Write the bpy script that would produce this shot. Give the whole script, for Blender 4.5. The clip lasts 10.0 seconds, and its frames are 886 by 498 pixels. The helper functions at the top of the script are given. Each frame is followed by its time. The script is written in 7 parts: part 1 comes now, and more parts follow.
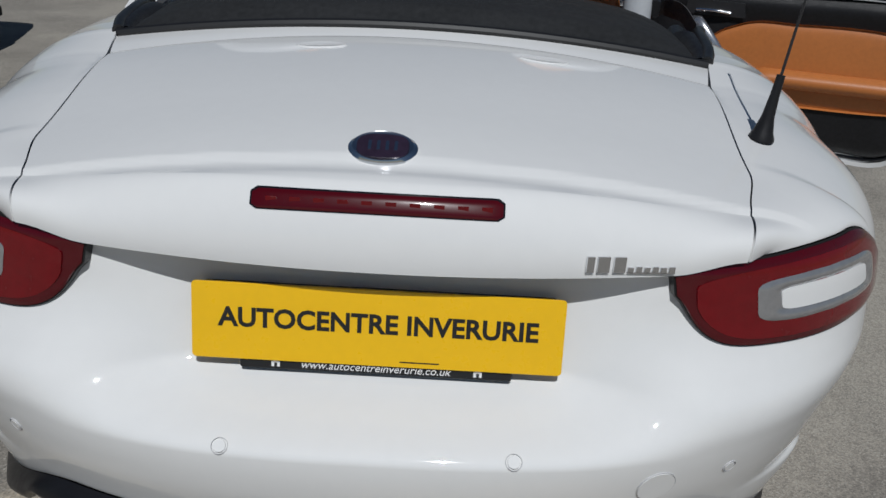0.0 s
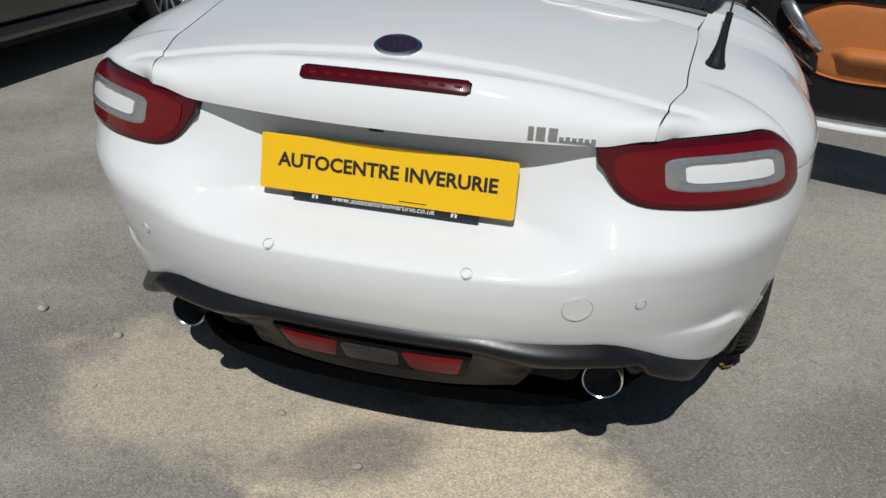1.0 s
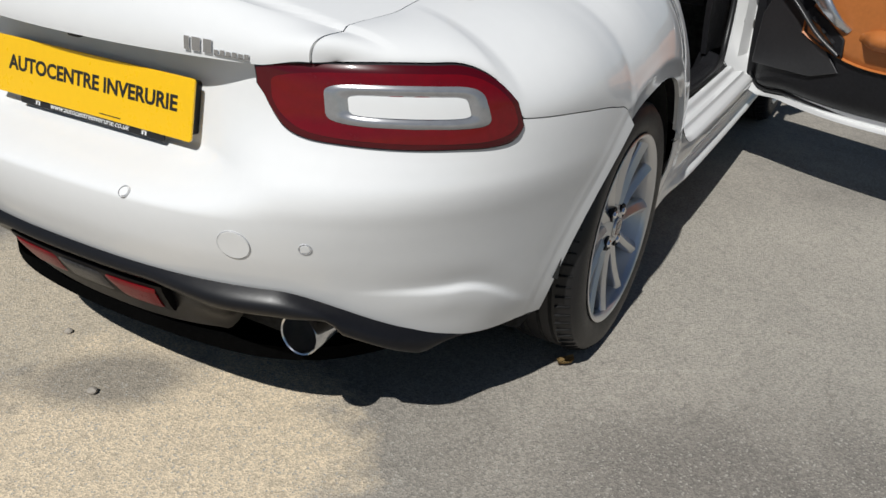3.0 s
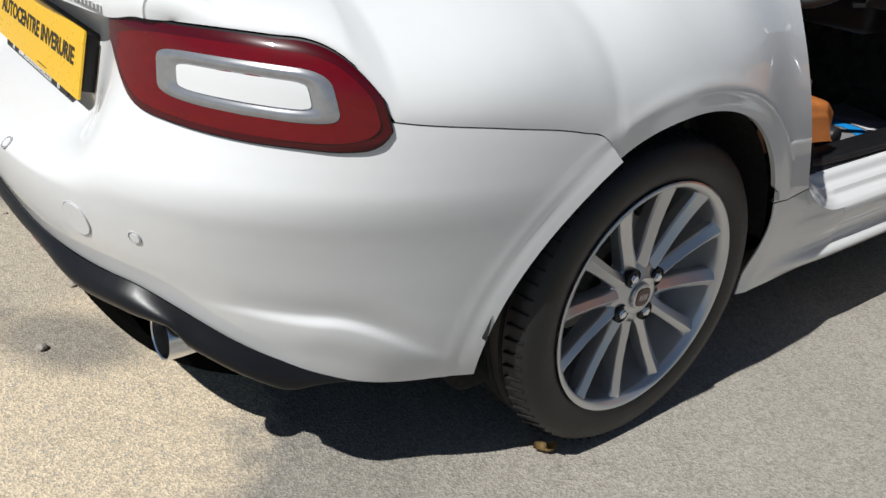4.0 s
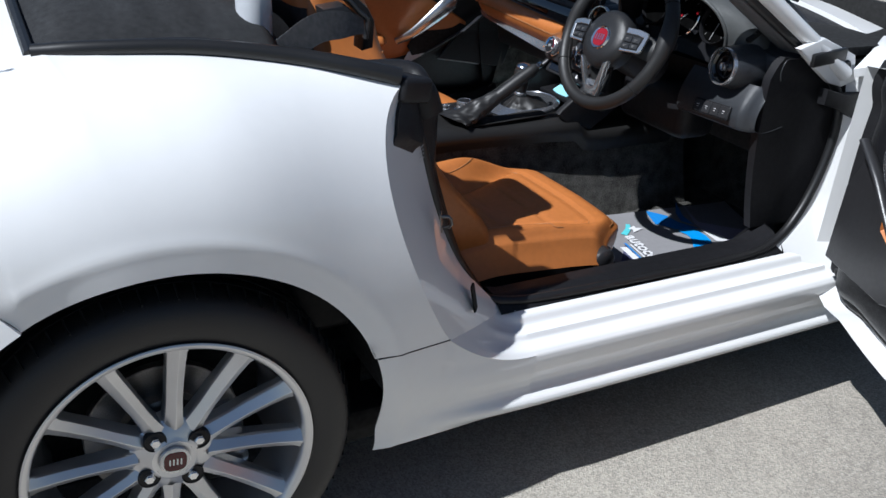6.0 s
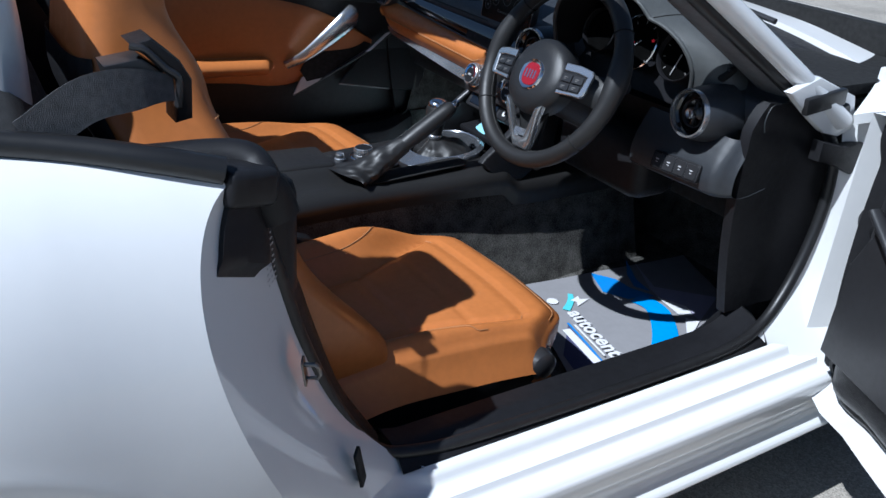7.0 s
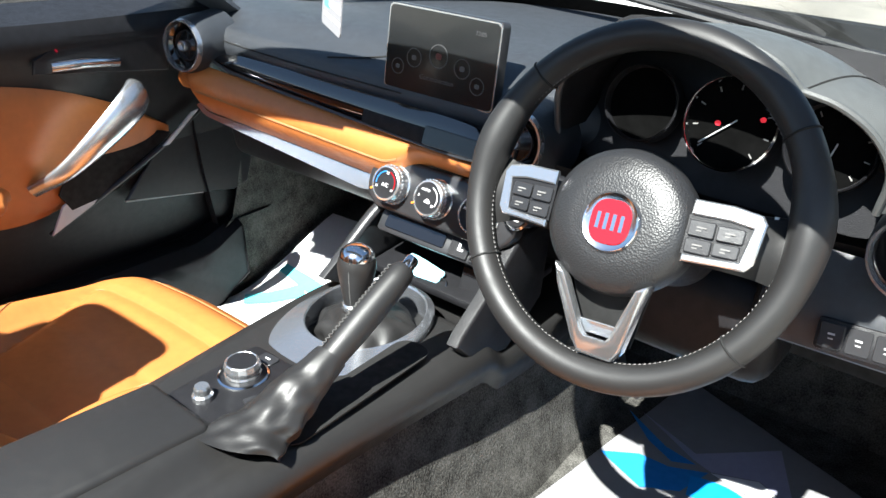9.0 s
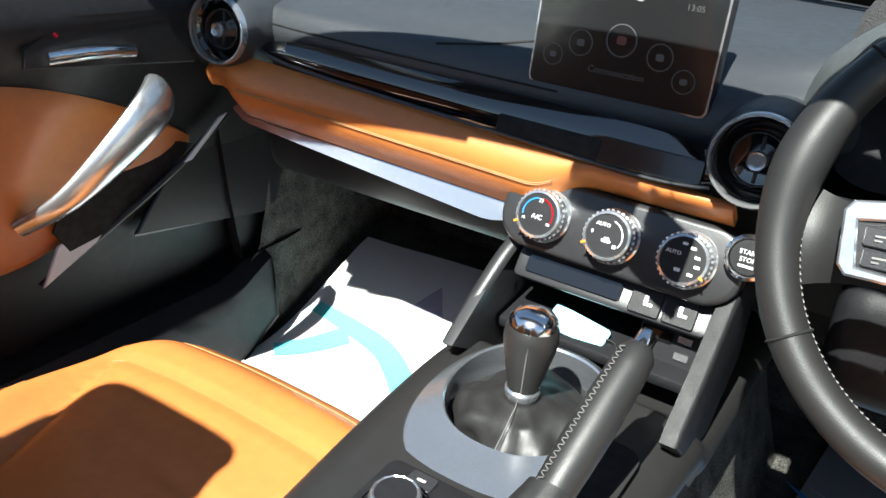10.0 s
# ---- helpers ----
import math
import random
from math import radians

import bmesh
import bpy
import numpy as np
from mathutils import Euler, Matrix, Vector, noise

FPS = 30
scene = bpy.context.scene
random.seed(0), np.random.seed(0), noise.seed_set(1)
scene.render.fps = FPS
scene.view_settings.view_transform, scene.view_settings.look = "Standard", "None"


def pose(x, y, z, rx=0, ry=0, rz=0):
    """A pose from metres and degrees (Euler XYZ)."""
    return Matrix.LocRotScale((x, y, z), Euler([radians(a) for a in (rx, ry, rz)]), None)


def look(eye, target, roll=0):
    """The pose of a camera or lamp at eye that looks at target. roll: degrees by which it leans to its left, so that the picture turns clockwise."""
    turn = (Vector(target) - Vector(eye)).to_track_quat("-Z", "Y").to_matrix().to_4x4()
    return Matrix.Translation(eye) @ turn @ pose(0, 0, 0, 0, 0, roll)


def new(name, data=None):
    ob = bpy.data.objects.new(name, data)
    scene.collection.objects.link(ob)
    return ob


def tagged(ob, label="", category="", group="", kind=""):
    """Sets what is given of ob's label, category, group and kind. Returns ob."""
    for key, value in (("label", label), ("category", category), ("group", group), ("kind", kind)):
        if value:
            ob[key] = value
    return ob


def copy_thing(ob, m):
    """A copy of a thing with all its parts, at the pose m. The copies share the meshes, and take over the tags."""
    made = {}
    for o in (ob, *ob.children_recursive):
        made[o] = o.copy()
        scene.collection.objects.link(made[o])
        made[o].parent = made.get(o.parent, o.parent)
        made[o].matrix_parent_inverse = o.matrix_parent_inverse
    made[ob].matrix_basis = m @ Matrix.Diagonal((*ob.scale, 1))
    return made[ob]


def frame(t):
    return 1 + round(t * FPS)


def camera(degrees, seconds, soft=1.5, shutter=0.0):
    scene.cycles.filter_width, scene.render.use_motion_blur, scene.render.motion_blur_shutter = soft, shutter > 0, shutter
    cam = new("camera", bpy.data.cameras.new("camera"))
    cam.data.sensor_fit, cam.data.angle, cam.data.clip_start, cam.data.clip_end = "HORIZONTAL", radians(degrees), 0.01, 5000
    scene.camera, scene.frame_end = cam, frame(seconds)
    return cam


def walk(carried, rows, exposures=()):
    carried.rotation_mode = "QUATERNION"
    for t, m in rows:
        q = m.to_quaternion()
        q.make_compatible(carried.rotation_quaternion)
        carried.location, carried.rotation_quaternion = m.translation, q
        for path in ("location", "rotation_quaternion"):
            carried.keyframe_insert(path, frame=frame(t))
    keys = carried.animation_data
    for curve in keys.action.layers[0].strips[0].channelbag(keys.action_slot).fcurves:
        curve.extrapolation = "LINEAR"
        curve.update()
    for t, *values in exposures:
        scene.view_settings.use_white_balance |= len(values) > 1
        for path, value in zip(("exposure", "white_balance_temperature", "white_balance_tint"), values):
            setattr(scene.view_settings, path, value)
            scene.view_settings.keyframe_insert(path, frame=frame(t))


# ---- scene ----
cam = camera(55.0, 10.0)
PATH = [
    (0, (0.088, -1.81, 1.28), (0.082, 0.004, 0.437), 3.1),
    (0.5, (0.24, -2.039, 1.27), (0.019, -0.24, 0.424), 3.4),
    (1, (0.463, -2.275, 1.26), (0.061, -0.513, 0.404), 2.8),
    (1.5, (0.752, -2.36, 1.239), (0.279, -0.617, 0.38), 2.3),
    (2, (1.003, -2.331, 1.221), (0.482, -0.602, 0.363), 2.6),
    (2.5, (1.158, -2.109, 1.201), (0.534, -0.417, 0.337), 3.1),
    (2.7, (1.219, -2.009, 1.177), (0.53, -0.347, 0.302), 3.3),
    (3.8, (1.575, -1.289, 1.08), (0.292, -0.046, 0.179), 4.5),
    (4, (1.637, -1.165, 1.063), (0.265, -0.02, 0.165), 4.8),
    (4.5, (1.782, -0.827, 1.021), (0.256, 0.085, 0.105), 4.6),
    (5, (2.0, -0.555, 1.048), (0.421, 0.286, 0.153), 4.3),
    (5.5, (2.086, -0.36, 1.162), (0.511, 0.494, 0.273), 4.7),
    (6, (1.967, -0.169, 1.264), (0.402, 0.707, 0.38), 4.1),
    (6.2, (1.9, -0.09, 1.291), (0.354, 0.817, 0.405), 3.8),
    (7.3, (1.386, 0.222, 1.224), (-0.084, 1.239, 0.328), 4.7),
    (7.5, (1.275, 0.255, 1.22), (-0.18, 1.29, 0.319), 4.3),
    (8, (1.032, 0.338, 1.201), (-0.343, 1.488, 0.314), 3.3),
    (8.5, (0.844, 0.449, 1.178), (-0.417, 1.731, 0.302), 3.4),
    (9, (0.661, 0.456, 1.156), (-0.438, 1.887, 0.293), 3.1),
    (9.5, (0.456, 0.484, 1.111), (-0.513, 2.014, 0.263), 3.4),
    (10, (0.257, 0.551, 1.058), (-0.69, 2.088, 0.197), 4.3),
]
walk(cam, [(t, look(eye, target, roll)) for t, eye, target, roll in PATH], exposures=[(0, -0.84, 6100, 9), (1, -0.50, 6250, 8), (2.7, -0.34, 6350, 9), (4.0, -0.10, 6300, 9), (5.0, 0.38, 6200, 10), (5.5, 0.53, 6080, 10), (6.2, 0.24, 5720, 9), (7.3, 0.56, 5420, 8), (8.0, 1.56, 5600, 2), (9.0, 2.10, 6330, 5), (10.0, 1.88, 6400, 2)])

# ---- sky and sun ----
SUN_WAY = Vector((-0.05, 0.80, -1.0)).normalized()
world = bpy.data.worlds.new("sky")
scene.world = world
world.use_nodes = True
wn = world.node_tree.nodes
sky = wn.new("ShaderNodeTexSky")
sky.sky_type = "NISHITA"
sky.sun_disc = False
sky.air_density = 1.0
sky.dust_density = 0.25
sky.sun_elevation = math.asin(-SUN_WAY.z)
sky.sun_rotation = math.atan2(-SUN_WAY.x, -SUN_WAY.y)
world.node_tree.links.new(sky.outputs[0], wn["Background"].inputs[0])
wn["Background"].inputs[1].default_value = 0.045
sun = new("sun", bpy.data.lights.new("sun", "SUN"))
sun.data.energy = 5.0
sun.data.angle = radians(0.55)
sun.data.color = (1.0, 0.975, 0.93)
sun.matrix_world = look((0, -6, 6), Vector((0, -6, 6)) + SUN_WAY)


# ---- materials ----
def mat(name, base, rough=0.5, metal=0.0, coat=0.0, vary=0.12, scale=6.0, bump=0.0, bump_scale=300.0, spec=0.5,
        emit=0.0, tint=None, uneven=0.13):
    """A surface with two scales of variation in colour and gloss, and a fine relief."""
    m = bpy.data.materials.new(name)
    m.use_nodes = True
    n, l = m.node_tree.nodes, m.node_tree.links
    p = n["Principled BSDF"]
    tc = n.new("ShaderNodeTexCoord")
    big, fine = n.new("ShaderNodeTexNoise"), n.new("ShaderNodeTexNoise")
    big.inputs["Scale"].default_value, fine.inputs["Scale"].default_value = scale, scale * 14
    big.inputs["Detail"].default_value = 6
    add = n.new("ShaderNodeMath")
    add.operation = "ADD"
    for t, k in ((big, 0), (fine, 1)):
        l.new(tc.outputs["Object"], t.inputs["Vector"])
        l.new(t.outputs["Fac"], add.inputs[k])
    ramp = n.new("ShaderNodeMapRange")
    ramp.inputs[1].default_value, ramp.inputs[2].default_value = 0.7, 1.3
    l.new(add.outputs[0], ramp.inputs[0])
    mix = n.new("ShaderNodeMix")
    mix.data_type = "RGBA"
    other = tint or [c * (1 - 2 * vary) for c in base]
    mix.inputs[6].default_value, mix.inputs[7].default_value = (*other, 1), (*base, 1)
    l.new(ramp.outputs[0], mix.inputs[0])
    l.new(mix.outputs[2], p.inputs["Base Color"])
    rr = n.new("ShaderNodeMapRange")
    rr.inputs[3].default_value, rr.inputs[4].default_value = rough * (1 + uneven), rough * (1 - uneven)
    l.new(ramp.outputs[0], rr.inputs[0])
    l.new(rr.outputs[0], p.inputs["Roughness"])
    p.inputs["Metallic"].default_value = metal
    p.inputs["Coat Weight"].default_value = coat
    p.inputs["Coat Roughness"].default_value = 0.04
    p.inputs["Specular IOR Level"].default_value = spec
    if emit:
        l.new(mix.outputs[2], p.inputs["Emission Color"])
        p.inputs["Emission Strength"].default_value = emit
    if bump:
        b, bt = n.new("ShaderNodeBump"), n.new("ShaderNodeTexNoise")
        bt.inputs["Scale"].default_value = bump_scale
        bt.inputs["Detail"].default_value = 3
        l.new(tc.outputs["Object"], bt.inputs["Vector"])
        l.new(bt.outputs["Fac"], b.inputs["Height"])
        b.inputs["Strength"].default_value = bump
        b.inputs["Distance"].default_value = 0.002
        l.new(b.outputs[0], p.inputs["Normal"])
    return m


def leather(name, base, relief=0.12, cells=850, rough=0.40):
    """Grained hide: cells of a fine pebble relief over a slow change of tone."""
    m = mat(name, base, rough, vary=0.07, scale=5, spec=0.5)
    n, l = m.node_tree.nodes, m.node_tree.links
    tc = next(k for k in n if k.type == "TEX_COORD")
    v, b = n.new("ShaderNodeTexVoronoi"), n.new("ShaderNodeBump")
    v.inputs["Scale"].default_value = cells
    l.new(tc.outputs["Object"], v.inputs["Vector"])
    l.new(v.outputs["Distance"], b.inputs["Height"])
    b.inputs["Strength"].default_value, b.inputs["Distance"].default_value = relief, 0.0008
    l.new(b.outputs[0], n["Principled BSDF"].inputs["Normal"])
    return m


def asphalt_material():
    """Worn tarmac: grit, pale dusty patches, darker patches."""
    m = bpy.data.materials.new("worn_asphalt")
    m.use_nodes = True
    n, l = m.node_tree.nodes, m.node_tree.links
    p = n["Principled BSDF"]
    tc = n.new("ShaderNodeTexCoord")

    def noise_tex(scale, detail=6, rough=0.6):
        t = n.new("ShaderNodeTexNoise")
        t.inputs["Scale"].default_value, t.inputs["Detail"].default_value, t.inputs["Roughness"].default_value = scale, detail, rough
        l.new(tc.outputs["Object"], t.inputs["Vector"])
        return t.outputs["Fac"]

    def ramped(fac, lo, hi):
        r = n.new("ShaderNodeMapRange")
        r.inputs[1].default_value, r.inputs[2].default_value = lo, hi
        l.new(fac, r.inputs[0])
        return r.outputs[0]

    def mixed(fac, a, b, mode="MIX"):
        k = n.new("ShaderNodeMix")
        k.data_type, k.blend_type = "RGBA", mode
        l.new(fac, k.inputs[0])
        for s, v in ((6, a), (7, b)):
            if isinstance(v, tuple):
                k.inputs[s].default_value = (*v, 1)
            else:
                l.new(v, k.inputs[s])
        return k.outputs[2]

    vor = n.new("ShaderNodeTexVoronoi")
    vor.inputs["Scale"].default_value = 250
    l.new(tc.outputs["Object"], vor.inputs["Vector"])
    grit = n.new("ShaderNodeSeparateColor")
    l.new(vor.outputs["Color"], grit.inputs[0])
    base = mixed(ramped(noise_tex(1.6, 5), 0.38, 0.62), (0.240, 0.222, 0.196), (0.345, 0.318, 0.276))
    edge_noise, fine_noise = noise_tex(3.0, 9, 0.72), noise_tex(26, 6, 0.7)

    def patch(cx, cy, rx, ry, turn, lo, hi, ragged=0.9):
        """1 inside a ragged ellipse of the ground, 0 outside."""
        mp = n.new("ShaderNodeMapping")
        mp.vector_type = "TEXTURE"
        mp.inputs["Location"].default_value = (cx, cy, 0)
        mp.inputs["Rotation"].default_value = (0, 0, radians(turn))
        mp.inputs["Scale"].default_value = (rx, ry, 1)
        l.new(tc.outputs["Object"], mp.inputs["Vector"])
        ln = n.new("ShaderNodeVectorMath")
        ln.operation = "LENGTH"
        l.new(mp.outputs[0], ln.inputs[0])
        sm = n.new("ShaderNodeMath")
        sm.operation = "MULTIPLY_ADD"
        l.new(edge_noise, sm.inputs[0])
        sm.inputs[1].default_value = ragged
        l.new(ln.outputs["Value"], sm.inputs[2])
        return ramped(sm.outputs[0], hi + ragged * 0.5, lo + ragged * 0.5)

    def times(a, b):
        k = n.new("ShaderNodeMath")
        k.operation = "MULTIPLY"
        l.new(a, k.inputs[0])
        if isinstance(b, float):
            k.inputs[1].default_value = b
        else:
            l.new(b, k.inputs[1])
        return k.outputs[0]
    # broad paler and darker areas, sand behind the bumper, a pale scuff
    base = mixed(times(patch(1.45, 0.70, 1.2, 0.75, 20, 0.6, 1.1), 0.6), base, (0.40, 0.375, 0.325))
    base = mixed(times(patch(1.55, -0.70, 0.85, 0.6, 0, 0.5, 1.2), 0.6), base, (0.165, 0.150, 0.134))
    base = mixed(times(patch(-1.1, -0.75, 0.5, 0.35, 0, 0.5, 1.2), 0.6), base, (0.190, 0.178, 0.162))
    base = mixed(times(patch(-0.45, -0.64, 0.50, 0.32, 8, 0.7, 1.1, 1.7), 0.85), base, (0.52, 0.45, 0.345))
    base = mixed(times(patch(0.22, -0.93, 0.44, 0.44, -12, 0.78, 1.02, 1.5), 0.95), base, (0.66, 0.55, 0.40))
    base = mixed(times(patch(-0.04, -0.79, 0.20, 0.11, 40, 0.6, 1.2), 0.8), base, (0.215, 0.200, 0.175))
    base = mixed(times(patch(0.99, -0.065, 0.22, 0.009, 34.6, 0.3, 1.3, 0.5), 0.55), base, (0.42, 0.39, 0.34))
    base = mixed(times(ramped(fine_noise, 0.52, 0.72), 0.45), base, (0.17, 0.155, 0.135))
    grain = mixed(ramped(grit.outputs[0], 0.0, 1.0), (0.66, 0.66, 0.67), (1.34, 1.32, 1.29))
    full = n.new("ShaderNodeValue")
    full.outputs[0].default_value = 0.8
    col = mixed(full.outputs[0], base, grain, "MULTIPLY")
    light = mixed(ramped(grit.outputs[1], 0.90, 0.97), col, (0.40, 0.375, 0.33))
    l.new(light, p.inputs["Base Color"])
    p.inputs["Roughness"].default_value = 0.9
    p.inputs["Specular IOR Level"].default_value = 0.25
    b = n.new("ShaderNodeBump")
    b.inputs["Strength"].default_value, b.inputs["Distance"].default_value = 0.4, 0.004
    l.new(vor.outputs["Distance"], b.inputs["Height"])
    l.new(b.outputs[0], p.inputs["Normal"])
    return m


def glass_material(name, tint, gloss):
    """A thin pane: clear, with Fresnel gloss."""
    m = bpy.data.materials.new(name)
    m.use_nodes = True
    n, l = m.node_tree.nodes, m.node_tree.links
    n.remove(n["Principled BSDF"])
    tr, gl, mx, fr = (n.new("ShaderNodeBsdf" + k) if k in ("Transparent", "Glossy") else n.new("ShaderNode" + k)
                      for k in ("Transparent", "Glossy", "MixShader", "Fresnel"))
    tr.inputs[0].default_value = (*tint, 1)
    gl.inputs["Roughness"].default_value = 0.02
    fr.inputs["IOR"].default_value = gloss
    l.new(fr.outputs[0], mx.inputs[0])
    l.new(tr.outputs[0], mx.inputs[1])
    l.new(gl.outputs[0], mx.inputs[2])
    l.new(mx.outputs[0], n["Material Output"].inputs[0])
    return m


PAINT = mat("white_paint", (0.755, 0.755, 0.75), 0.55, coat=1.0, vary=0.01, scale=3, uneven=0.02, spec=0.1)
PLASTIC = mat("black_plastic", (0.014, 0.014, 0.016), 0.45, vary=0.2, bump=0.25, bump_scale=900, spec=0.26)
VALANCE = mat("satin_valance_plastic", (0.010, 0.010, 0.012), 0.34, vary=0.15, bump=0.05, bump_scale=900, spec=0.3)
SATIN = mat("satin_black_plastic", (0.024, 0.024, 0.026), 0.34, vary=0.15, bump=0.10, bump_scale=700)
HOOD_HIDE = mat("grey_hood_hide", (0.070, 0.074, 0.074), 0.45, vary=0.10, bump=0.3, bump_scale=800)
DASH = mat("soft_dash_plastic", (0.030, 0.033, 0.038), 0.42, vary=0.12, bump=0.3, bump_scale=1100)
GLOSS_TRIM = mat("gloss_black_trim", (0.005, 0.005, 0.006), 0.38, vary=0.15, scale=10, spec=0.06)
PILLAR_GREY = mat("grey_pillar_trim", (0.115, 0.118, 0.125), 0.55, vary=0.06, bump=0.15, bump_scale=900)
PIANO = mat("piano_black", (0.006, 0.006, 0.007), 0.06, coat=1.0, vary=0.05)
# shade put into the colour: keeps the tail plate and gauge faces black in sun
SHADE_BLACK = mat("shade_black", (0.003, 0.003, 0.003), 1.0, vary=0.2, spec=0.02)
# near-black: slots, mouths and closed-off hollows get their shade from this colour
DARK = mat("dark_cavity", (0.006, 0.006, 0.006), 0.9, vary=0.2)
CHROME = mat("chrome", (0.78, 0.79, 0.81), 0.14, metal=1.0, vary=0.03)
SILVER = mat("satin_silver", (0.60, 0.61, 0.63), 0.24, metal=0.9, vary=0.05, scale=20)
ALLOY = mat("alloy_silver", (0.64, 0.645, 0.66), 0.32, metal=0.85, coat=0.3, vary=0.008, scale=3, uneven=0.02)
# paint of the hoops; also the sunlit tone of the door-pocket edges
HOOP_PAINT = mat("pale_silver_paint", (0.60, 0.62, 0.65), 0.34, metal=0.15, vary=0.04)
PLATE = mat("satin_grey_plate", (0.42, 0.44, 0.48), 0.2, metal=0.85, vary=0.05, scale=20)
RING = mat("bright_ring", (0.66, 0.67, 0.69), 0.20, metal=0.85, vary=0.03)
STEEL = mat("brake_steel", (0.28, 0.27, 0.26), 0.38, metal=1.0, vary=0.2, scale=30)
RUBBER = mat("tyre_rubber", (0.009, 0.009, 0.010), 0.5, vary=0.25, scale=14, bump=0.2, bump_scale=400, tint=(0.014, 0.013, 0.013))
SEAL = mat("rubber_seal", (0.014, 0.014, 0.015), 0.40, vary=0.2)
CANVAS = mat("soft_top_canvas", (0.011, 0.012, 0.014), 0.85, vary=0.15, bump=0.4, bump_scale=1500)
CARPET = mat("dark_carpet", (0.120, 0.116, 0.107), 0.95, vary=0.42, scale=26, bump=1.0, bump_scale=300, spec=0.1)
TAN = leather("tan_leather", (0.47, 0.160, 0.041))
BLACK_HIDE = leather("black_leather", (0.015, 0.0145, 0.0145), 0.09, rough=0.49)
BOSS_HIDE = leather("coarse_grained_boss", (0.017, 0.017, 0.018), 0.35, 520)
STITCH = mat("tan_thread", (0.42, 0.19, 0.07), 0.7)
STITCH_PALE = mat("pale_thread", (0.085, 0.083, 0.08), 0.8)
STITCH_GREY = mat("grey_thread", (0.16, 0.155, 0.15), 0.7)
RED_LENS = mat("red_lens", (0.150, 0.0006, 0.004), 0.25, coat=1.0, vary=0.1, scale=5, tint=(0.115, 0.0005, 0.003), spec=0.1)
BADGE_DARK = mat("dark_badge_enamel", (0.030, 0.018, 0.034), 0.12, coat=1.0, vary=0.2)
LAMP_SILVER = mat("silvered_lamp_bowl", (0.44, 0.44, 0.45), 0.2, metal=0.6, coat=1.0, vary=0.12, scale=60)
SMOKE_LENS = mat("smoked_clear_lens", (0.06, 0.06, 0.065), 0.30, vary=0.4, scale=120, spec=0.15)
FOG_RED = mat("fog_lamp_red", (0.20, 0.005, 0.010), 0.30, vary=0.15, scale=60, spec=0.15)
DEEP_RED = mat("deep_red_lens", (0.075, 0.0006, 0.004), 0.25, coat=1.0, vary=0.1, scale=60, spec=0.1)
YELLOW = mat("yellow_plate", (0.86, 0.50, 0.004), 0.30, coat=0.3, vary=0.02)
INK = mat("black_ink", (0.012, 0.012, 0.013), 0.5, vary=0.05)
WHITE_INK = mat("white_ink", (0.80, 0.80, 0.80), 0.5, vary=0.03)
GREY_INK = mat("grey_ink", (0.42, 0.42, 0.43), 0.5, vary=0.03)
JOINT_GREY = mat("grey_joint", (0.50, 0.50, 0.51), 0.5, vary=0.05)
BADGE_RED = mat("badge_red", (0.27, 0.005, 0.010), 0.18, coat=1.0, vary=0.08)
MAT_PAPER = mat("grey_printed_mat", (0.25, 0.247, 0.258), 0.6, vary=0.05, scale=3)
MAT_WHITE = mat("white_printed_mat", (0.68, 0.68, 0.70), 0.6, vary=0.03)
MAT_NAVY = mat("navy_print", (0.06, 0.065, 0.14), 0.6, vary=0.05)
MAT_BLUE = mat("blue_print", (0.02, 0.22, 0.62), 0.55, vary=0.06)
MAT_LILAC = mat("lilac_print", (0.36, 0.35, 0.47), 0.6, vary=0.04)
MAT_SKY = mat("bright_blue_print", (0.01, 0.28, 0.74), 0.55, vary=0.06)
MAT_CYAN = mat("cyan_print", (0.12, 0.58, 0.64), 0.55, vary=0.06)
TAG_BLUE = mat("pale_blue_tag", (0.30, 0.63, 0.73), 0.35, vary=0.05)
SCREEN = mat("screen_glass", (0.010, 0.011, 0.012), 0.16, coat=0.15, vary=0.05)
ICON = mat("screen_icon", (0.060, 0.060, 0.062), 0.4, emit=0.03)
ICON_RED = mat("screen_icon_red", (0.10, 0.025, 0.022), 0.4, emit=0.03)
WARN = mat("warning_lamp_red", (0.45, 0.01, 0.02), 0.4, emit=0.35)
ORANGE_MARK = mat("orange_mark", (0.85, 0.28, 0.02), 0.5)
STONE = mat("pale_stone", (0.42, 0.38, 0.33), 0.85, vary=0.2, scale=60, bump=0.5, bump_scale=200)
LEAF = mat("dry_leaf", (0.42, 0.28, 0.11), 0.8, vary=0.25, scale=80)
DARK_PAINT = mat("black_car_paint", (0.008, 0.009, 0.010), 0.25, coat=1.0, vary=0.1)
GLASS = glass_material("windscreen_glass", (0.90, 0.93, 0.92), 1.45)
ASPHALT = asphalt_material()


# ---- mesh helpers ----
def finish(name, me, material, parent=None, label="", sharp=38, smooth=True):
    me.materials.append(material)
    if smooth:
        me.polygons.foreach_set("use_smooth", [True] * len(me.polygons))
        me.set_sharp_from_angle(angle=radians(sharp))
    ob = new(name, me)
    if parent:
        ob.parent = parent
    if label:
        ob["label"] = label
    return ob


def part(name, bm, material, parent=None, label="", sharp=38):
    me = bpy.data.meshes.new(name)
    bm.to_mesh(me)
    bm.free()
    return finish(name, me, material, parent, label, sharp)


def lerp(a, b, k):
    return a + (b - a) * k


def smooth01(x):
    x = min(1.0, max(0.0, x))
    return x * x * (3 - 2 * x)


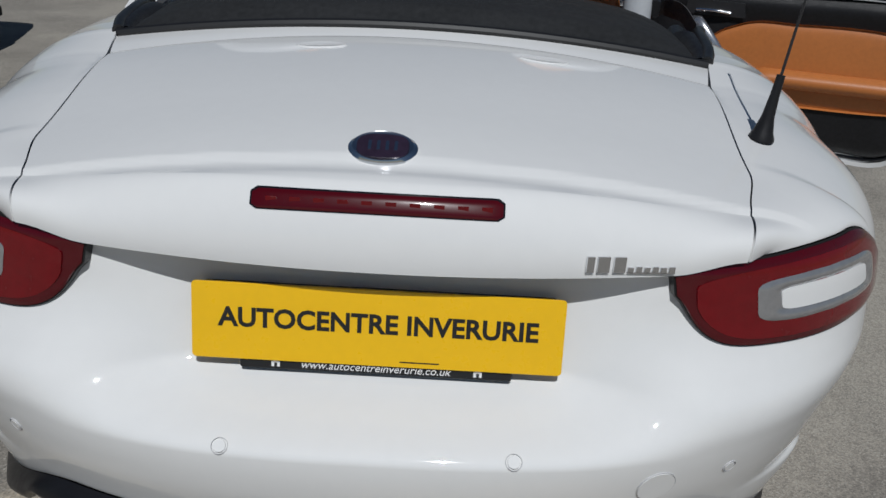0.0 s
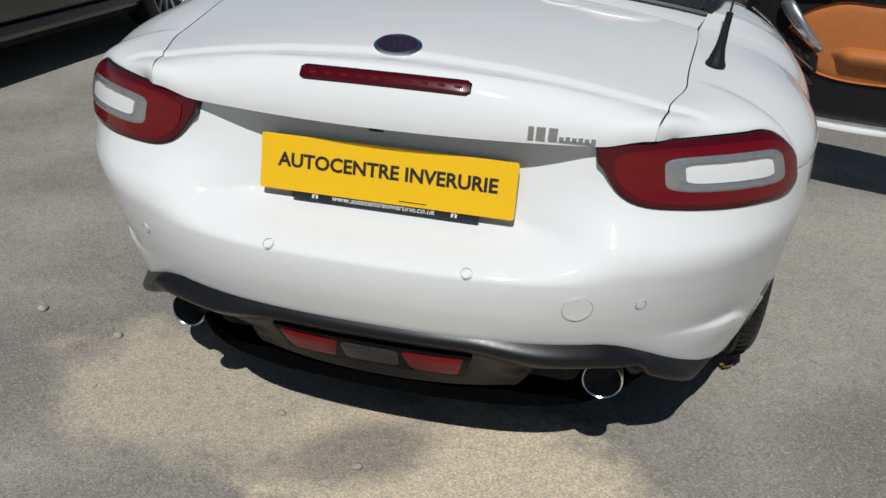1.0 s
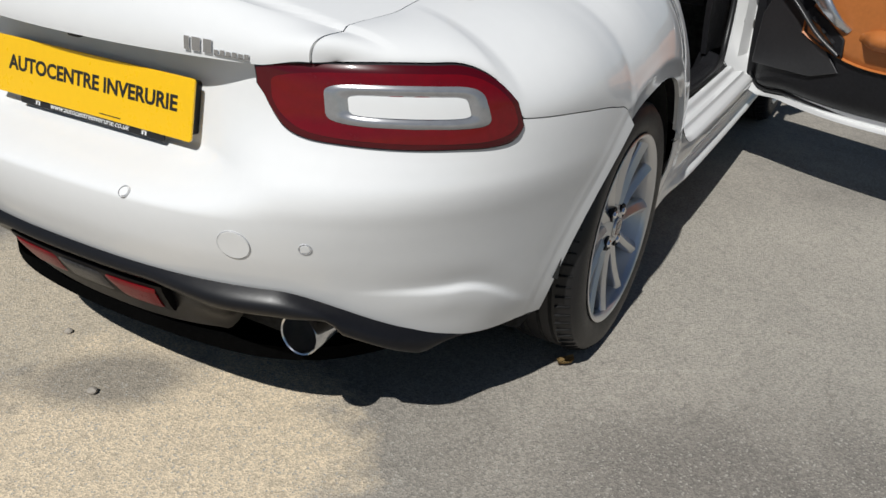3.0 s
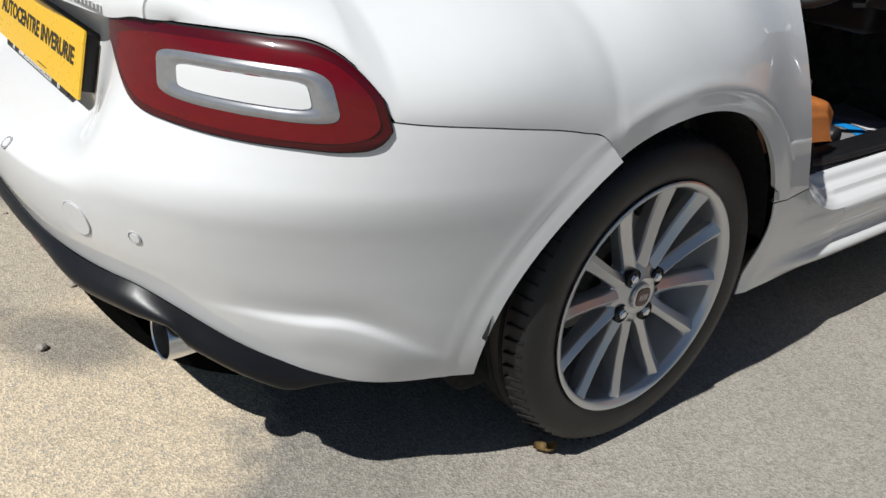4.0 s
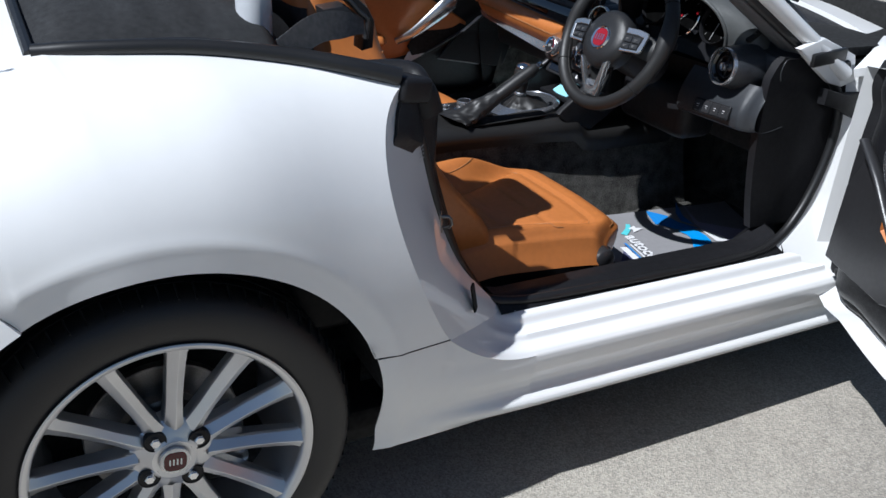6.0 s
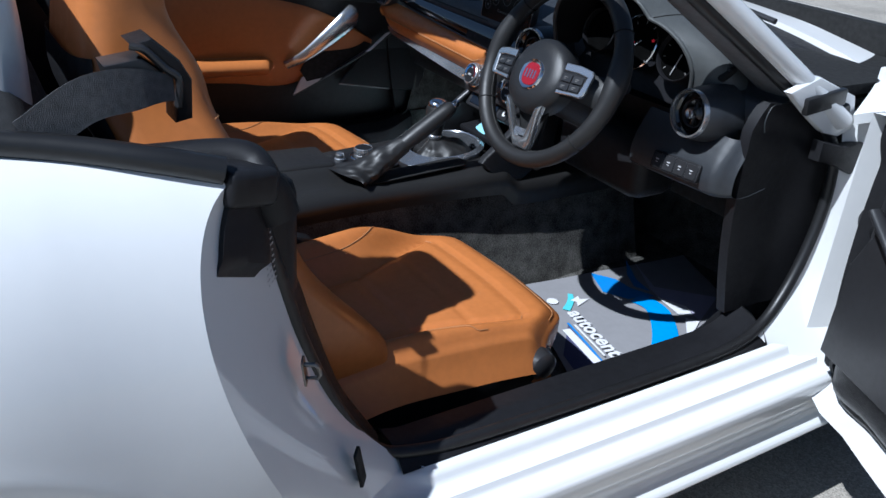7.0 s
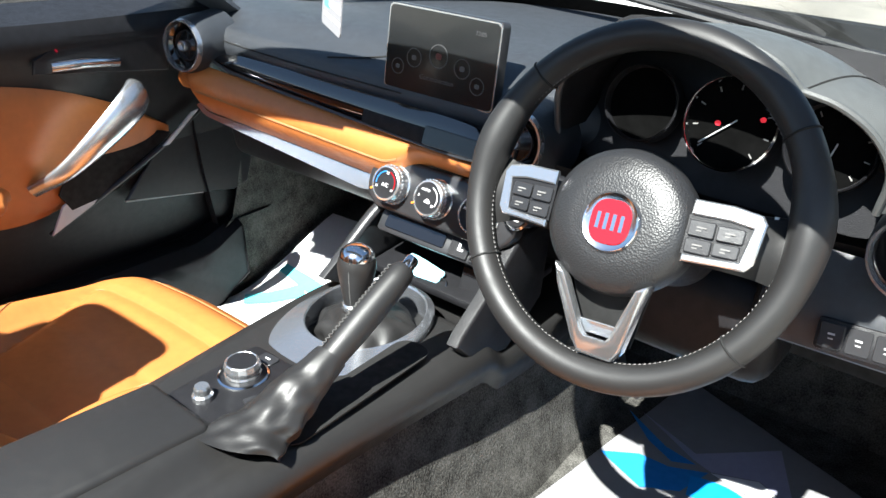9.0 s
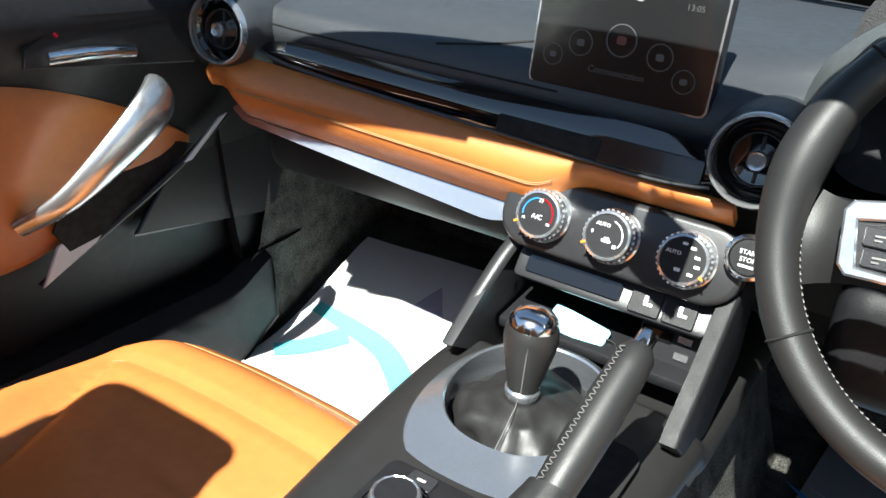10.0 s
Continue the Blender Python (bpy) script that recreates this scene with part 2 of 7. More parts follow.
def table(pairs):
    """A smooth curve through (x, y) pairs (cubic, monotone enough for gentle data)."""
    xs, ys = zip(*pairs)
    slopes = np.gradient(np.array(ys), np.array(xs))

    def at(x):
        if x <= xs[0]:
            return ys[0]
        if x >= xs[-1]:
            return ys[-1]
        k = max(i for i in range(len(xs) - 1) if xs[i] <= x)
        h = xs[k + 1] - xs[k]
        s = (x - xs[k]) / h
        return float((2 * s**3 - 3 * s**2 + 1) * ys[k] + (s**3 - 2 * s**2 + s) * h * slopes[k]
                     + (3 * s**2 - 2 * s**3) * ys[k + 1] + (s**3 - s**2) * h * slopes[k + 1])
    return at


def spline(points, closed=False):
    """A smooth curve through 3D points; s runs from 0 to 1."""
    pts = [Vector(p) for p in points]
    n = len(pts)

    def at(s):
        span = n if closed else n - 1
        f = min(max(s, 0.0), 1.0) * span
        k = min(int(f), span - 1)
        f -= k
        if closed:
            p0, p1, p2, p3 = (pts[(k + d) % n] for d in (-1, 0, 1, 2))
        else:
            p1, p2 = pts[k], pts[k + 1]
            p0 = pts[k - 1] if k else p1 * 2 - p2
            p3 = pts[k + 2] if k + 2 < n else p2 * 2 - p1
        return 0.5 * ((2 * p1) + (p2 - p0) * f + (2 * p0 - 5 * p1 + 4 * p2 - p3) * f * f + (3 * p1 - p0 - 3 * p2 + p3) * f**3)
    return at


def sheet(name, fn, nu, nv, material, parent, label="", flange=0.0, thick=0.0, sharp=38, flip=False, keep=None, mirror=False):
    """A panel from fn(u, v), u and v from 0 to 1. flange: its border is folded inwards by that much. thick: a full second skin."""
    P = [[Vector(fn(i / nu, j / nv)) for j in range(nv + 1)] for i in range(nu + 1)]
    if mirror:
        P = [[Vector((-p.x, p.y, p.z)) for p in row] for row in P]
        flip = not flip
    bm = bmesh.new()
    V = [[bm.verts.new(p) for p in row] for row in P]
    for i in range(nu):
        for j in range(nv):
            if keep and not keep((i + 0.5) / nu, (j + 0.5) / nv):
                continue
            q = [V[i][j], V[i + 1][j], V[i + 1][j + 1], V[i][j + 1]]
            try:
                bm.faces.new(q[::-1] if flip else q)
            except ValueError:
                pass
    bmesh.ops.delete(bm, geom=[v for v in bm.verts if not v.link_faces], context="VERTS")
    bm.normal_update()
    if thick:
        geom = bmesh.ops.solidify(bm, geom=bm.faces[:], thickness=thick)
    elif flange:
        normals = {v: v.normal.copy() for v in bm.verts}
        rim = [e for e in bm.edges if e.is_boundary]
        res = bmesh.ops.extrude_edge_only(bm, edges=rim)
        moved = [g for g in res["geom"] if isinstance(g, bmesh.types.BMVert)]
        for v in moved:
            best = next((e.other_vert(v) for e in v.link_edges if e.other_vert(v) in normals), None)
            if best:
                v.co -= normals[best] * flange
    return part(name, bm, material, parent, label, sharp)


def rbox(size, bevel=0.005, seg=2):
    bm = bmesh.new()
    bmesh.ops.create_cube(bm, size=1)
    bmesh.ops.scale(bm, vec=size, verts=bm.verts)
    if bevel:
        bmesh.ops.bevel(bm, geom=bm.edges[:], offset=min(bevel, 0.49 * min(size)), segments=seg, affect="EDGES", profile=0.5)
    return bm


def moved(bm, m):
    bmesh.ops.transform(bm, matrix=m, verts=bm.verts)
    return bm


def box(name, size, m, material, parent, label="", bevel=0.005, seg=2):
    return part(name, moved(rbox(size, bevel, seg), m), material, parent, label)


def lathe(profile, seg=48, closed=False):
    """Turned about z: profile of (radius, height)."""
    bm = bmesh.new()
    rings = []
    for r, h in profile:
        if r < 1e-6:
            rings.append([bm.verts.new((0, 0, h))])
        else:
            rings.append([bm.verts.new((r * math.cos(a), r * math.sin(a), h)) for a in (2 * math.pi * k / seg for k in range(seg))])
    pairs = list(zip(rings, rings[1:])) + ([(rings[-1], rings[0])] if closed else [])
    for a, b in pairs:
        for k in range(seg):
            q = [a[k % len(a)], a[(k + 1) % len(a)], b[(k + 1) % len(b)], b[k % len(b)]]
            q = list(dict.fromkeys(q))
            if len(q) > 2:
                bm.faces.new(q)
    bmesh.ops.recalc_face_normals(bm, faces=bm.faces[:])
    return bm


def tube(points, radius, seg=12, closed=False, squash=1.0, up=(0, 0, 1), caps=True):
    """A rod along points; radius a number or a function of s."""
    pts = [Vector(p) for p in points]
    n = len(pts)
    bm = bmesh.new()
    rings = []
    for k, p in enumerate(pts):
        a, b = (pts[(k - 1) % n], pts[(k + 1) % n]) if closed else (pts[max(k - 1, 0)], pts[min(k + 1, n - 1)])
        t = (b - a).normalized()
        side = t.cross(Vector(up))
        side = side.normalized() if side.length > 1e-4 else t.orthogonal().normalized()
        over = side.cross(t)
        r = radius(k / max(n - 1, 1)) if callable(radius) else radius
        rings.append([bm.verts.new(p + r * (math.cos(c) * side + squash * math.sin(c) * over)) for c in (2 * math.pi * j / seg for j in range(seg))])
    for k in range(n if closed else n - 1):
        a, b = rings[k], rings[(k + 1) % n]
        for j in range(seg):
            bm.faces.new((a[j], a[(j + 1) % seg], b[(j + 1) % seg], b[j]))
    if caps and not closed:
        bm.faces.new(rings[0])
        bm.faces.new(rings[-1][::-1])
    bmesh.ops.recalc_face_normals(bm, faces=bm.faces[:])
    return bm


def slab(outline, thick, bevel=0.0, seg=2):
    """A flat plate: outline in x, y; from z = 0 to thick."""
    bm = bmesh.new()
    low = [bm.verts.new((x, y, 0)) for x, y in outline]
    face = bm.faces.new(low)
    res = bmesh.ops.extrude_face_region(bm, geom=[face])
    top = [g for g in res["geom"] if isinstance(g, bmesh.types.BMVert)]
    bmesh.ops.translate(bm, vec=(0, 0, thick), verts=top)
    bmesh.ops.recalc_face_normals(bm, faces=bm.faces[:])
    if bevel:
        ts = set(top)
        edges = [e for e in bm.edges if e.verts[0] in ts and e.verts[1] in ts]
        bmesh.ops.bevel(bm, geom=edges, offset=bevel, segments=seg, affect="EDGES", profile=0.5)
    return bm


def round_rect(w, h, r, n=5):
    out = []
    for cx, cy, a0 in ((w / 2 - r, h / 2 - r, 0), (-w / 2 + r, h / 2 - r, 90), (-w / 2 + r, -h / 2 + r, 180), (w / 2 - r, -h / 2 + r, 270)):
        out += [(cx + r * math.cos(radians(a0 + 90 * k / n)), cy + r * math.sin(radians(a0 + 90 * k / n))) for k in range(n + 1)]
    return out


def ellipse(a, b, n=32, power=2.0):
    def s(v):
        return math.copysign(abs(v) ** (2 / power), v)
    return [(a * s(math.cos(2 * math.pi * k / n)), b * s(math.sin(2 * math.pi * k / n))) for k in range(n)]


def frame_at(origin, xdir, normal):
    """A pose whose x runs along xdir and whose z is the normal."""
    z = Vector(normal).normalized()
    x = Vector(xdir)
    x = (x - z * x.dot(z)).normalized()
    y = z.cross(x)
    return Matrix(((x.x, y.x, z.x, origin[0]), (x.y, y.y, z.y, origin[1]), (x.z, y.z, z.z, origin[2]), (0, 0, 0, 1)))


def text(body, size, m, material, parent, name="lettering", depth=0.0004, shear=0.0, width=1.0, bold=0.0, align="CENTER"):
    cu = bpy.data.curves.new(name, "FONT")
    cu.body, cu.size, cu.align_x, cu.align_y, cu.extrude, cu.shear, cu.offset = body, size, align, "CENTER", depth, shear, bold
    cu.resolution_u = 3
    tmp = bpy.data.objects.new(name, cu)
    me = bpy.data.meshes.new_from_object(tmp)
    bpy.data.objects.remove(tmp)
    me.transform(m @ Matrix.Diagonal((width, 1, 1, 1)))
    return finish(name, me, material, parent, smooth=False)


def bars(spec, m, material, parent, name="lettering", thick=0.0004):
    """Plain bars for writing: (x, y, width, height), joined."""
    bm = bmesh.new()
    for x, y, w, h in spec:
        b = bmesh.ops.create_cube(bm, size=1)["verts"]
        bmesh.ops.scale(bm, vec=(w, h, thick), verts=b)
        bmesh.ops.translate(bm, vec=(x, y, thick / 2), verts=b)
    return part(name, moved(bm, m), material, parent)


def empty(name, label, category, at=(0, 0, 0), group=""):
    ob = new(name)
    ob.location = at
    return tagged(ob, label, category, group)


# ---- ground ----
def build_ground():
    bm = bmesh.new()
    n = 40
    xs = [math.copysign(abs(k / n) ** 3 * 900, k) for k in range(-n, n + 1)]
    V = [[bm.verts.new((x, y, 0)) for y in xs] for x in xs]
    for i in range(2 * n):
        for j in range(2 * n):
            bm.faces.new((V[i][j], V[i + 1][j], V[i + 1][j + 1], V[i][j + 1]))
    tagged(part("ground", bm, ASPHALT), "worn grey asphalt with pale sandy dust", "ground", kind="structure")


build_ground()

# ---- the white roadster: body ----
car = empty("sports_car", "white two-seat convertible with tan leather interior and its driver's door open", "car")
AXLE_Z, ARCH = 0.31, 0.365
rear_r = table([(0.20, -0.79), (0.26, -0.815), (0.33, -0.845), (0.40, -0.875), (0.47, -0.900), (0.53, -0.907), (0.57, -0.902),
                (0.60, -0.885), (0.63, -0.855), (0.66, -0.828), (0.70, -0.806), (0.75, -0.796), (0.82, -0.79)])
half_w = table([(0.18, 0.78), (0.25, 0.812), (0.33, 0.838), (0.42, 0.856), (0.52, 0.866), (0.62, 0.868), (0.70, 0.862), (0.78, 0.845), (0.84, 0.80)])
power_n = table([(0.2, 2.7), (0.55, 2.8), (0.62, 3.1), (0.68, 3.3), (0.85, 3.3)])


def rear_at(a, z, out=0.0, dented=True):
    """The rear body at the angle a (0 on the middle, 90 at the axle) and height z."""
    n, w, r = power_n(z), half_w(z), rear_r(z)
    c, s = math.cos(radians(a)), math.sin(radians(a))
    x = w * math.copysign(abs(s) ** (2 / n), s)
    y = r * abs(c) ** (2 / n)
    if dented:
        floor_y = max(y, -0.766 + 0.20 * (z - 0.62))
        y = lerp(y, floor_y, smooth01((0.50 - abs(x)) / 0.26) * smooth01((z - 0.535) / 0.080))
    nx, ny = s, -c
    return Vector((x + out * nx, y + out * ny, z))


def angle_for_y(y, z):
    n, r = power_n(z), rear_r(z)
    return math.degrees(math.acos(min(1, max(0, y / r)) ** (n / 2)))


def angle_for_x(x, z):
    n, w = power_n(z), half_w(z)
    return math.degrees(math.asin(min(1, abs(x) / w) ** (n / 2))) * (1 if x >= 0 else -1)


def arch_angle(z):
    dz = z - AXLE_Z
    y = -math.sqrt(max(ARCH**2 - dz * dz, 1e-4)) - 0.003
    return angle_for_y(y, z)


def bumper_low(x):
    return 0.388 - 0.140 * smooth01((abs(x) - 0.44) / 0.30)


seam_z = table([(-0.62, 0.718), (-0.55, 0.709), (-0.40, 0.696), (-0.27, 0.677), (-0.225, 0.664), (-0.187, 0.6235)])


def rear_normal(a, z):
    n = (rear_at(a + 0.5, z) - rear_at(a - 0.5, z)).cross(rear_at(a, z + 0.004) - rear_at(a, z - 0.004))
    return n.normalized()


def bumper_top(p):
    return lerp(0.79, seam_z(p.y), smooth01((abs(p.x) - 0.70) / 0.055))


def arch_flare(y, z):
    """The flange round the wheel arch: from a crease it leans in towards the wheel."""
    d = (ARCH + 0.044 - math.hypot(y, z - AXLE_Z)) / 0.044
    return -0.0065 * min(1.0, max(0.0, d)) + 0.0016 * math.exp(-((d / 0.25) ** 2))


def bumper(u, v):
    k = 2 * u - 1
    z = 0.5
    for _ in range(24):
        a = k * arch_angle(z)
        q = rear_at(a, z)
        z = lerp(z, lerp(bumper_low(q.x), bumper_top(q), v), 0.4)
    p = rear_at(a, z)
    # a fin stands out under a sharp crease that falls from the lower corner to the arch
    side = smooth01((p.y + 0.76) / 0.16) * smooth01((-0.41 - p.y) / 0.13)
    zc = 0.398 - 0.006 * smooth01((p.y + 0.72) / 0.11) - 0.095 * smooth01((p.y + 0.60) / 0.22)
    d = (zc - z) / 0.015
    fin = 0.0095 * smooth01(d) * lerp(1.0, 0.5, smooth01((d - 1) / 5)) - 0.0045 * math.exp(-((d / 2.0) ** 2))
    p += Vector((math.copysign(0.86, p.x), -0.5, 0)) * side * fin
    if abs(p.x) > 0.70:
        p.x += math.copysign(arch_flare(p.y, p.z), p.x)
    return p


rear_bumper = sheet("rear_bumper", bumper, 200, 100, PAINT, car, "gloss white painted rear bumper", flange=0.02)


def build_bumper_details():
    # parking sensors, towing eye cover
    for x, z in ((-0.525, 0.493), (-0.20, 0.546), (0.195, 0.546), (0.517, 0.493)):
        p = rear_at(angle_for_x(x, z), z)
        nrm = rear_normal(angle_for_x(x, z), z)
        m = frame_at(p + nrm.normalized() * 0.0008, (1, 0, 0), nrm)
        part("sensor_ring", moved(lathe([(0.0117, -0.002), (0.0117, 0.0007), (0.0106, 0.0010), (0.0104, -0.002)], 28, True), m), JOINT_GREY, rear_bumper)
        part("parking_sensor", moved(lathe([(0, 0.0012), (0.0085, 0.0010), (0.0092, -0.002)], 28), m), PAINT, rear_bumper)
    x, z = 0.402, 0.487
    a = angle_for_x(x, z)
    nrm = rear_normal(a, z)
    m = frame_at(rear_at(a, z) + nrm.normalized() * 0.0006, (1, 0, 0), nrm)
    part("towing_cover", moved(lathe([(0, 0.0012), (0.0285, 0.0010), (0.0292, -0.003)], 48), m), PAINT, rear_bumper, "round white towing-eye cover")
    part("cover_gap", moved(lathe([(0.0300, -0.003), (0.0300, 0.0004), (0.0293, 0.0004), (0.0293, -0.003)], 48, True), m), JOINT_GREY, rear_bumper)


build_bumper_details()


def valance_low(x):
    x = abs(x)
    low = 0.214 + 0.018 * (x / 0.3) ** 2 * (x < 0.3) + 0.018 * (x >= 0.3) + 0.103 * smooth01((x - 0.315) / 0.095) - 0.113 * smooth01((x - 0.515) / 0.075)
    return lerp(low, bumper_low(x) - 0.004, smooth01((x - 0.62) / 0.085))


def valance(u, v):
    """A rounded lip under the bumper, then a recessed wall, then the underside."""
    x = lerp(-0.708, 0.708, u)
    z1 = bumper_low(x) + 0.004
    z0 = min(valance_low(x), z1 - 0.006)
    wide = smooth01((abs(x) - 0.18) / 0.20)
    zl = max(z1 - lerp(0.026, 0.046, wide), lerp(z0, z1, 0.15))
    a = angle_for_x(x, max(z1 - 0.02, 0.24))
    p = rear_at(a, z1)
    c = -Vector((p.x, p.y, 0)).normalized()
    full = smooth01((0.712 - abs(x)) / 0.12)
    if v < 0.5:
        q = v / 0.5
        p = p - c * (lerp(0.010, 0.026, wide) * math.sin(math.pi * (0.04 + 0.70 * q)) + 0.002) * full
        p.z = lerp(z1, zl, q)
    elif v < 0.8:
        q = (v - 0.5) / 0.3
        p = p - c * lerp(0.008, 0.020, wide) * full * (1 - smooth01(q / 0.25)) + c * 0.088 * full * lerp(smooth01(q / 0.3) * 0.35 + 0.65 * q, smooth01(q / 0.9), wide)
        p.z = lerp(zl, z0, q)
    else:
        q = (v - 0.8) / 0.2
        p = p + c * (0.088 + 0.09 * q) * full
        p.z = z0 + 0.01 * q
    return p


diffuser = sheet("rear_valance", valance, 120, 40, VALANCE, car, "satin black lower rear valance with a rounded lip", flange=0.004, flip=True)


def build_rear_lamps():
    # fog and reversing lamp strip in the valance
    def strip(x0, x1, z0, z1, slant, name, material, label):
        def fn(u, v):
            x = lerp(x0 + slant * (1 - v), x1 - slant * (1 - v), u)
            z = lerp(z0, z1, v)
            y = -0.866 + 0.22 * x * x + 0.62 * (0.33 - z) + 0.004 * ((2 * u - 1) ** 6 + (2 * v - 1) ** 6)
            return (x, y, z)
        return sheet(name, fn, 14, 8, material, diffuser, label, flange=0.02)
    strip(-0.205, -0.076, 0.266, 0.328, 0.016, "fog_lamp", FOG_RED, "red rear fog lamp lens")
    strip(-0.070, 0.055, 0.270, 0.328, 0.004, "reversing_lamp", SMOKE_LENS, "smoky clear reversing lamp lens")
    strip(0.061, 0.190, 0.266, 0.328, 0.016, "fog_lamp", FOG_RED, "red rear fog lamp lens")
    strip(-0.222, 0.208, 0.256, 0.338, 0.020, "lamp_recess", GLOSS_TRIM, "glossy black lamp surround").location.y = 0.005
    for sx in (-1, 1):
        pipe = part("exhaust_tip", moved(lathe([(0.036, 0.14), (0.041, 0.04), (0.0425, 0.002), (0.041, -0.001), (0.0385, 0.001), (0.0375, 0.03), (0.034, 0.13)], 40),
                                         frame_at((sx * 0.467, -0.768, 0.284), (1, 0, 0), (0, 1, -0.06))), CHROME, car, "round chrome exhaust tip")
        part("pipe_core", moved(lathe([(0, 0.06), (0.0375, 0.06)], 32), frame_at((sx * 0.467, -0.768, 0.284), (1, 0, 0), (0, 1, -0.06))), DARK, pipe)


build_rear_lamps()


# tail lamps: outline in the plane of angle and height, swept over the rear corner
def lamp_point(s, h, grow, out):
    """s runs 0 (inner tip) to 1 (outer end), h -1 to 1 across the lamp."""
    top = table([(0, 0.777), (0.04, 0.784), (0.10, 0.788), (0.35, 0.797), (0.7, 0.801), (0.85, 0.799), (0.91, 0.790), (0.96, 0.771), (1, 0.744), (1.05, 0.700)])
    low = table([(0, 0.758), (0.02, 0.735), (0.05, 0.710), (0.09, 0.692), (0.14, 0.681), (0.20, 0.676), (0.28, 0.674), (0.7, 0.671), (0.9, 0.673), (0.96, 0.679), (1, 0.696), (1.05, 0.730)])
    zt, zl = (sum(f(s + d) for d in (k * lerp(0.010, 0.020, s) for k in (-2, -1, 0, 1, 2))) / 5 for f in (top, low))
    zt, zl = zt + grow, zl - grow
    z = lerp(zl, zt, (h + 1) / 2)
    a0, a1 = angle_for_x(0.402, 0.76), angle_for_y(-0.562, 0.70)
    lean = 2.5 * (z - 0.73) / 0.07
    a = lerp(a0, a1, s) - lean * s
    base = rear_at(a, z, dented=False)
    c = Vector((math.sin(radians(a)), -math.cos(radians(a)), 0.10)).normalized()
    return base + c * out


def tail_lamp(mirror):
    def rounded(u, v, s0, s1, h0, h1, depth, edge, pw):
        s, h = lerp(s0, s1, u), lerp(h0, h1, v)
        e = max(abs(2 * u - 1), abs(2 * v - 1))
        return lamp_point(s, h, 0, depth - edge * e**pw)

    lamp = sheet("tail_lamp", lambda u, v: rounded(u, v, 0, 1, -1, 1, 0.0100, 0.0045, 8), 96, 28, DEEP_RED, car,
                 "wraparound red tail lamp with clear centre", flange=0.03, mirror=mirror)
    # silver ring and clear heart of the lamp
    def ring(u, v):
        ang = 2 * math.pi * u
        k = lerp(1.0, 0.46, v)
        cs = math.copysign(abs(math.cos(ang)) ** 0.35, math.cos(ang))
        sn = math.copysign(abs(math.sin(ang)) ** 0.35, math.sin(ang))
        s = 0.54 + 0.315 * cs * lerp(1, 0.72, v)
        h = 0.03 + 0.52 * sn * k
        return lamp_point(s, h, 0, 0.0122 + 0.003 * math.sin(math.pi * min(v * 1.2, 1)) - 0.0006 * v)
    sheet("lamp_bezel", ring, 72, 8, LAMP_SILVER, lamp, "silvered clear lens surround", flange=0.006, mirror=mirror)

    def field(u, v):
        ang = 2 * math.pi * u
        cs = math.copysign(abs(math.cos(ang)) ** 0.42, math.cos(ang)) * (1 - v)
        sn = math.copysign(abs(math.sin(ang)) ** 0.42, math.sin(ang)) * (1 - v)
        return lamp_point(0.51 + 0.462 * cs, -0.02 + 0.84 * sn, 0, 0.0114 - 0.0012 * (1 - v) ** 6)
    sheet("lamp_lens", field, 96, 14, RED_LENS, lamp, "bright red inner lens", flange=0.004, mirror=mirror)

    def heart(u, v):
        cs, sn = 2 * u - 1, 2 * v - 1
        pull = 1 - 0.10 * (abs(cs) * abs(sn)) ** 6
        return lamp_point(0.54 + 0.232 * cs * pull, 0.03 + 0.264 * sn * pull, 0, 0.0132)
    sheet("lamp_insert", heart, 30, 16, PAINT, lamp, "body-white insert", flange=0.004, mirror=mirror)
    def gasket(u, v):
        p = lamp_point(lerp(-0.005, 1.005, u), lerp(-1, 1, v), 0.0020, 0.0035)
        return p
    sheet("lamp_gasket", gasket, 48, 10, SEAL, lamp, "black rubber gasket", flange=0.02, mirror=mirror)
    return lamp


tail_lamp(False)
tail_lamp(True)


# ---- boot lid ----
def lid_edge(y):
    return 0.512 + 0.032 * smooth01((y + 0.79) / 0.17) + 0.020 * smooth01((y + 0.62) / 0.42)


deck_mid = table([(-0.80, 0.882), (-0.765, 0.893), (-0.72, 0.903), (-0.68, 0.910), (-0.5, 0.932), (-0.3, 0.949), (-0.16, 0.957)])


def deck_z(x, y):
    return deck_mid(y) - lerp(0.24, 0.14, smooth01((y + 0.75) / 0.6)) * x * x


def lid_top(u, v):
    k = 2 * u - 1
    y = lerp(-0.772, -0.172, v)
    x = k * lid_edge(y)
    y += 0.055 * x * x / 0.3 * (1 - v) * 1.6 - 0.16 * x * x * v
    z = deck_z(x, y)
    step = smooth01((y + 0.722 - 0.10 * x * x) / 0.006)
    z += 0.006 * step - 0.006 + 0.006 * smooth01((-0.735 + 0.10 * x * x - y) / 0.03)
    return (x, y, z)


boot_lid = sheet("boot_lid", lid_top, 60, 70, PAINT, car, "gloss white boot lid with a raised trailing lip", flange=0.02, flip=False)


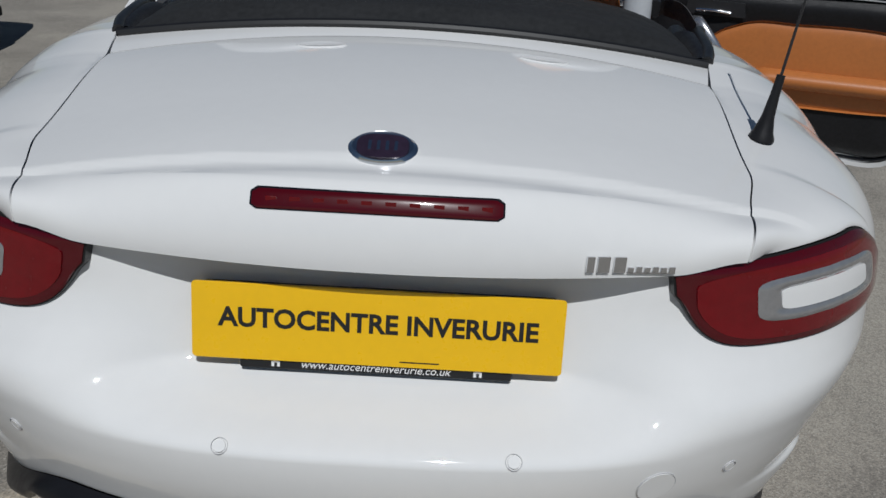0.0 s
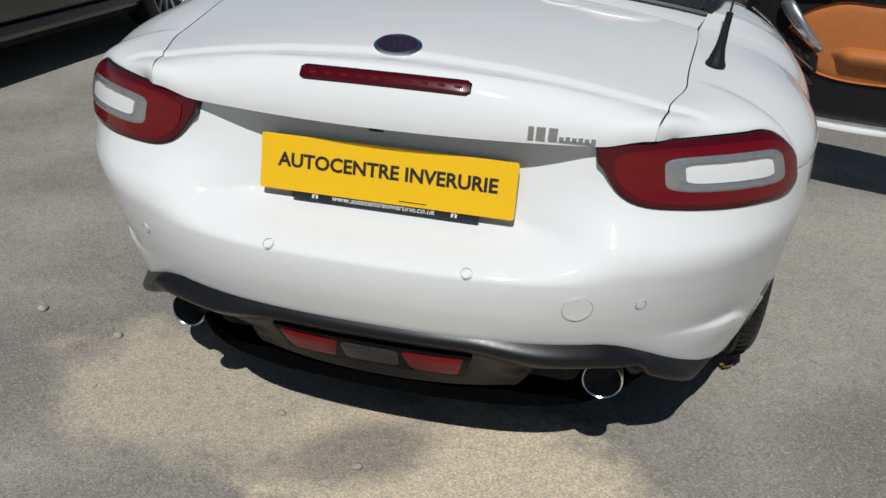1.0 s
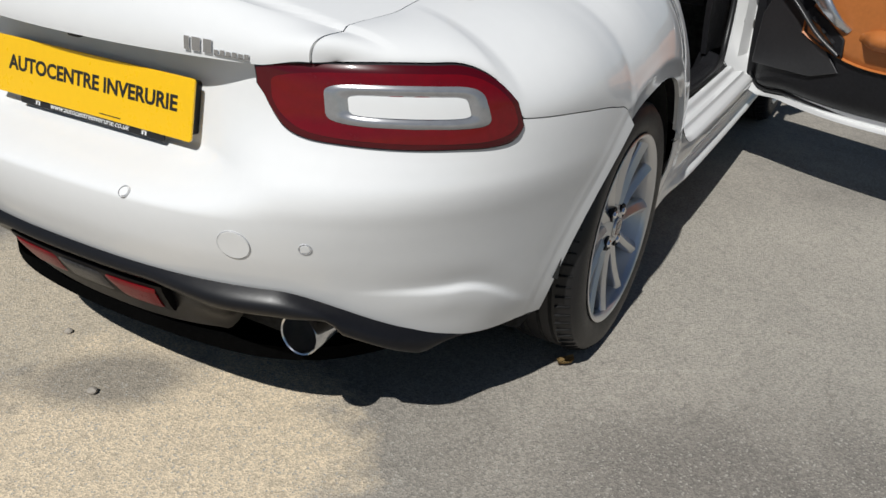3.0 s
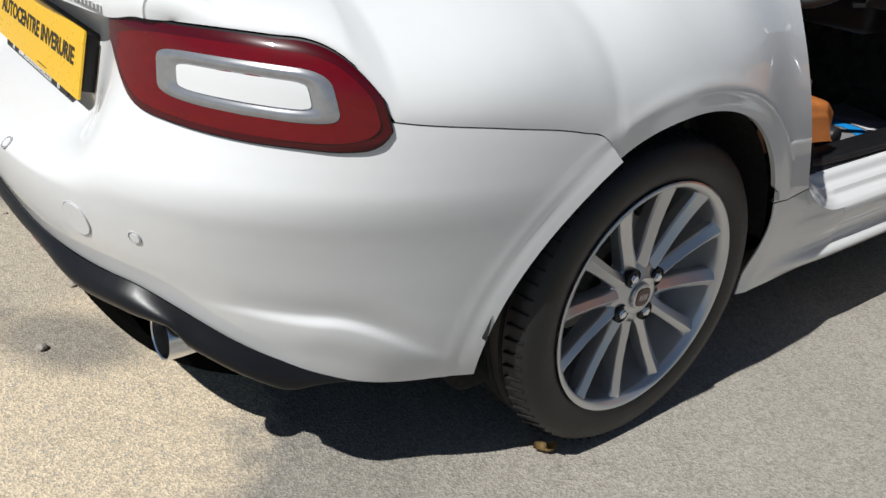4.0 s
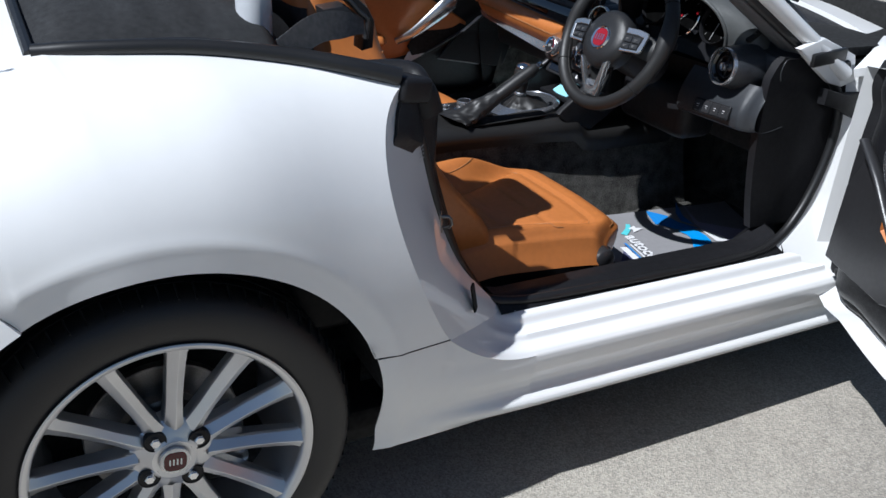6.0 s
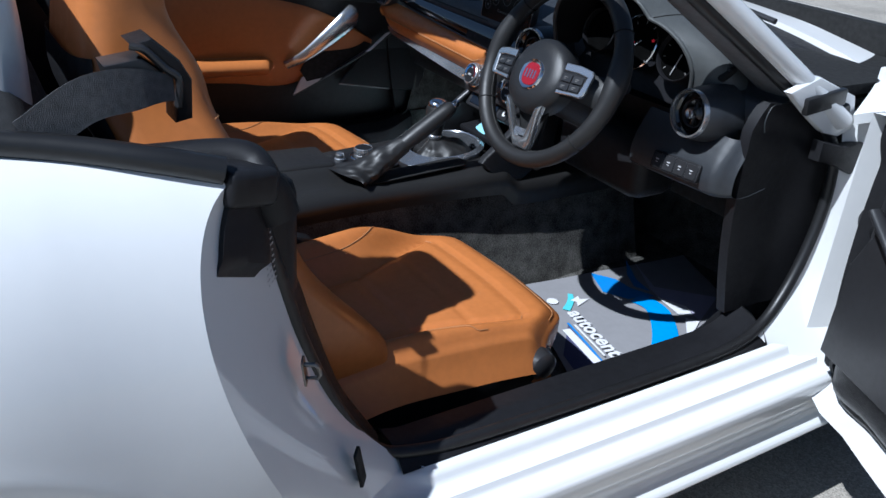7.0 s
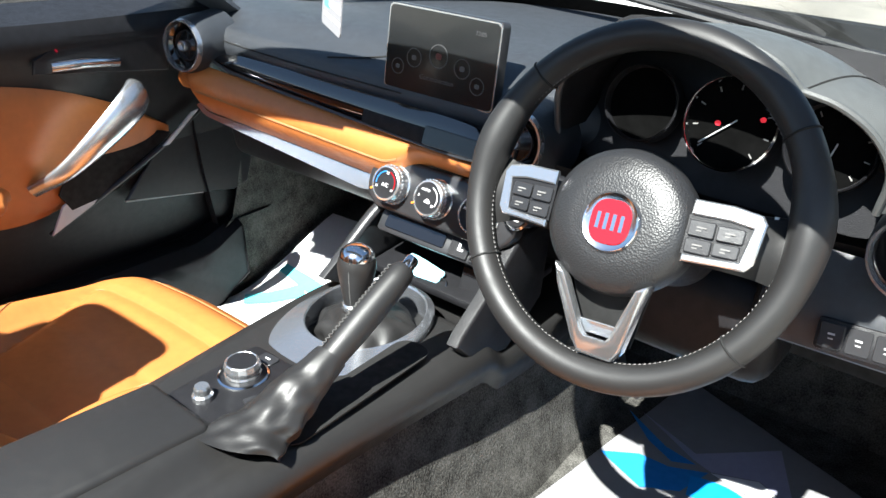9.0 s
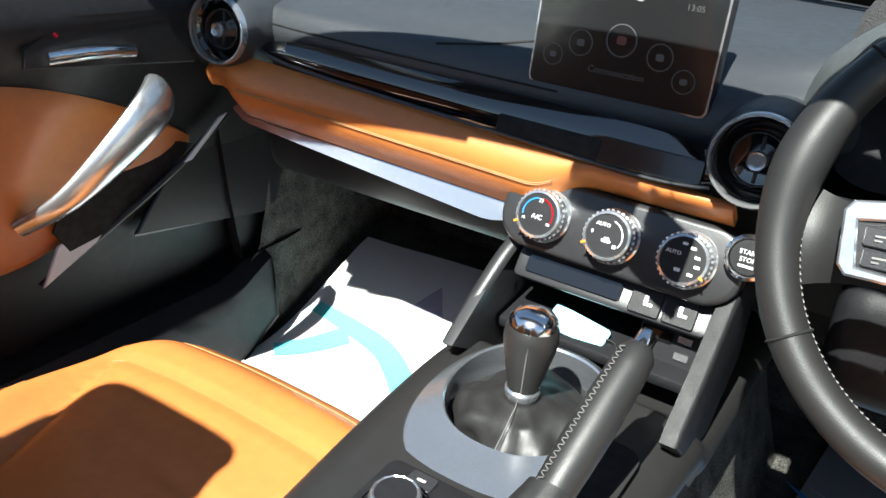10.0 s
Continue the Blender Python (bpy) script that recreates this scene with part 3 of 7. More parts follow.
def lid_rear(u, v):
    """The upright rear face of the lid, from the lip down over the plate recess."""
    k = 2 * u - 1
    x0 = k * lid_edge(-0.772)
    top = Vector(lid_top(u, 0))
    low_x = k * 0.497
    zl = 0.778 + 0.006 * x0 * x0 / 0.25
    if abs(low_x) > 0.40:
        zl += 0.014 * smooth01((abs(low_x) - 0.40) / 0.09)
    bottom = Vector((low_x, -0.818 + 0.22 * low_x * low_x, zl))
    p1 = top + Vector((0, -0.020, -0.003))
    p2 = bottom + Vector((0, -0.008, 0.05))
    t = v
    return (1 - t) ** 3 * top + 3 * (1 - t) ** 2 * t * p1 + 3 * (1 - t) * t * t * p2 + t**3 * bottom


sheet("lid_face", lid_rear, 60, 24, PAINT, boot_lid, "upright rear face of the boot lid", flange=0.03, flip=True)


def build_lid_details():
    # high brake lamp
    def on_face(x, z, out):
        u = 0.5 + x / (2 * 0.507)
        lo, hi = 0.02, 1.0
        for _ in range(18):
            mid = (lo + hi) / 2
            lo, hi = (mid, hi) if lid_rear(u, mid).z > z else (lo, mid)
        p = lid_rear(u, lo)
        return Vector((x, p.y - out, z))

    def lens(u, v):
        x = lerp(-0.166, 0.160, u)
        e = max(abs(2 * u - 1) ** 16, abs(2 * v - 1) ** 6)
        return on_face(x, 0.868 - 0.10 * x * x + lerp(-0.0108, 0.0108, v) * (1 - 0.4 * abs(2 * u - 1) ** 60), 0.0045 - 0.002 * e)
    lamp = sheet("high_brake_lamp", lens, 40, 8, DEEP_RED, boot_lid, "long dark red high-level brake lamp", flange=0.008)

    def surround(u, v):
        x = lerp(-0.1685, 0.1625, u)
        c = 0.868 - 0.10 * x * x
        return on_face(x, c + lerp(-0.0125, 0.0125, v) * (1 - 0.4 * abs(2 * u - 1) ** 60), 0.0012)
    sheet("lamp_surround", surround, 40, 4, PIANO, lamp, "black lamp surround", flange=0.006)
    for k in range(10):
        x = -0.14 + 0.031 * k
        box("reflector_cell", (0.014, 0.0010, 0.009), Matrix.Translation(on_face(x, 0.868 - 0.10 * x * x, 0.0045)), RED_LENS, lamp, bevel=0.0003, seg=1)
    # oval maker's badge: chrome oval with a dark red heart, raised bars on it
    m = frame_at((-0.005, -0.697, deck_z(0, -0.697) + 0.001), (1, 0, 0), (0, -0.42, 0.9))
    badge = part("badge", moved(lathe([(0, 0.006), (0.8, 0.006), (0.88, 0.0075), (1, 0.003), (1.02, -0.004)], 48), m @ Matrix.Diagonal((0.048, 0.033, 1, 1))), CHROME, boot_lid, "chrome oval badge with a dark red centre")
    part("badge_field", moved(slab(ellipse(0.036, 0.0235, 32, 3), 0.0012, 0.0006, 1), m @ pose(0, 0, 0.0062)), BADGE_DARK, badge)
    bars([(x, 0, 0.0045, 0.018) for x in (-0.018, -0.006, 0.006, 0.018)], m @ pose(0, 0, 0.0074), CHROME, badge, "raised_mark", 0.0008)
    # model badge: chrome strokes
    m = frame_at(on_face(0.335, 0.801, 0.0), (1, 0.15, -0.02), (0.15, -1, 0.06))
    bd = bars([(-0.058, 0, 0.010, 0.022), (-0.040, 0, 0.016, 0.022), (-0.018, 0, 0.016, 0.022)], m @ Matrix.Shear("XY", 4, (0.25, 0.0)), CHROME, boot_lid, "model_badge", 0.003)
    bars([(-0.002 + 0.0115 * k, -0.008 + 0.001 * (k % 2), 0.008, 0.008) for k in range(6)] + [(0.027, -0.0115, 0.066, 0.002)],
         m @ Matrix.Shear("XY", 4, (0.25, 0.0)), CHROME, bd, "script_strokes", 0.002)
    # lock button / camera under the lid
    box("release_button", (0.030, 0.016, 0.012), pose(-0.018, -0.783, 0.768), PLASTIC, boot_lid, bevel=0.004)
    # two shallow moulded dimples near the front edge
    for x in (-0.16, 0.25):
        part("lid_dimple", moved(lathe([(0.0, 0.0004), (0.7, 0.0004), (0.92, 0.0014), (1.0, -0.0012)], 40),
                                 frame_at((x, -0.235 - 0.1 * x * x, deck_z(x, -0.235) + 0.0006), (1, 0, -2 * 0.16 * x), (2 * 0.15 * x, -0.05, 1)) @ Matrix.Diagonal((0.048, 0.020, 1, 1))), PAINT, boot_lid)


build_lid_details()


def scuttle(u, v):
    """White strip between the boot lid and the folded roof."""
    k = 2 * u - 1
    x = k * lerp(0.564, 0.588, v)
    y0 = -0.165 - 0.16 * x * x
    y1 = -0.118 + 0.03 * x * x
    y = lerp(y0, y1, v)
    return (x, y, deck_z(x, min(y, -0.16)) + 0.012 * v)


sheet("rear_deck_strip", scuttle, 48, 6, PAINT, car, "white body strip behind the folded roof", flange=0.02, flip=False)


# ---- rear quarter panels ----
def quarter_low(k):
    """The lower border: along the lamp, the bumper seam, over the arch and down to the sill."""
    if k < 0.20:
        q = k / 0.20
        p = lamp_point(lerp(0.30, 0.97, q), 1.0, 0.004, 0.002)
        return Vector(p)
    if k < 0.42:
        q = (k - 0.20) / 0.22
        y = lerp(-0.548, -0.187, q)
        z = seam_z(y) + 0.0022
        return rear_at(angle_for_y(y, z), z)
    if k < 0.86:
        q = (k - 0.42) / 0.44
        ang = radians(lerp(120.8, 20, q))
        y, z = ARCH * math.cos(ang), AXLE_Z + ARCH * math.sin(ang)
        return Vector((half_w(z) if y < 0.05 else half_w(z) - 0.020 * smooth01((y - 0.05) / 0.30), y, z))
    q = (k - 0.86) / 0.14
    return Vector((lerp(half_w(0.435) - 0.020, 0.823, q), lerp(0.343, 0.498, q), lerp(0.435, 0.428, q)))


Q_TOP = spline([(0.590, -0.10, 0.930), (0.605, -0.02, 0.930), (0.630, 0.12, 0.926), (0.660, 0.26, 0.912), (0.690, 0.36, 0.896), (0.714, 0.435, 0.879)])


def quarter_top(k):
    if k < 0.08:
        q = k / 0.08
        p = lid_rear(1.0, 1 - q)
        return p + Vector((0.004, 0.002, 0))
    if k < 0.46:
        p = Vector(lid_top(1.0, (k - 0.08) / 0.38))
        return p + Vector((0.0026, 0, 0.0005))
    a, b = Vector(lid_top(1.0, 1.0)) + Vector((0.004, 0, 0)), Q_TOP(0)
    if k < 0.52:
        return a.lerp(b, (k - 0.46) / 0.06)
    return Q_TOP((k - 0.52) / 0.48)


belt_x = table([(-0.40, 0.556), (-0.223, 0.570), (-0.10, 0.590), (-0.02, 0.605), (0.12, 0.630), (0.26, 0.660), (0.36, 0.690), (0.435, 0.714), (0.50, 0.735)])
belt_z = table([(-0.40, 0.884), (-0.223, 0.908), (-0.10, 0.930), (-0.02, 0.930), (0.12, 0.926), (0.26, 0.912), (0.36, 0.896), (0.435, 0.879), (0.50, 0.868)])
waist_x = table([(-0.40, 0.868), (-0.223, 0.880), (-0.10, 0.885), (0.0, 0.884), (0.15, 0.874), (0.30, 0.852), (0.40, 0.840), (0.50, 0.826)])


def side_x(y, z):
    """Half-width of the body beside and ahead of the rear wheel."""
    s = min(1.0, max(0.0, (z - 0.428) / (belt_z(y) - 0.428)))
    k = smooth01((y - 0.08) / 0.35)
    return belt_x(y) + (waist_x(y) - belt_x(y)) * (1 - s ** lerp(4.5, 2.6, k)) ** lerp(0.65, 0.9, k) + 0.006 * k * math.sin(math.pi * s)


def quarter(u, v):
    b, t = quarter_low(u), quarter_top(u)
    h = t.z - b.z
    flat = Vector((b.x - t.x, b.y - t.y, 0))
    p1 = b + Vector((0.02 * min(1, h / 0.15) * smooth01((u - 0.15) / 0.2), 0, lerp(0.34, 0.62, smooth01((u - 0.14) / 0.22)) * h))
    p2 = t + flat * 0.52 + Vector((0, 0, -0.06 * h))
    p = (1 - v) ** 3 * b + 3 * (1 - v) ** 2 * v * p1 + 3 * (1 - v) * v * v * p2 + v**3 * t
    front = max(0.0, (u - 0.52) / 0.48)
    p.y -= 0.105 * front**1.15 * math.sin(math.pi * v**0.85)
    low = (b.x - side_x(b.y, b.z)) * (1 - smooth01((u - 0.40) / 0.14)) * (1 - v) ** 2
    high = (t.x - side_x(t.y, t.z)) * v**4
    p.x = lerp(p.x, side_x(p.y, p.z) + low + high, smooth01((u - 0.25) / 0.27))
    if p.x > 0.74 and u > 0.22:
        p.x += arch_flare(p.y, p.z)
    return p


for side in (False, True):
    sheet("rear_quarter_panel", quarter, 150, 56, PAINT, car, "gloss white rear wing panel over the wheel", flange=0.010, mirror=side)


def build_aerial():
    m = frame_at((0.600, -0.440, 0.879), (1, 0, 0), (0.10, 0.0, 1))
    foot = part("aerial", moved(lathe([(0, -0.004), (0.021, -0.004), (0.021, 0.001), (0.0165, 0.010), (0.0105, 0.036), (0.0078, 0.070), (0.0068, 0.105), (0, 0.106)], 28), m), PLASTIC, car, "short black roof-type aerial")
    part("aerial_rod", moved(lathe([(0, 0.10), (0.0024, 0.10), (0.0020, 0.40), (0.0030, 0.405), (0.0026, 0.412), (0, 0.413)], 14), m), SATIN, foot)


build_aerial()


# ---- number plate holder ----
def build_plate():
    m = frame_at((0, -0.781, 0.675), (1, 0, 0), (0, -1, 0.205))
    plate = part("display_plate", moved(slab(round_rect(0.52, 0.111, 0.006), 0.004, 0.0006, 1), m), YELLOW, car, "yellow showroom plate with black lettering")
    text("AUTOCENTRE INVERURIE", 0.0385, m @ pose(0.001, 0.005, 0.0043), INK, plate, width=1.0, bold=0.0011)
    bars([(0.06, -0.0475, 0.055, 0.0018)], m @ pose(0, 0, 0.0042), INK, plate, "small_print", 0.0003)
    h = part("plate_holder", moved(slab(round_rect(0.385, 0.060, 0.004), 0.004, 0.0006, 1), m @ pose(-0.001, -0.0395, -0.0052)), INK, plate, "black plate holder strip with white print")
    text("www.autocentreinverurie.co.uk", 0.0165, m @ pose(-0.002, -0.0612, -0.0008), WHITE_INK, h, shear=0.25)
    for sx in (-1, 1):
        bars([(sx * 0.143 - 0.004, -0.062, 0.004, 0.008), (sx * 0.143 + 0.004, -0.062, 0.004, 0.008), (sx * 0.143, -0.0585, 0.008, 0.003)], m @ pose(0, 0, -0.001), WHITE_INK, h, "printed_mark", 0.0003)
    box("plate_backing", (0.50, 0.030, 0.095), pose(0, -0.762, 0.674, -11.6), PLASTIC, plate)


build_plate()


# ---- sills, jambs, underside ----
def extrude_profile(name, prof, y0, y1, material, parent, label="", steps=20, fn=None, mirror=False, flip=False):
    """A moulding along y: prof of (x, z)."""
    curve = [Vector((x, 0, z)) for x, z in prof]
    n = len(curve) - 1

    def at(u, v):
        f = v * n
        k = min(int(f), n - 1)
        p = curve[k].lerp(curve[k + 1], f - k)
        y = lerp(y0, y1, u)
        q = Vector((p.x, y, p.z))
        return fn(q, v) if fn else q
    return sheet(name, at, steps, n * 3, material, parent, label, mirror=mirror, flip=flip, sharp=50)


def sill_shape(q, v):
    """The sill draws in towards the wheels and rises over the rear arch's front edge."""
    k = smooth01((0.62 - q.y) / 0.24)
    return Vector((q.x + 0.006 * math.sin(math.pi * (q.y - 0.4) / 1.55), q.y, q.z + 0.0 * k))


SILL = [(0.735, 0.398), (0.748, 0.392), (0.756, 0.376), (0.764, 0.372), (0.782, 0.371), (0.787, 0.360), (0.792, 0.357), (0.812, 0.352),
        (0.820, 0.343), (0.821, 0.328), (0.816, 0.302), (0.808, 0.282), (0.806, 0.266), (0.812, 0.253), (0.826, 0.240), (0.8285, 0.232), (0.820, 0.218), (0.802, 0.203), (0.785, 0.192), (0.72, 0.185)]
for side in (False, True):
    extrude_profile("side_sill", SILL, 0.70, 1.94, PAINT, car, "stepped white door sill and side skirt", 30, sill_shape, side, flip=True)


SILL_OUT = sorted((z, x) for x, z in SILL[7:])


def sill_x(z):
    return float(np.interp(z, [a for a, _ in SILL_OUT], [b for _, b in SILL_OUT]))



def corner_drop(y):
    """Height of the sill's outer upper edge as it falls away from the wing panel."""
    w = min(1.0, max(0.0, (y - 0.498) / (0.700 - 0.498)))
    return lerp(0.4300, 0.342, 1 - (1 - w) ** 2.2)


def sill_rear(u, v):
    """The skirt's outer face behind the door, from the wing panel's seam to the arch's lower corner."""
    z = 0.30
    for _ in range(4):
        y0 = math.sqrt(max(ARCH**2 - (z - AXLE_Z) ** 2, 0)) + 0.004 + 0.012 * smooth01((0.26 - z) / 0.06)
        y = lerp(y0, 0.701, u)
        zt = corner_drop(y)
        z = lerp(zt, 0.197, v)
    w = smooth01((y - 0.40) / 0.30)
    plain = lerp(0.838, 0.803, smooth01((0.44 - z) / 0.24))
    x = lerp(plain, sill_x(z) + 0.0034, w)
    edge = side_x(y, 0.429) + arch_flare(y, 0.429) - 0.0006 if y < 0.498 else lerp(0.823, 0.8234, (y - 0.498) / 0.202)
    return Vector((lerp(x + arch_flare(y, z), edge, (1 - v) ** 2), y, z))


for side in (False, True):
    sheet("skirt_end", sill_rear, 30, 40, PAINT, car, "white skirt end in front of the rear wheel", flange=0.003, mirror=side, flip=True)


for sx in (-1, 1):
    part("panel_gap", tube([(sx * (side_x(y, 0.43) + arch_flare(y, 0.43) - 0.0004), y, lerp(0.4325, 0.429, (y - 0.350) / 0.148)) for y in (0.350 + 0.0148 * k for k in range(11))], 0.0016, 6), SEAL, car)


def jamb(u, v):
    """Painted door jamb from the wing panel's front edge in to the seal."""
    e = Vector(quarter(1.0, v))
    j = spline([(0.715, 0.680, 0.395), (0.694, 0.590, 0.50), (0.678, 0.535, 0.62), (0.665, 0.500, 0.75), (0.655, 0.470, 0.855)])(v)
    p = e.lerp(j, u)
    p.y += 0.010 * math.sin(math.pi * u) * (1 - v)
    return p


def sill_return(u, v):
    """The concave corner where the stepped sill runs up into the jamb: v from the outer edge inwards."""
    a = Vector(jamb(v, 0.0))
    f = (1 - v) * 8
    k = min(int(f), 7)
    c = Vector((lerp(SILL[k][0], SILL[k + 1][0], f - k) + 0.0034, 0.701, lerp(SILL[k][1], SILL[k + 1][1], f - k)))
    p = a.lerp(c, u)
    p.z = lerp(a.z, c.z, 1 - (1 - u) ** 2.2)
    return p


for side in (False, True):
    sheet("sill_corner", sill_return, 20, 24, PAINT, car, "white rounded corner where the sill meets the jamb", mirror=side, sharp=60)
jamb_r = sheet("door_jamb", jamb, 14, 30, PAINT, car, "white painted door jamb", thick=0.0, flange=0.01)


def build_jamb_details():
    def cover(u, v):
        p = Vector(jamb(lerp(0.15, 1.02, u), lerp(lerp(0.645 + 0.05 * u, 0.875, smooth01((u - 0.50) / 0.16)), 1.0, v)))
        return p + Vector((0.012, 0.020, 0)) * (0.35 + 0.65 * math.sin(math.pi * u)) * smooth01(v / 0.15)
    sheet("jamb_cover", cover, 40, 16, PLASTIC, jamb_r, "black plastic cover on the jamb", flange=0.01)
    # striker: a steel staple on a plate
    p = Vector(jamb(0.62, 0.42)) + Vector((0.012, 0.016, 0))
    m = frame_at(p, (0.2, 0.0, 1), (0.55, 0.83, 0.1)) @ Matrix.Diagonal((0.7, 0.7, 0.6, 1))
    plate = part("striker", moved(slab(round_rect(0.060, 0.024, 0.006), 0.004, 0.001, 1), m), STEEL, jamb_r, "steel door striker")
    part("striker_loop", moved(tube([(-0.016, 0, 0), (-0.016, 0, 0.026), (-0.008, 0, 0.033), (0.008, 0, 0.033), (0.016, 0, 0.026), (0.016, 0, 0)], 0.0045, 10), m), STEEL, plate)
    p = Vector(jamb(0.55, 0.10))
    part("jamb_slot", moved(slab(round_rect(0.055, 0.024, 0.004), 0.004, 0.001, 1), frame_at(p + Vector((0.006, 0.008, 0.004)), (0.25, 0.35, -0.9), (0.6, 0.75, 0.2))), DARK, jamb_r, "dark drain slot")
    # paper label with rows of print
    p = Vector(jamb(0.80, 0.745)) + Vector((0.005, 0.007, 0))
    m = frame_at(p, (0.52, -0.42, 0.02), (0.6, 0.75, 0.1))
    bars([(0.012 * (c - 1.0), 0.034 - 0.0075 * r, 0.010 - 0.003 * ((r + c) % 3), 0.0022) for r in range(10) for c in range(3)], m, GREY_INK, jamb_r, "printed_rows", 0.0004)


build_jamb_details()

# moulded shoulder trim that caps the jamb beside each seat
for sx in (-1, 1):
    s = spline([(sx * x, y, z) for x, y, z in ((0.602, 0.270, 0.872), (0.628, 0.360, 0.872), (0.646, 0.440, 0.874), (0.662, 0.474, 0.870), (0.684, 0.484, 0.852), (0.690, 0.500, 0.815))])
    part("shoulder_trim", tube([s(k / 40) for k in range(41)], lambda q: 0.019 + 0.004 * math.sin(math.pi * q), 16, squash=1.35, up=(0, 0, 1)), PLASTIC, car, "black moulded trim capping the door jamb")

# door seals: one bead round each opening
SEAL_R = [(0.655, 0.468, 0.862), (0.664, 0.500, 0.75), (0.676, 0.535, 0.62), (0.690, 0.585, 0.50), (0.700, 0.64, 0.425), (0.712, 0.70, 0.408), (0.722, 0.80, 0.406), (0.726, 1.10, 0.404), (0.724, 1.34, 0.405),
          (0.716, 1.45, 0.425), (0.706, 1.52, 0.485), (0.700, 1.565, 0.58), (0.694, 1.585, 0.68), (0.684, 1.575, 0.765), (0.672, 1.50, 0.838), (0.652, 1.38, 0.916), (0.618, 1.20, 1.034), (0.592, 1.02, 1.152)]
for sx in (1, -1):
    s = spline([(sx * x, y, z) for x, y, z in SEAL_R])
    part("door_seal", tube([s(k / 90) for k in range(91)], 0.011, 10), SEAL, car, "black rubber door seal")


PILLAR_IN = spline([(0.628, 0.470, 0.880), (0.628, 0.505, 0.80), (0.628, 0.540, 0.715), (0.628, 0.565, 0.63), (0.630, 0.598, 0.525), (0.640, 0.650, 0.43)])
for side in (False, True):
    s = spline(SEAL_R[:5])
    sheet("pillar_lining", lambda u, v: s(v).lerp(PILLAR_IN(v), u) + Vector((0, 0.010 * math.sin(math.pi * u), 0)), 8, 30, PLASTIC, car, "black moulded lining of the door pillar", mirror=side, flip=True, flange=0.03)


def inner_sill(u, v):
    prof = [(0.618, 0.270), (0.630, 0.385), (0.654, 0.411), (0.692, 0.414), (0.722, 0.406), (0.737, 0.396)]
    f = v * (len(prof) - 1)
    k = min(int(f), len(prof) - 2)
    x, z = (lerp(a, b, f - k) for a, b in zip(prof[k], prof[k + 1]))
    y = lerp(0.665, 1.46, u)
    rise = 0.06 * smooth01((y - 1.36) / 0.12) + 0.05 * smooth01((0.70 - y) / 0.1)
    return (x, y, z + rise * (1 - v))


for side in (False, True):
    sheet("sill_trim", inner_sill, 24, 20, PLASTIC, car, "black plastic scuff trim along the sill", mirror=side, flange=0.004)


# front jamb: painted hinge pillar with a black harness boot
def hinge_pillar(u, v):
    a = spline([(0.722, 1.42, 0.402), (0.708, 1.53, 0.49), (0.701, 1.575, 0.60), (0.695, 1.595, 0.72), (0.680, 1.585, 0.83)])(v)
    b = spline([(0.815, 1.58, 0.335), (0.822, 1.66, 0.45), (0.825, 1.69, 0.60), (0.822, 1.695, 0.74), (0.795, 1.69, 0.855)])(v)
    p = a.lerp(b, u)
    p.y += 0.02 * math.sin(math.pi * u)
    return p


for side in (False, True):
    hp = sheet("hinge_pillar", hinge_pillar, 12, 26, PAINT, car, "white painted front door pillar", mirror=side)
    sx = -1 if side else 1
    for z in (0.40, 0.665):
        part("door_hinge", moved(rbox((0.05, 0.06, 0.034), 0.006), pose(sx * 0.795, 1.655, z, 0, 0, 20 * sx)), PAINT, hp)
        part("hinge_bolt", moved(lathe([(0, 0.012), (0.007, 0.012), (0.009, 0.004), (0.011, 0)], 14), frame_at((sx * 0.765, 1.610, z + 0.01), (1, 0, 0), (0, -1, 0))), STEEL, hp)
    turn = Matrix(((0, 0, sx, 0), (1, 0, 0, 0), (0, 1, 0, 0), (0, 0, 0, 1)))
    root = slab([(1.395, 0.884), (1.47, 0.905), (1.585, 0.862), (1.61, 0.800), (1.565, 0.788), (1.52, 0.800), (1.46, 0.838)], 0.014, 0.004)
    part("pillar_root", moved(root, pose(sx * 0.680, 0, 0) @ turn), PAINT, hp, "white painted root of the windscreen pillar")
    box("rubber_pad", (0.012, 0.105, 0.030), pose(sx * 0.697, 1.492, 0.862, 6), SEAL, hp, "black rubber pad", bevel=0.003)
    part("body_plug", moved(lathe([(0.0145, 0), (0.0140, 0.004), (0.0105, 0.0065), (0, 0.005)], 24), frame_at((sx * 0.693, 1.560, 0.838), (0, 1, 0), (sx, 0, 0))), SEAL, hp, "round black body plug")
    cover = slab([(1.50, 0.792), (1.575, 0.772), (1.635, 0.780), (1.640, 0.742), (1.615, 0.712), (1.56, 0.738), (1.50, 0.755)], 0.022, 0.005)
    part("seam_cover", moved(cover, pose(sx * 0.690, 0, 0) @ turn), PLASTIC, hp, "black moulded cover on the pillar")
    if not side:
        part("harness_boot", tube([(0.745, 1.63, 0.665), (0.79, 1.60, 0.655), (0.84, 1.575, 0.65), (0.88, 1.57, 0.655)], lambda s: 0.026 + 0.004 * math.sin(40 * s), 14), SEAL, hp, "ribbed black harness boot")
        box("check_strap", (0.12, 0.014, 0.03), pose(0.80, 1.60, 0.54, 0, 0, -20), STEEL, hp, bevel=0.003)


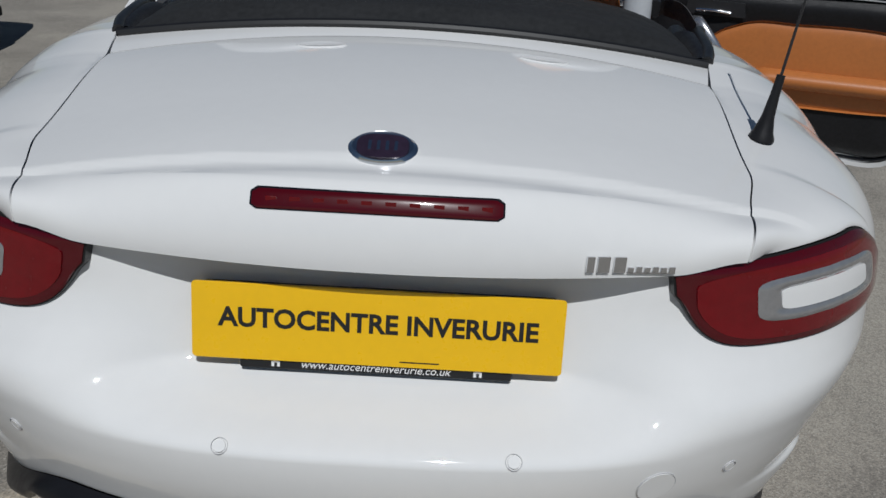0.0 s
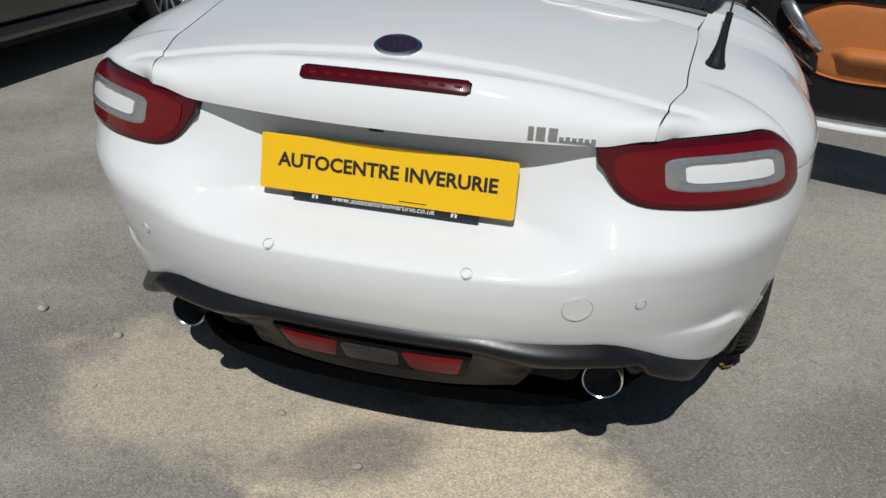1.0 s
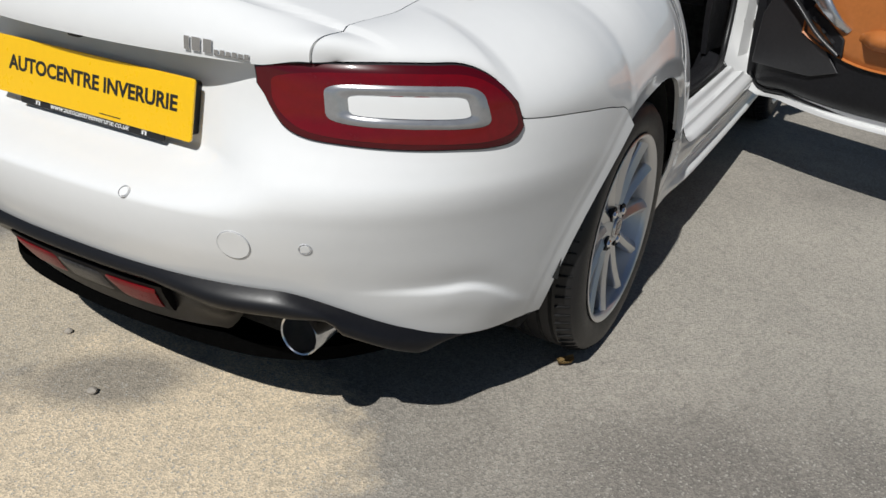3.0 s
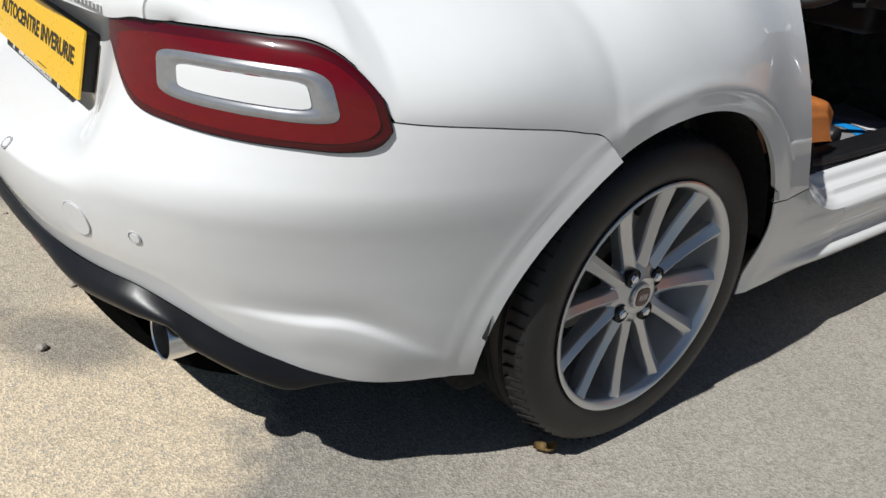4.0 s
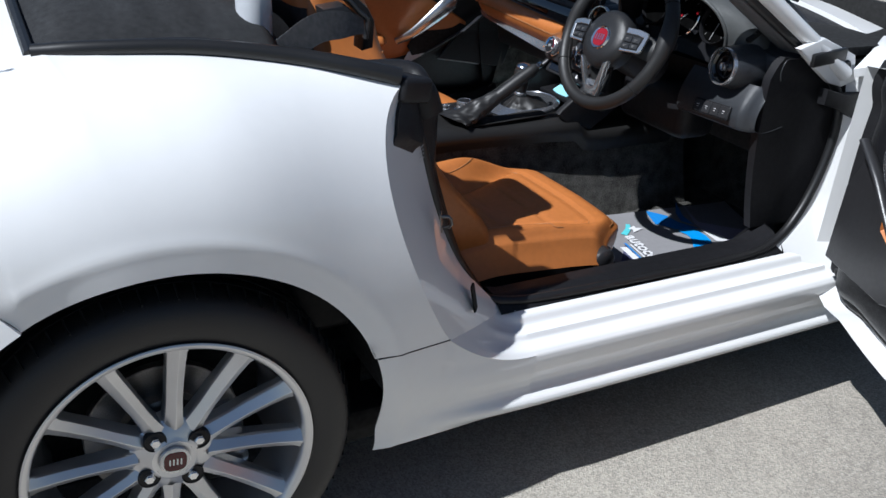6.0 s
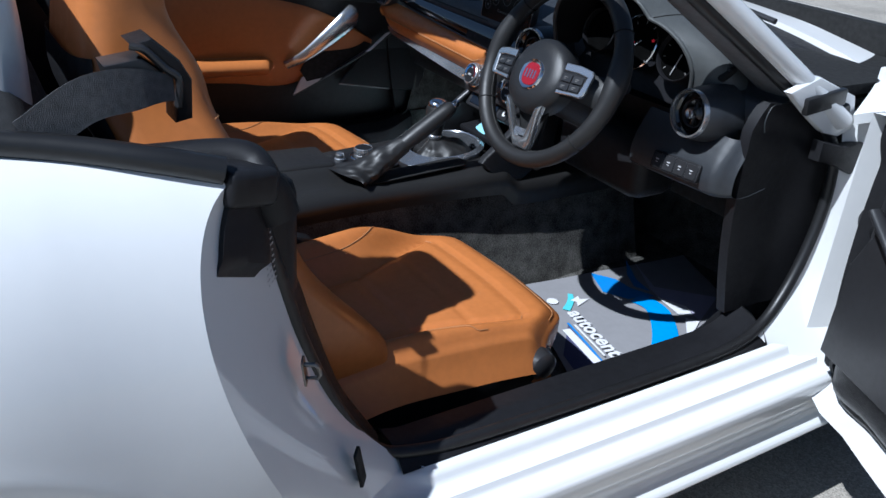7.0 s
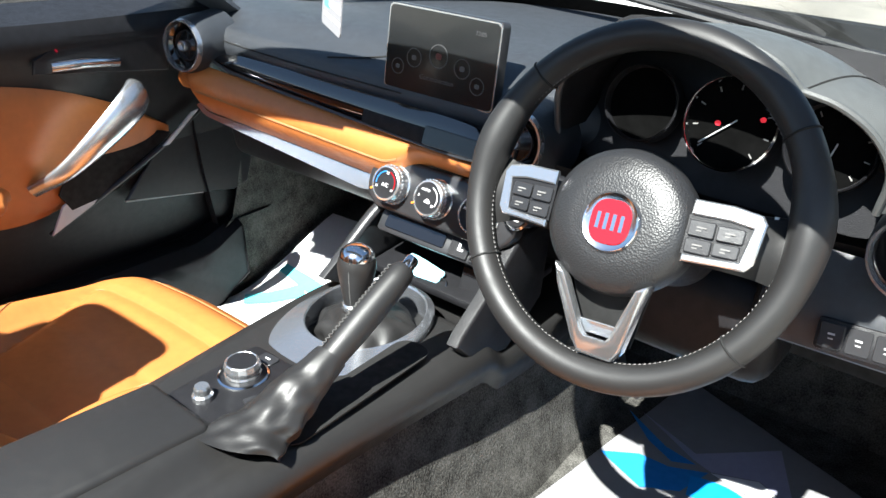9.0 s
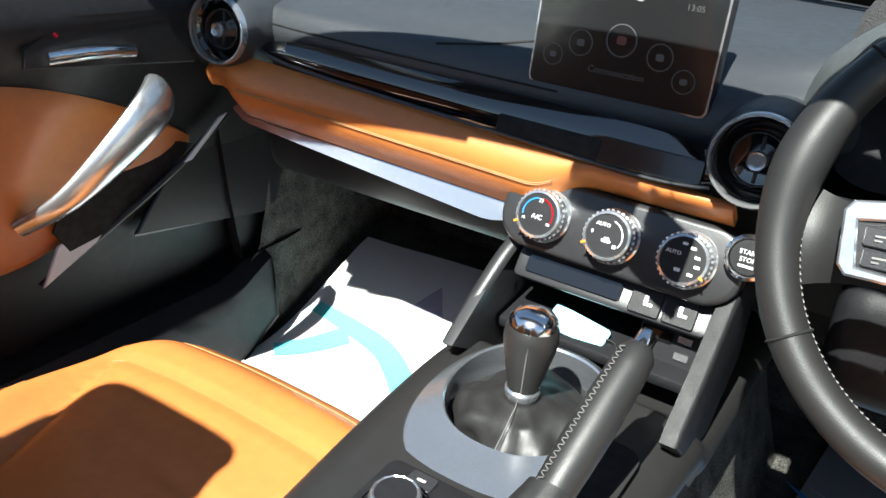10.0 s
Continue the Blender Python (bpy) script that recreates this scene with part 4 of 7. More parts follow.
def build_underside():
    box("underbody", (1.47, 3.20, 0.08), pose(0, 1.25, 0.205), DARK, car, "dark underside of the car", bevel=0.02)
    # flat plate added under the tail to shape its shadow on the ground
    def shadow_plate(u, v):
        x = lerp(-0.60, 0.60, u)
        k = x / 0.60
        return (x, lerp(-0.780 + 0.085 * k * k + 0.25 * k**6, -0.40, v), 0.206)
    sheet("tail_shadow_plate", shadow_plate, 32, 4, SHADE_BLACK, car, "added black plate that shapes the shadow under the tail", thick=0.03)
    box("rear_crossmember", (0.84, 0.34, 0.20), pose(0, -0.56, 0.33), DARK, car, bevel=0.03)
    for sx in (-1, 1):
        for y in (0.0, 2.31):
            def liner(u, v, y=y, sx=sx):
                ang = radians(lerp(4, 176, u))
                r = ARCH + 0.012
                return (sx * lerp(0.848 - 0.03, 0.56, v), y + r * math.cos(ang), AXLE_Z + r * math.sin(ang))
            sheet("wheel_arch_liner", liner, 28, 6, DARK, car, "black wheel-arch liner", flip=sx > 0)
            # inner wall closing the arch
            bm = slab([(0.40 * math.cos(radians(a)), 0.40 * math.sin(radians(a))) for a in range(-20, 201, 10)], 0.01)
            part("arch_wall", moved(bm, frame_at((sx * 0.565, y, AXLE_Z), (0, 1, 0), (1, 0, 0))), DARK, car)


build_underside()


# ---- wheels ----
def build_wheel():
    """A 17 inch alloy with twelve spokes, facing +z, its axle on z."""
    hub = new("wheel")
    prof = [(0.232, -0.205), (0.250, -0.207), (0.285, -0.204), (0.301, -0.195), (0.3085, -0.172), (0.3095, -0.10), (0.3085, -0.033), (0.302, -0.012), (0.288, 0.002), (0.262, 0.006), (0.240, 0.002), (0.228, -0.004), (0.226, -0.012)]
    tyre = part("tyre", lathe(prof, 96), RUBBER, hub, "low-profile black tyre")
    # circumferential tread grooves and shoulder sipes
    for h in (-0.055, -0.085, -0.12, -0.15):
        part("tread_groove", lathe([(0.3090, h - 0.004), (0.3103, h - 0.004), (0.3103, h + 0.004), (0.3090, h + 0.004)], 96, True), DARK, tyre)
    bm = bmesh.new()
    for k in range(72):
        b = bmesh.ops.create_cube(bm, size=1)["verts"]
        bmesh.ops.transform(bm, matrix=pose(0, 0, 0, 0, 0, 5 * k) @ pose(0.3068, 0, -0.026, 0, -22, 6) @ Matrix.Diagonal((0.006, 0.0028, 0.034, 1)), verts=b)
    tagged(part("tread", bm, DARK, tyre), kind="stuff")
    ring = [(0.226, -0.012), (0.2295, 0.000), (0.2310, 0.003), (0.2280, 0.0045), (0.2215, 0.002), (0.2165, -0.005), (0.2140, -0.018), (0.2110, -0.11), (0.200, -0.18), (0.208, -0.19)]
    rim = part("rim", lathe(ring, 96), ALLOY, hub, "twelve-spoke silver alloy rim")

    def spoke(k):
        ang = 30 * k
        bm = bmesh.new()
        rows = []
        for s in (0, 0.12, 0.3, 0.5, 0.7, 0.88, 1.0):
            r = lerp(0.056, 0.2255, s)
            w = lerp(0.0125, 0.0165, s) + 0.009 * smooth01((s - 0.82) / 0.18) ** 2 + 0.006 * smooth01((0.2 - s) / 0.2)
            top = lerp(-0.022, -0.003, s**0.8) - 0.006 * math.sin(math.pi * s)
            low = top - lerp(0.042, 0.032, s)
            rows.append([bm.verts.new((r, y, z)) for y, z in ((-w * 0.9, low), (-w, top - 0.012), (-w * 0.92, top - 0.0075), (-w * 0.16, top), (-w * 0.08, top), (w * 0.88, top - 0.011), (w, top - 0.016), (w * 0.9, low))])
        for a, b in zip(rows, rows[1:]):
            for j in range(len(a) - 1):
                bm.faces.new((a[j], b[j], b[j + 1], a[j + 1]))
        bmesh.ops.recalc_face_normals(bm, faces=bm.faces[:])
        return moved(bm, pose(0, 0, 0, 0, 0, ang))
    first = None
    for k in range(12):
        if first is None:
            first = part("spoke", spoke(0), ALLOY, rim, sharp=20)
            first_me = first.data
        else:
            o = new("spoke", first_me)
            o.parent = rim
            o.rotation_euler = (0, 0, radians(30 * k))
    part("hub_face", lathe([(0.0, -0.020), (0.030, -0.019), (0.036, -0.017), (0.044, -0.022), (0.058, -0.026), (0.070, -0.036), (0.072, -0.06)], 60), ALLOY, rim)
    cap = part("centre_cap", lathe([(0, -0.0115), (0.020, -0.0118), (0.0245, -0.0135), (0.026, -0.018)], 40), SILVER, rim, "silver centre cap with a dark badge")
    part("cap_badge", moved(slab(ellipse(0.0185, 0.0185, 32, 3), 0.0012, 0.0005, 1), pose(0, 0, -0.0118)), DEEP_RED, cap)
    bars([(x, 0, 0.0026, 0.012) for x in (-0.009, -0.003, 0.003, 0.009)], pose(0, 0, -0.0106), SILVER, cap, "raised_mark", 0.0006)
    for k in range(4):
        a = radians(90 * k + 38)
        m = pose(0.050 * math.cos(a), 0.050 * math.sin(a), -0.0205)
        # raised black disc: the shade of the bolt's recess put into colour
        well = part("bolt_well_shade", moved(lathe([(0.0185, -0.010), (0.0183, 0.0020), (0.0172, 0.0026), (0.0158, 0.0005), (0, 0.0002)], 24), m), PLASTIC, rim)
        part("wheel_bolt", moved(lathe([(0, 0.0070), (0.0070, 0.0070), (0.0092, 0.0050), (0.0100, 0.0005)], 6), m), CHROME, well)
    part("brake_disc", lathe([(0.06, -0.10), (0.128, -0.10), (0.130, -0.102), (0.130, -0.118), (0.06, -0.118)], 60), STEEL, hub, "steel brake disc")
    part("disc_hat", lathe([(0, -0.075), (0.06, -0.075), (0.075, -0.082), (0.078, -0.10)], 40), STEEL, hub)
    box("brake_caliper", (0.060, 0.125, 0.085), pose(0.105, -0.02, -0.105, 0, 0, 12), SILVER, hub, "grey brake caliper", bevel=0.015)
    part("barrel", lathe([(0.2130, -0.014), (0.207, -0.06), (0.192, -0.10), (0.190, -0.20)], 64), ALLOY, hub, "silver inner barrel of the rim")
    part("wheel_back", lathe([(0, -0.195), (0.20, -0.195)], 40), DARK, hub)
    return hub


WHEEL_TURN = -5
wheel = build_wheel()
wheel.parent = car
wheel.matrix_basis = frame_at((0.835, 0, AXLE_Z), (0, 1, 0), (1, 0, 0)) @ pose(0, 0, 0, 0, 0, WHEEL_TURN)
wheel["label"] = "twelve-spoke silver alloy wheel with a low-profile tyre"
for sx, y, turn in ((1, 2.31, 3), (-1, 0, 9), (-1, 2.31, 20)):
    w = copy_thing(wheel, frame_at((sx * 0.835, y, AXLE_Z), (0, 1, 0), (sx, 0, 0)) @ pose(0, 0, 0, 0, 0, turn))


# ---- front of the car ----
front_w = table([(1.62, 0.822), (1.9, 0.846), (2.31, 0.862), (2.6, 0.85), (2.9, 0.74), (3.05, 0.55), (3.15, 0.0)])
bonnet_mid = table([(1.66, 0.925), (1.9, 0.912), (2.3, 0.865), (2.7, 0.79), (3.0, 0.69), (3.12, 0.60)])


def front_half(y):
    if y < 2.45:
        return front_w(y)
    return 0.858 * (max(0.0, 1 - ((y - 2.45) / 0.72) ** 2.6)) ** (1 / 2.6)


def bonnet(u, v):
    k = 2 * u - 1
    y = lerp(1.79, 3.06, v)
    y0 = y + 0.05 * (1 - k * k) * (1 - v)
    w = min(0.60, front_half(y) * 0.78)
    x = k * w
    return (x, y0, bonnet_mid(y) - 0.16 * x * x + 0.012 * math.exp(-(((abs(x) - 0.33) / 0.07) ** 2)) * smooth01(v * 4) * (1 - v))


sheet("bonnet", bonnet, 40, 40, PAINT, car, "white bonnet with two raised ridges", flange=0.015, flip=False)


def front_wing(u, v):
    y = lerp(1.70, 3.04, u)
    x0 = min(0.60, front_half(y) * 0.78) + 0.004
    z0 = bonnet_mid(y) - 0.16 * x0 * x0
    dz = y - 2.31
    zl = AXLE_Z + math.sqrt(ARCH**2 - dz * dz) if abs(dz) < ARCH * 0.98 else (0.30 if y < 2.31 else 0.34)
    low = Vector((front_half(y), y, zl))
    top = Vector((x0, y, z0))
    h = max(top.z - low.z, 0.02)
    p1 = top + Vector((0.6 * (low.x - top.x), 0, 0.02))
    p2 = low + Vector((0.012, 0, 0.55 * h))
    p = (1 - v) ** 3 * top + 3 * (1 - v) ** 2 * v * p1 + 3 * (1 - v) * v * v * p2 + v**3 * low
    return p


for side in (False, True):
    sheet("front_wing", front_wing, 70, 26, PAINT, car, "white front wing over the wheel", flange=0.012, mirror=side, flip=True)


def front_bumper(u, v):
    k = 2 * u - 1
    a = k * 78
    y = 2.45 + 0.70 * abs(math.cos(radians(a))) ** 0.75
    x = 0.855 * math.copysign(abs(math.sin(radians(a))) ** 0.75, a) if a else 0
    z = lerp(0.20, 0.60, v)
    return (x * (1 - 0.06 * (1 - v)), y - 0.05 * (1 - v) - 0.07 * v * v, z)


sheet("front_bumper", front_bumper, 60, 20, PAINT, car, "white front bumper", flange=0.015, flip=True)


# cowl, windscreen, pillars
WS_LOW = spline([(-0.66, 1.52, 0.852), (-0.35, 1.69, 0.924), (0, 1.745, 0.945), (0.35, 1.69, 0.924), (0.66, 1.52, 0.852)])
WS_TOP = spline([(-0.555, 0.985, 1.165), (-0.3, 1.025, 1.182), (0, 1.038, 1.188), (0.3, 1.025, 1.182), (0.555, 0.985, 1.165)])


def windscreen(u, v):
    a, b = WS_LOW(u), WS_TOP(u)
    p = a.lerp(b, v)
    p.z += 0.018 * math.sin(math.pi * v)
    return p


ws = sheet("windscreen", windscreen, 30, 16, GLASS, car, "clear raked windscreen")
ws.visible_shadow = False
def screen_band(u, v):
    p = windscreen(lerp(0.03, 0.97, u), lerp(0.84, 0.995, v))
    return p + Vector((0, -0.003, -0.006))


sheet("screen_band", screen_band, 30, 4, DARK, ws, "black band along the top of the windscreen", thick=0.001)
part("screen_seal", tube([WS_LOW(k / 40) + Vector((0, 0.004, 0.002)) for k in range(41)], 0.007, 8), SEAL, ws)
header = part("screen_header", tube([WS_TOP(k / 40) + Vector((0, -0.020, 0.002)) for k in range(41)], 0.032, 12, squash=0.5), PLASTIC, car, "black windscreen header rail")
for x0, x1 in ((-0.50, -0.155), (0.10, 0.50)):
    def visor(u, v):
        p = WS_TOP(0.5 + lerp(x0, x1, u) / 1.11)
        return p + Vector((0, lerp(-0.046, 0.085, v), -0.006 - 0.010 * v + 0.004 * math.sin(math.pi * v)))
    sheet("sun_visor", visor, 20, 8, PLASTIC, header, "black folded sun visor", thick=0.012)
box("roof_latch", (0.072, 0.075, 0.026), pose(-0.012, 1.022, 1.152), PLASTIC, header, "black roof latch", bevel=0.006)
for sx in (-1, 1):
    base, top = Vector((sx * 0.688, 1.565, 0.819)), Vector((sx * 0.580, 0.995, 1.198))
    path = [base.lerp(top, k / 12) + Vector((0, 0, 0.003 * math.sin(math.pi * k / 12))) for k in range(13)]
    part("windscreen_pillar", tube(path, 0.026, 16, squash=0.75), PAINT, car, "white windscreen pillar")
    trim_line = spline(path)

    def pillar_trim(u, v):
        p = trim_line(u)
        wide = lerp(0.085, 0.058, u)
        return p + Vector((-sx * (0.012 + wide * v), -0.026 + 0.030 * v, -0.022 - 0.012 * math.sin(math.pi * v) - 0.012 * v))
    sheet("pillar_trim", pillar_trim, 16, 10, PILLAR_GREY, car, "broad grey inner pillar trim", thick=0.008)


def cowl(u, v):
    a = Vector(bonnet(u, 0))
    b = WS_LOW(lerp(0.04, 0.96, u))
    p = a.lerp(b, v)
    p.z -= 0.020 * math.sin(math.pi * v) + 0.012
    return p


sheet("cowl_panel", cowl, 40, 6, PLASTIC, car, "black plastic cowl under the windscreen")
for x0, x1 in ((0.42, -0.15), (-0.10, -0.52)):
    m0, m1 = Vector(windscreen(0.5 + x0 / 1.32, 0.02)), Vector(windscreen(0.5 + x1 / 1.32, 0.10))
    arm = part("wiper", tube([m0 + Vector((0, 0.02, 0.02)), m0.lerp(m1, 0.5) + Vector((0, 0.012, 0.022)), m1 + Vector((0, 0.006, 0.012))], 0.006, 8), SATIN, car, "black windscreen wiper")
    part("wiper_blade", tube([m0.lerp(m1, 0.15) + Vector((0, 0.006, 0.008)), m1 + Vector((0, 0.006, 0.008))], 0.005, 6), SEAL, arm)


# scuttle sides between bonnet and pillar
def scuttle_side(u, v):
    a = spline([(0.705, 1.575, 0.832), (0.665, 1.68, 0.864), (0.605, 1.79, 0.876)])(u)
    b = spline([(0.800, 1.66, 0.840), (0.775, 1.73, 0.862), (0.68, 1.82, 0.870)])(u)
    p = a.lerp(b, v)
    p.z += 0.012 * math.sin(math.pi * v)
    return p


for side in (False, True):
    sheet("scuttle_corner", scuttle_side, 10, 8, PAINT, car, "white scuttle corner", flange=0.02, mirror=side, flip=True)

# ---- folded roof behind the seats ----
def soft_top(u, v):
    k = 2 * u - 1
    x = k * lerp(0.585, 0.60, v)
    e = max(0.0, 1 - abs(k) ** 8)
    y = lerp(-0.122 + 0.030 * x * x, 0.300, v)
    crown = deck_z(x, -0.16) + 0.012
    z = crown + 0.028 * smooth01(v / 0.16) * e + 0.020 * math.sin(math.pi * v) * e - 0.06 * smooth01((v - 0.86) / 0.14)
    z += 0.003 * math.sin(34 * v + 2 * x) * e * smooth01((v - 0.2) / 0.2)
    return (x, y, z)


roof = sheet("folded_soft_top", soft_top, 56, 50, CANVAS, car, "folded black canvas roof in its well", flange=0.04, flip=False)
edge = [Vector(soft_top(k / 60, 0.0)) + Vector((0, -0.004, 0.004)) for k in range(61)]
part("roof_bead", tube(edge, 0.009, 8), SEAL, roof, "black rubber bead")
for sx in (-1, 1):
    side = [Vector((sx * x, y, z)) for x, y, z in ((0.585, -0.112, 0.930), (0.606, -0.03, 0.936), (0.628, 0.12, 0.936), (0.658, 0.26, 0.922), (0.690, 0.36, 0.906), (0.708, 0.43, 0.890))]
    sp = spline(side)
    part("well_seal", tube([sp(k / 40) for k in range(41)], lambda s: 0.012 + 0.004 * s, 10), SEAL, car, "black rubber seal beside the roof well")

    def belt_trim(u, v, sx=sx, sp=sp):
        a = sp(u)
        b = spline([(sx * 0.555, -0.09, 0.915), (sx * 0.57, 0.05, 0.925), (sx * 0.575, 0.20, 0.92), (sx * 0.575, 0.32, 0.875), (sx * 0.585, 0.42, 0.855), (sx * 0.62, 0.475, 0.845)])(u)
        p = a.lerp(b, v)
        p.z += 0.014 * math.sin(math.pi * v)
        return p
    sheet("belt_trim", belt_trim, 30, 10, PLASTIC, car, "black plastic trim along the rear belt line", flip=sx < 0, flange=0.05)
    # corner cap above the jamb
    box("trim_cap", (0.060, 0.066, 0.044), pose(sx * 0.690, 0.455, 0.866, -8, 0, sx * 12), PLASTIC, car, "black trim cap on the door pillar", bevel=0.009, seg=3)


def build_hoops():
    for sx in (-1, 1):
        c = sx * 0.36
        pts = [(c - 0.145, 0.245, 0.86), (c - 0.142, 0.245, 1.00), (c - 0.115, 0.242, 1.065), (c - 0.05, 0.240, 1.085), (c + 0.05, 0.240, 1.085), (c + 0.115, 0.242, 1.065), (c + 0.142, 0.245, 1.00), (c + 0.145, 0.245, 0.86)]
        s = spline(pts)
        part("roll_hoop", tube([s(k / 60) for k in range(61)], 0.034, 16, squash=0.9, up=(0, 1, 0)), HOOP_PAINT, car, "pale silver roll hoop behind the seat")
        box("hoop_base", (0.40, 0.10, 0.05), pose(c, 0.25, 0.862), PLASTIC, car, "black moulded base of the roll hoop", bevel=0.015)
    box("rear_bulkhead", (1.22, 0.05, 0.62), pose(0, 0.30, 0.55), CARPET, car, "dark carpeted rear bulkhead", bevel=0.01)
    box("wind_deflector", (0.30, 0.012, 0.13), pose(0, 0.25, 0.945), PLASTIC, car, "black mesh wind deflector", bevel=0.01)


build_hoops()


def boot_closing():
    """Unseen inner skins, added to stop light under the lid and wings."""
    box("boot_light_stop", (1.06, 0.50, 0.02), pose(0, -0.42, 0.70), DARK, car, bevel=0)
    box("roof_light_stop", (1.16, 0.42, 0.02), pose(0, 0.09, 0.86), DARK, car, bevel=0)


boot_closing()


# ---- cabin shell ----
def build_floor():
    def pan(u, v):
        x = lerp(-0.66, 0.66, u)
        y = lerp(0.34, 1.95, v)
        z = 0.262 + 0.05 * smooth01((0.62 - y) / 0.2) + 0.36 * smooth01((y - 1.80) / 0.16) ** 1.3
        z += 0.11 * smooth01((y - 1.42) / 0.36) * smooth01((-0.16 - x) / 0.05)
        z += 0.005 * noise.noise(Vector((x * 9, y * 9, 0)))
        return (x, y, z)
    sheet("cabin_carpet", pan, 40, 50, CARPET, car, "dark grey carpet in the footwells", flip=False)

    def side_wall(u, v):
        y = lerp(0.40, 1.90, u)
        return (0.645 + 0.01 * smooth01((y - 1.4) / 0.2), y, lerp(0.24, lerp(0.40, 0.84, smooth01((y - 1.42) / 0.15)), v))
    for side in (False, True):
        sheet("kick_panel", side_wall, 30, 10, CARPET, car, "dark carpeted side wall", mirror=side, flip=True)
    # unseen dark board that stops light through the open dash shell
    box("dash_light_stop", (1.22, 0.02, 0.26), pose(0, 1.53, 0.745), DARK, car, bevel=0)
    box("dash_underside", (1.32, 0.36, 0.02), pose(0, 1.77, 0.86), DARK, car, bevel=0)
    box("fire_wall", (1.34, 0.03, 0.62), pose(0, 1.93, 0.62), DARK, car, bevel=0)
    for sx in (-1, 1):
        box("rear_side_trim", (0.05, 0.30, 0.46), pose(sx * 0.640, 0.39, 0.62), PLASTIC, car, "black trim panel beside the seat", bevel=0.03, seg=3)


build_floor()


# ---- centre console ----
def build_console():
    # tunnel with carpeted flanks
    def tunnel(u, v):
        y = lerp(0.36, 1.70, u)
        k = 2 * v - 1
        e = abs(k)
        fall = smooth01((e - 0.45) / 0.55)
        x = math.copysign(min(e / 0.45, 1) * 0.112 + 0.072 * fall**1.4, k) - 0.014
        z = 0.505 - 0.25 * fall - 0.02 * smooth01((y - 1.3) / 0.2)
        return (x, y, z + 0.004 * noise.noise(Vector((9 * x, 9 * y, 9 * z))))
    sheet("tunnel", tunnel, 24, 24, CARPET, car, "carpeted transmission tunnel", flip=False)

    # upper moulding: two side walls and the deck between
    def deck(u, v):
        y = lerp(0.40, 1.62, u)
        k = 2 * v - 1
        w = lerp(0.106, 0.130, smooth01((y - 0.85) / 0.4))
        off = -0.004 - 0.014 * smooth01((y - 0.7) / 0.4)
        e = abs(k)
        z = 0.560 + 0.004 * smooth01((y - 1.05) / 0.2) - 0.03 * smooth01((y - 1.26) / 0.05) + 0.026 * (1 - smooth01((y - 0.885) / 0.03)) * (1 - smooth01((e - 0.30) / 0.35))
        z -= (0.082 + 0.02 * smooth01((y - 1.1) / 0.3)) * smooth01((e - 0.70) / 0.42) ** 1.3
        x = off + math.copysign(w * min(1.0, e * 1.22) + 0.020 * smooth01((e - 0.74) / 0.16) - 0.012 * smooth01((e - 0.90) / 0.10), k)
        return (x, y, z)
    def solid(u, v):
        x, y, _ = deck(u, v)
        return ((x + 0.028) / 0.079) ** 2 + ((y - 1.193) / 0.088) ** 2 > 1
    con = sheet("centre_console", deck, 200, 64, BLACK_HIDE, car, "padded black centre console", flip=False, keep=solid)
    # padded armrest
    box("armrest", (0.116, 0.212, 0.044), pose(-0.028, 0.785, 0.571, -1, 0, -3), BLACK_HIDE, con, "padded black leather armrest", bevel=0.009, seg=3)
    box("armrest_hinge", (0.112, 0.17, 0.046), pose(-0.030, 0.590, 0.562, 6, 0, -3), BLACK_HIDE, con, "padded rear end of the console", bevel=0.012, seg=3)
    # controller panel
    m = frame_at((-0.022, 0.968, 0.560), (1, 0, 0), (0, -0.05, 1))
    pad = part("controller_panel", moved(slab(round_rect(0.115, 0.150, 0.010), 0.006, 0.002), m), PLASTIC, con, "black controller panel")
    dial = part("rotary_dial", moved(lathe([(0.0225, 0), (0.0225, 0.006), (0.0212, 0.008), (0.0225, 0.015), (0.0205, 0.021), (0.0190, 0.022), (0.0180, 0.0212), (0, 0.0208)], 14), m @ pose(-0.018, 0.022, 0.006)), SILVER, pad, "faceted silver rotary dial", sharp=12)
    part("dial_top", moved(lathe([(0, 0.0222), (0.0170, 0.0218), (0.0182, 0.0205)], 32), m @ pose(-0.018, 0.022, 0.006)), PLASTIC, dial)
    part("dial_collar", moved(lathe([(0.0310, 0.0), (0.0310, 0.002), (0.0285, 0.003), (0.0280, 0.0005)], 40), m @ pose(-0.018, 0.022, 0.006)), CHROME, pad)
    part("volume_dial", moved(lathe([(0.0125, 0), (0.0125, 0.006), (0.0098, 0.008), (0.0095, 0.015), (0.0082, 0.0175), (0, 0.0175)], 14), m @ pose(-0.019, -0.036, 0.006)), SILVER, pad, "small silver volume dial", sharp=12)
    for x, y, r in ((0.034, 0.050, 20), (0.038, 0.022, 0), (0.034, -0.006, -20), (-0.020, 0.062, 0)):
        b = part("panel_button", moved(slab(round_rect(0.026, 0.018, 0.004), 0.002, 0.0006, 1), m @ pose(x, y, 0.006, 0, 0, r)), SATIN, pad)
        bars([(0, 0, 0.008, 0.0022)], m @ pose(x, y, 0.0082, 0, 0, r), WHITE_INK, b, "printed_mark", 0.0003)
    # gear lever surround: bright oval ring round a leather gaiter
    c = Vector((-0.028, 1.185, 0.566))
    m = frame_at(c, (1, 0, 0), (0, -0.10, 1))
    ring = bmesh.new()
    N = 64
    rows = []
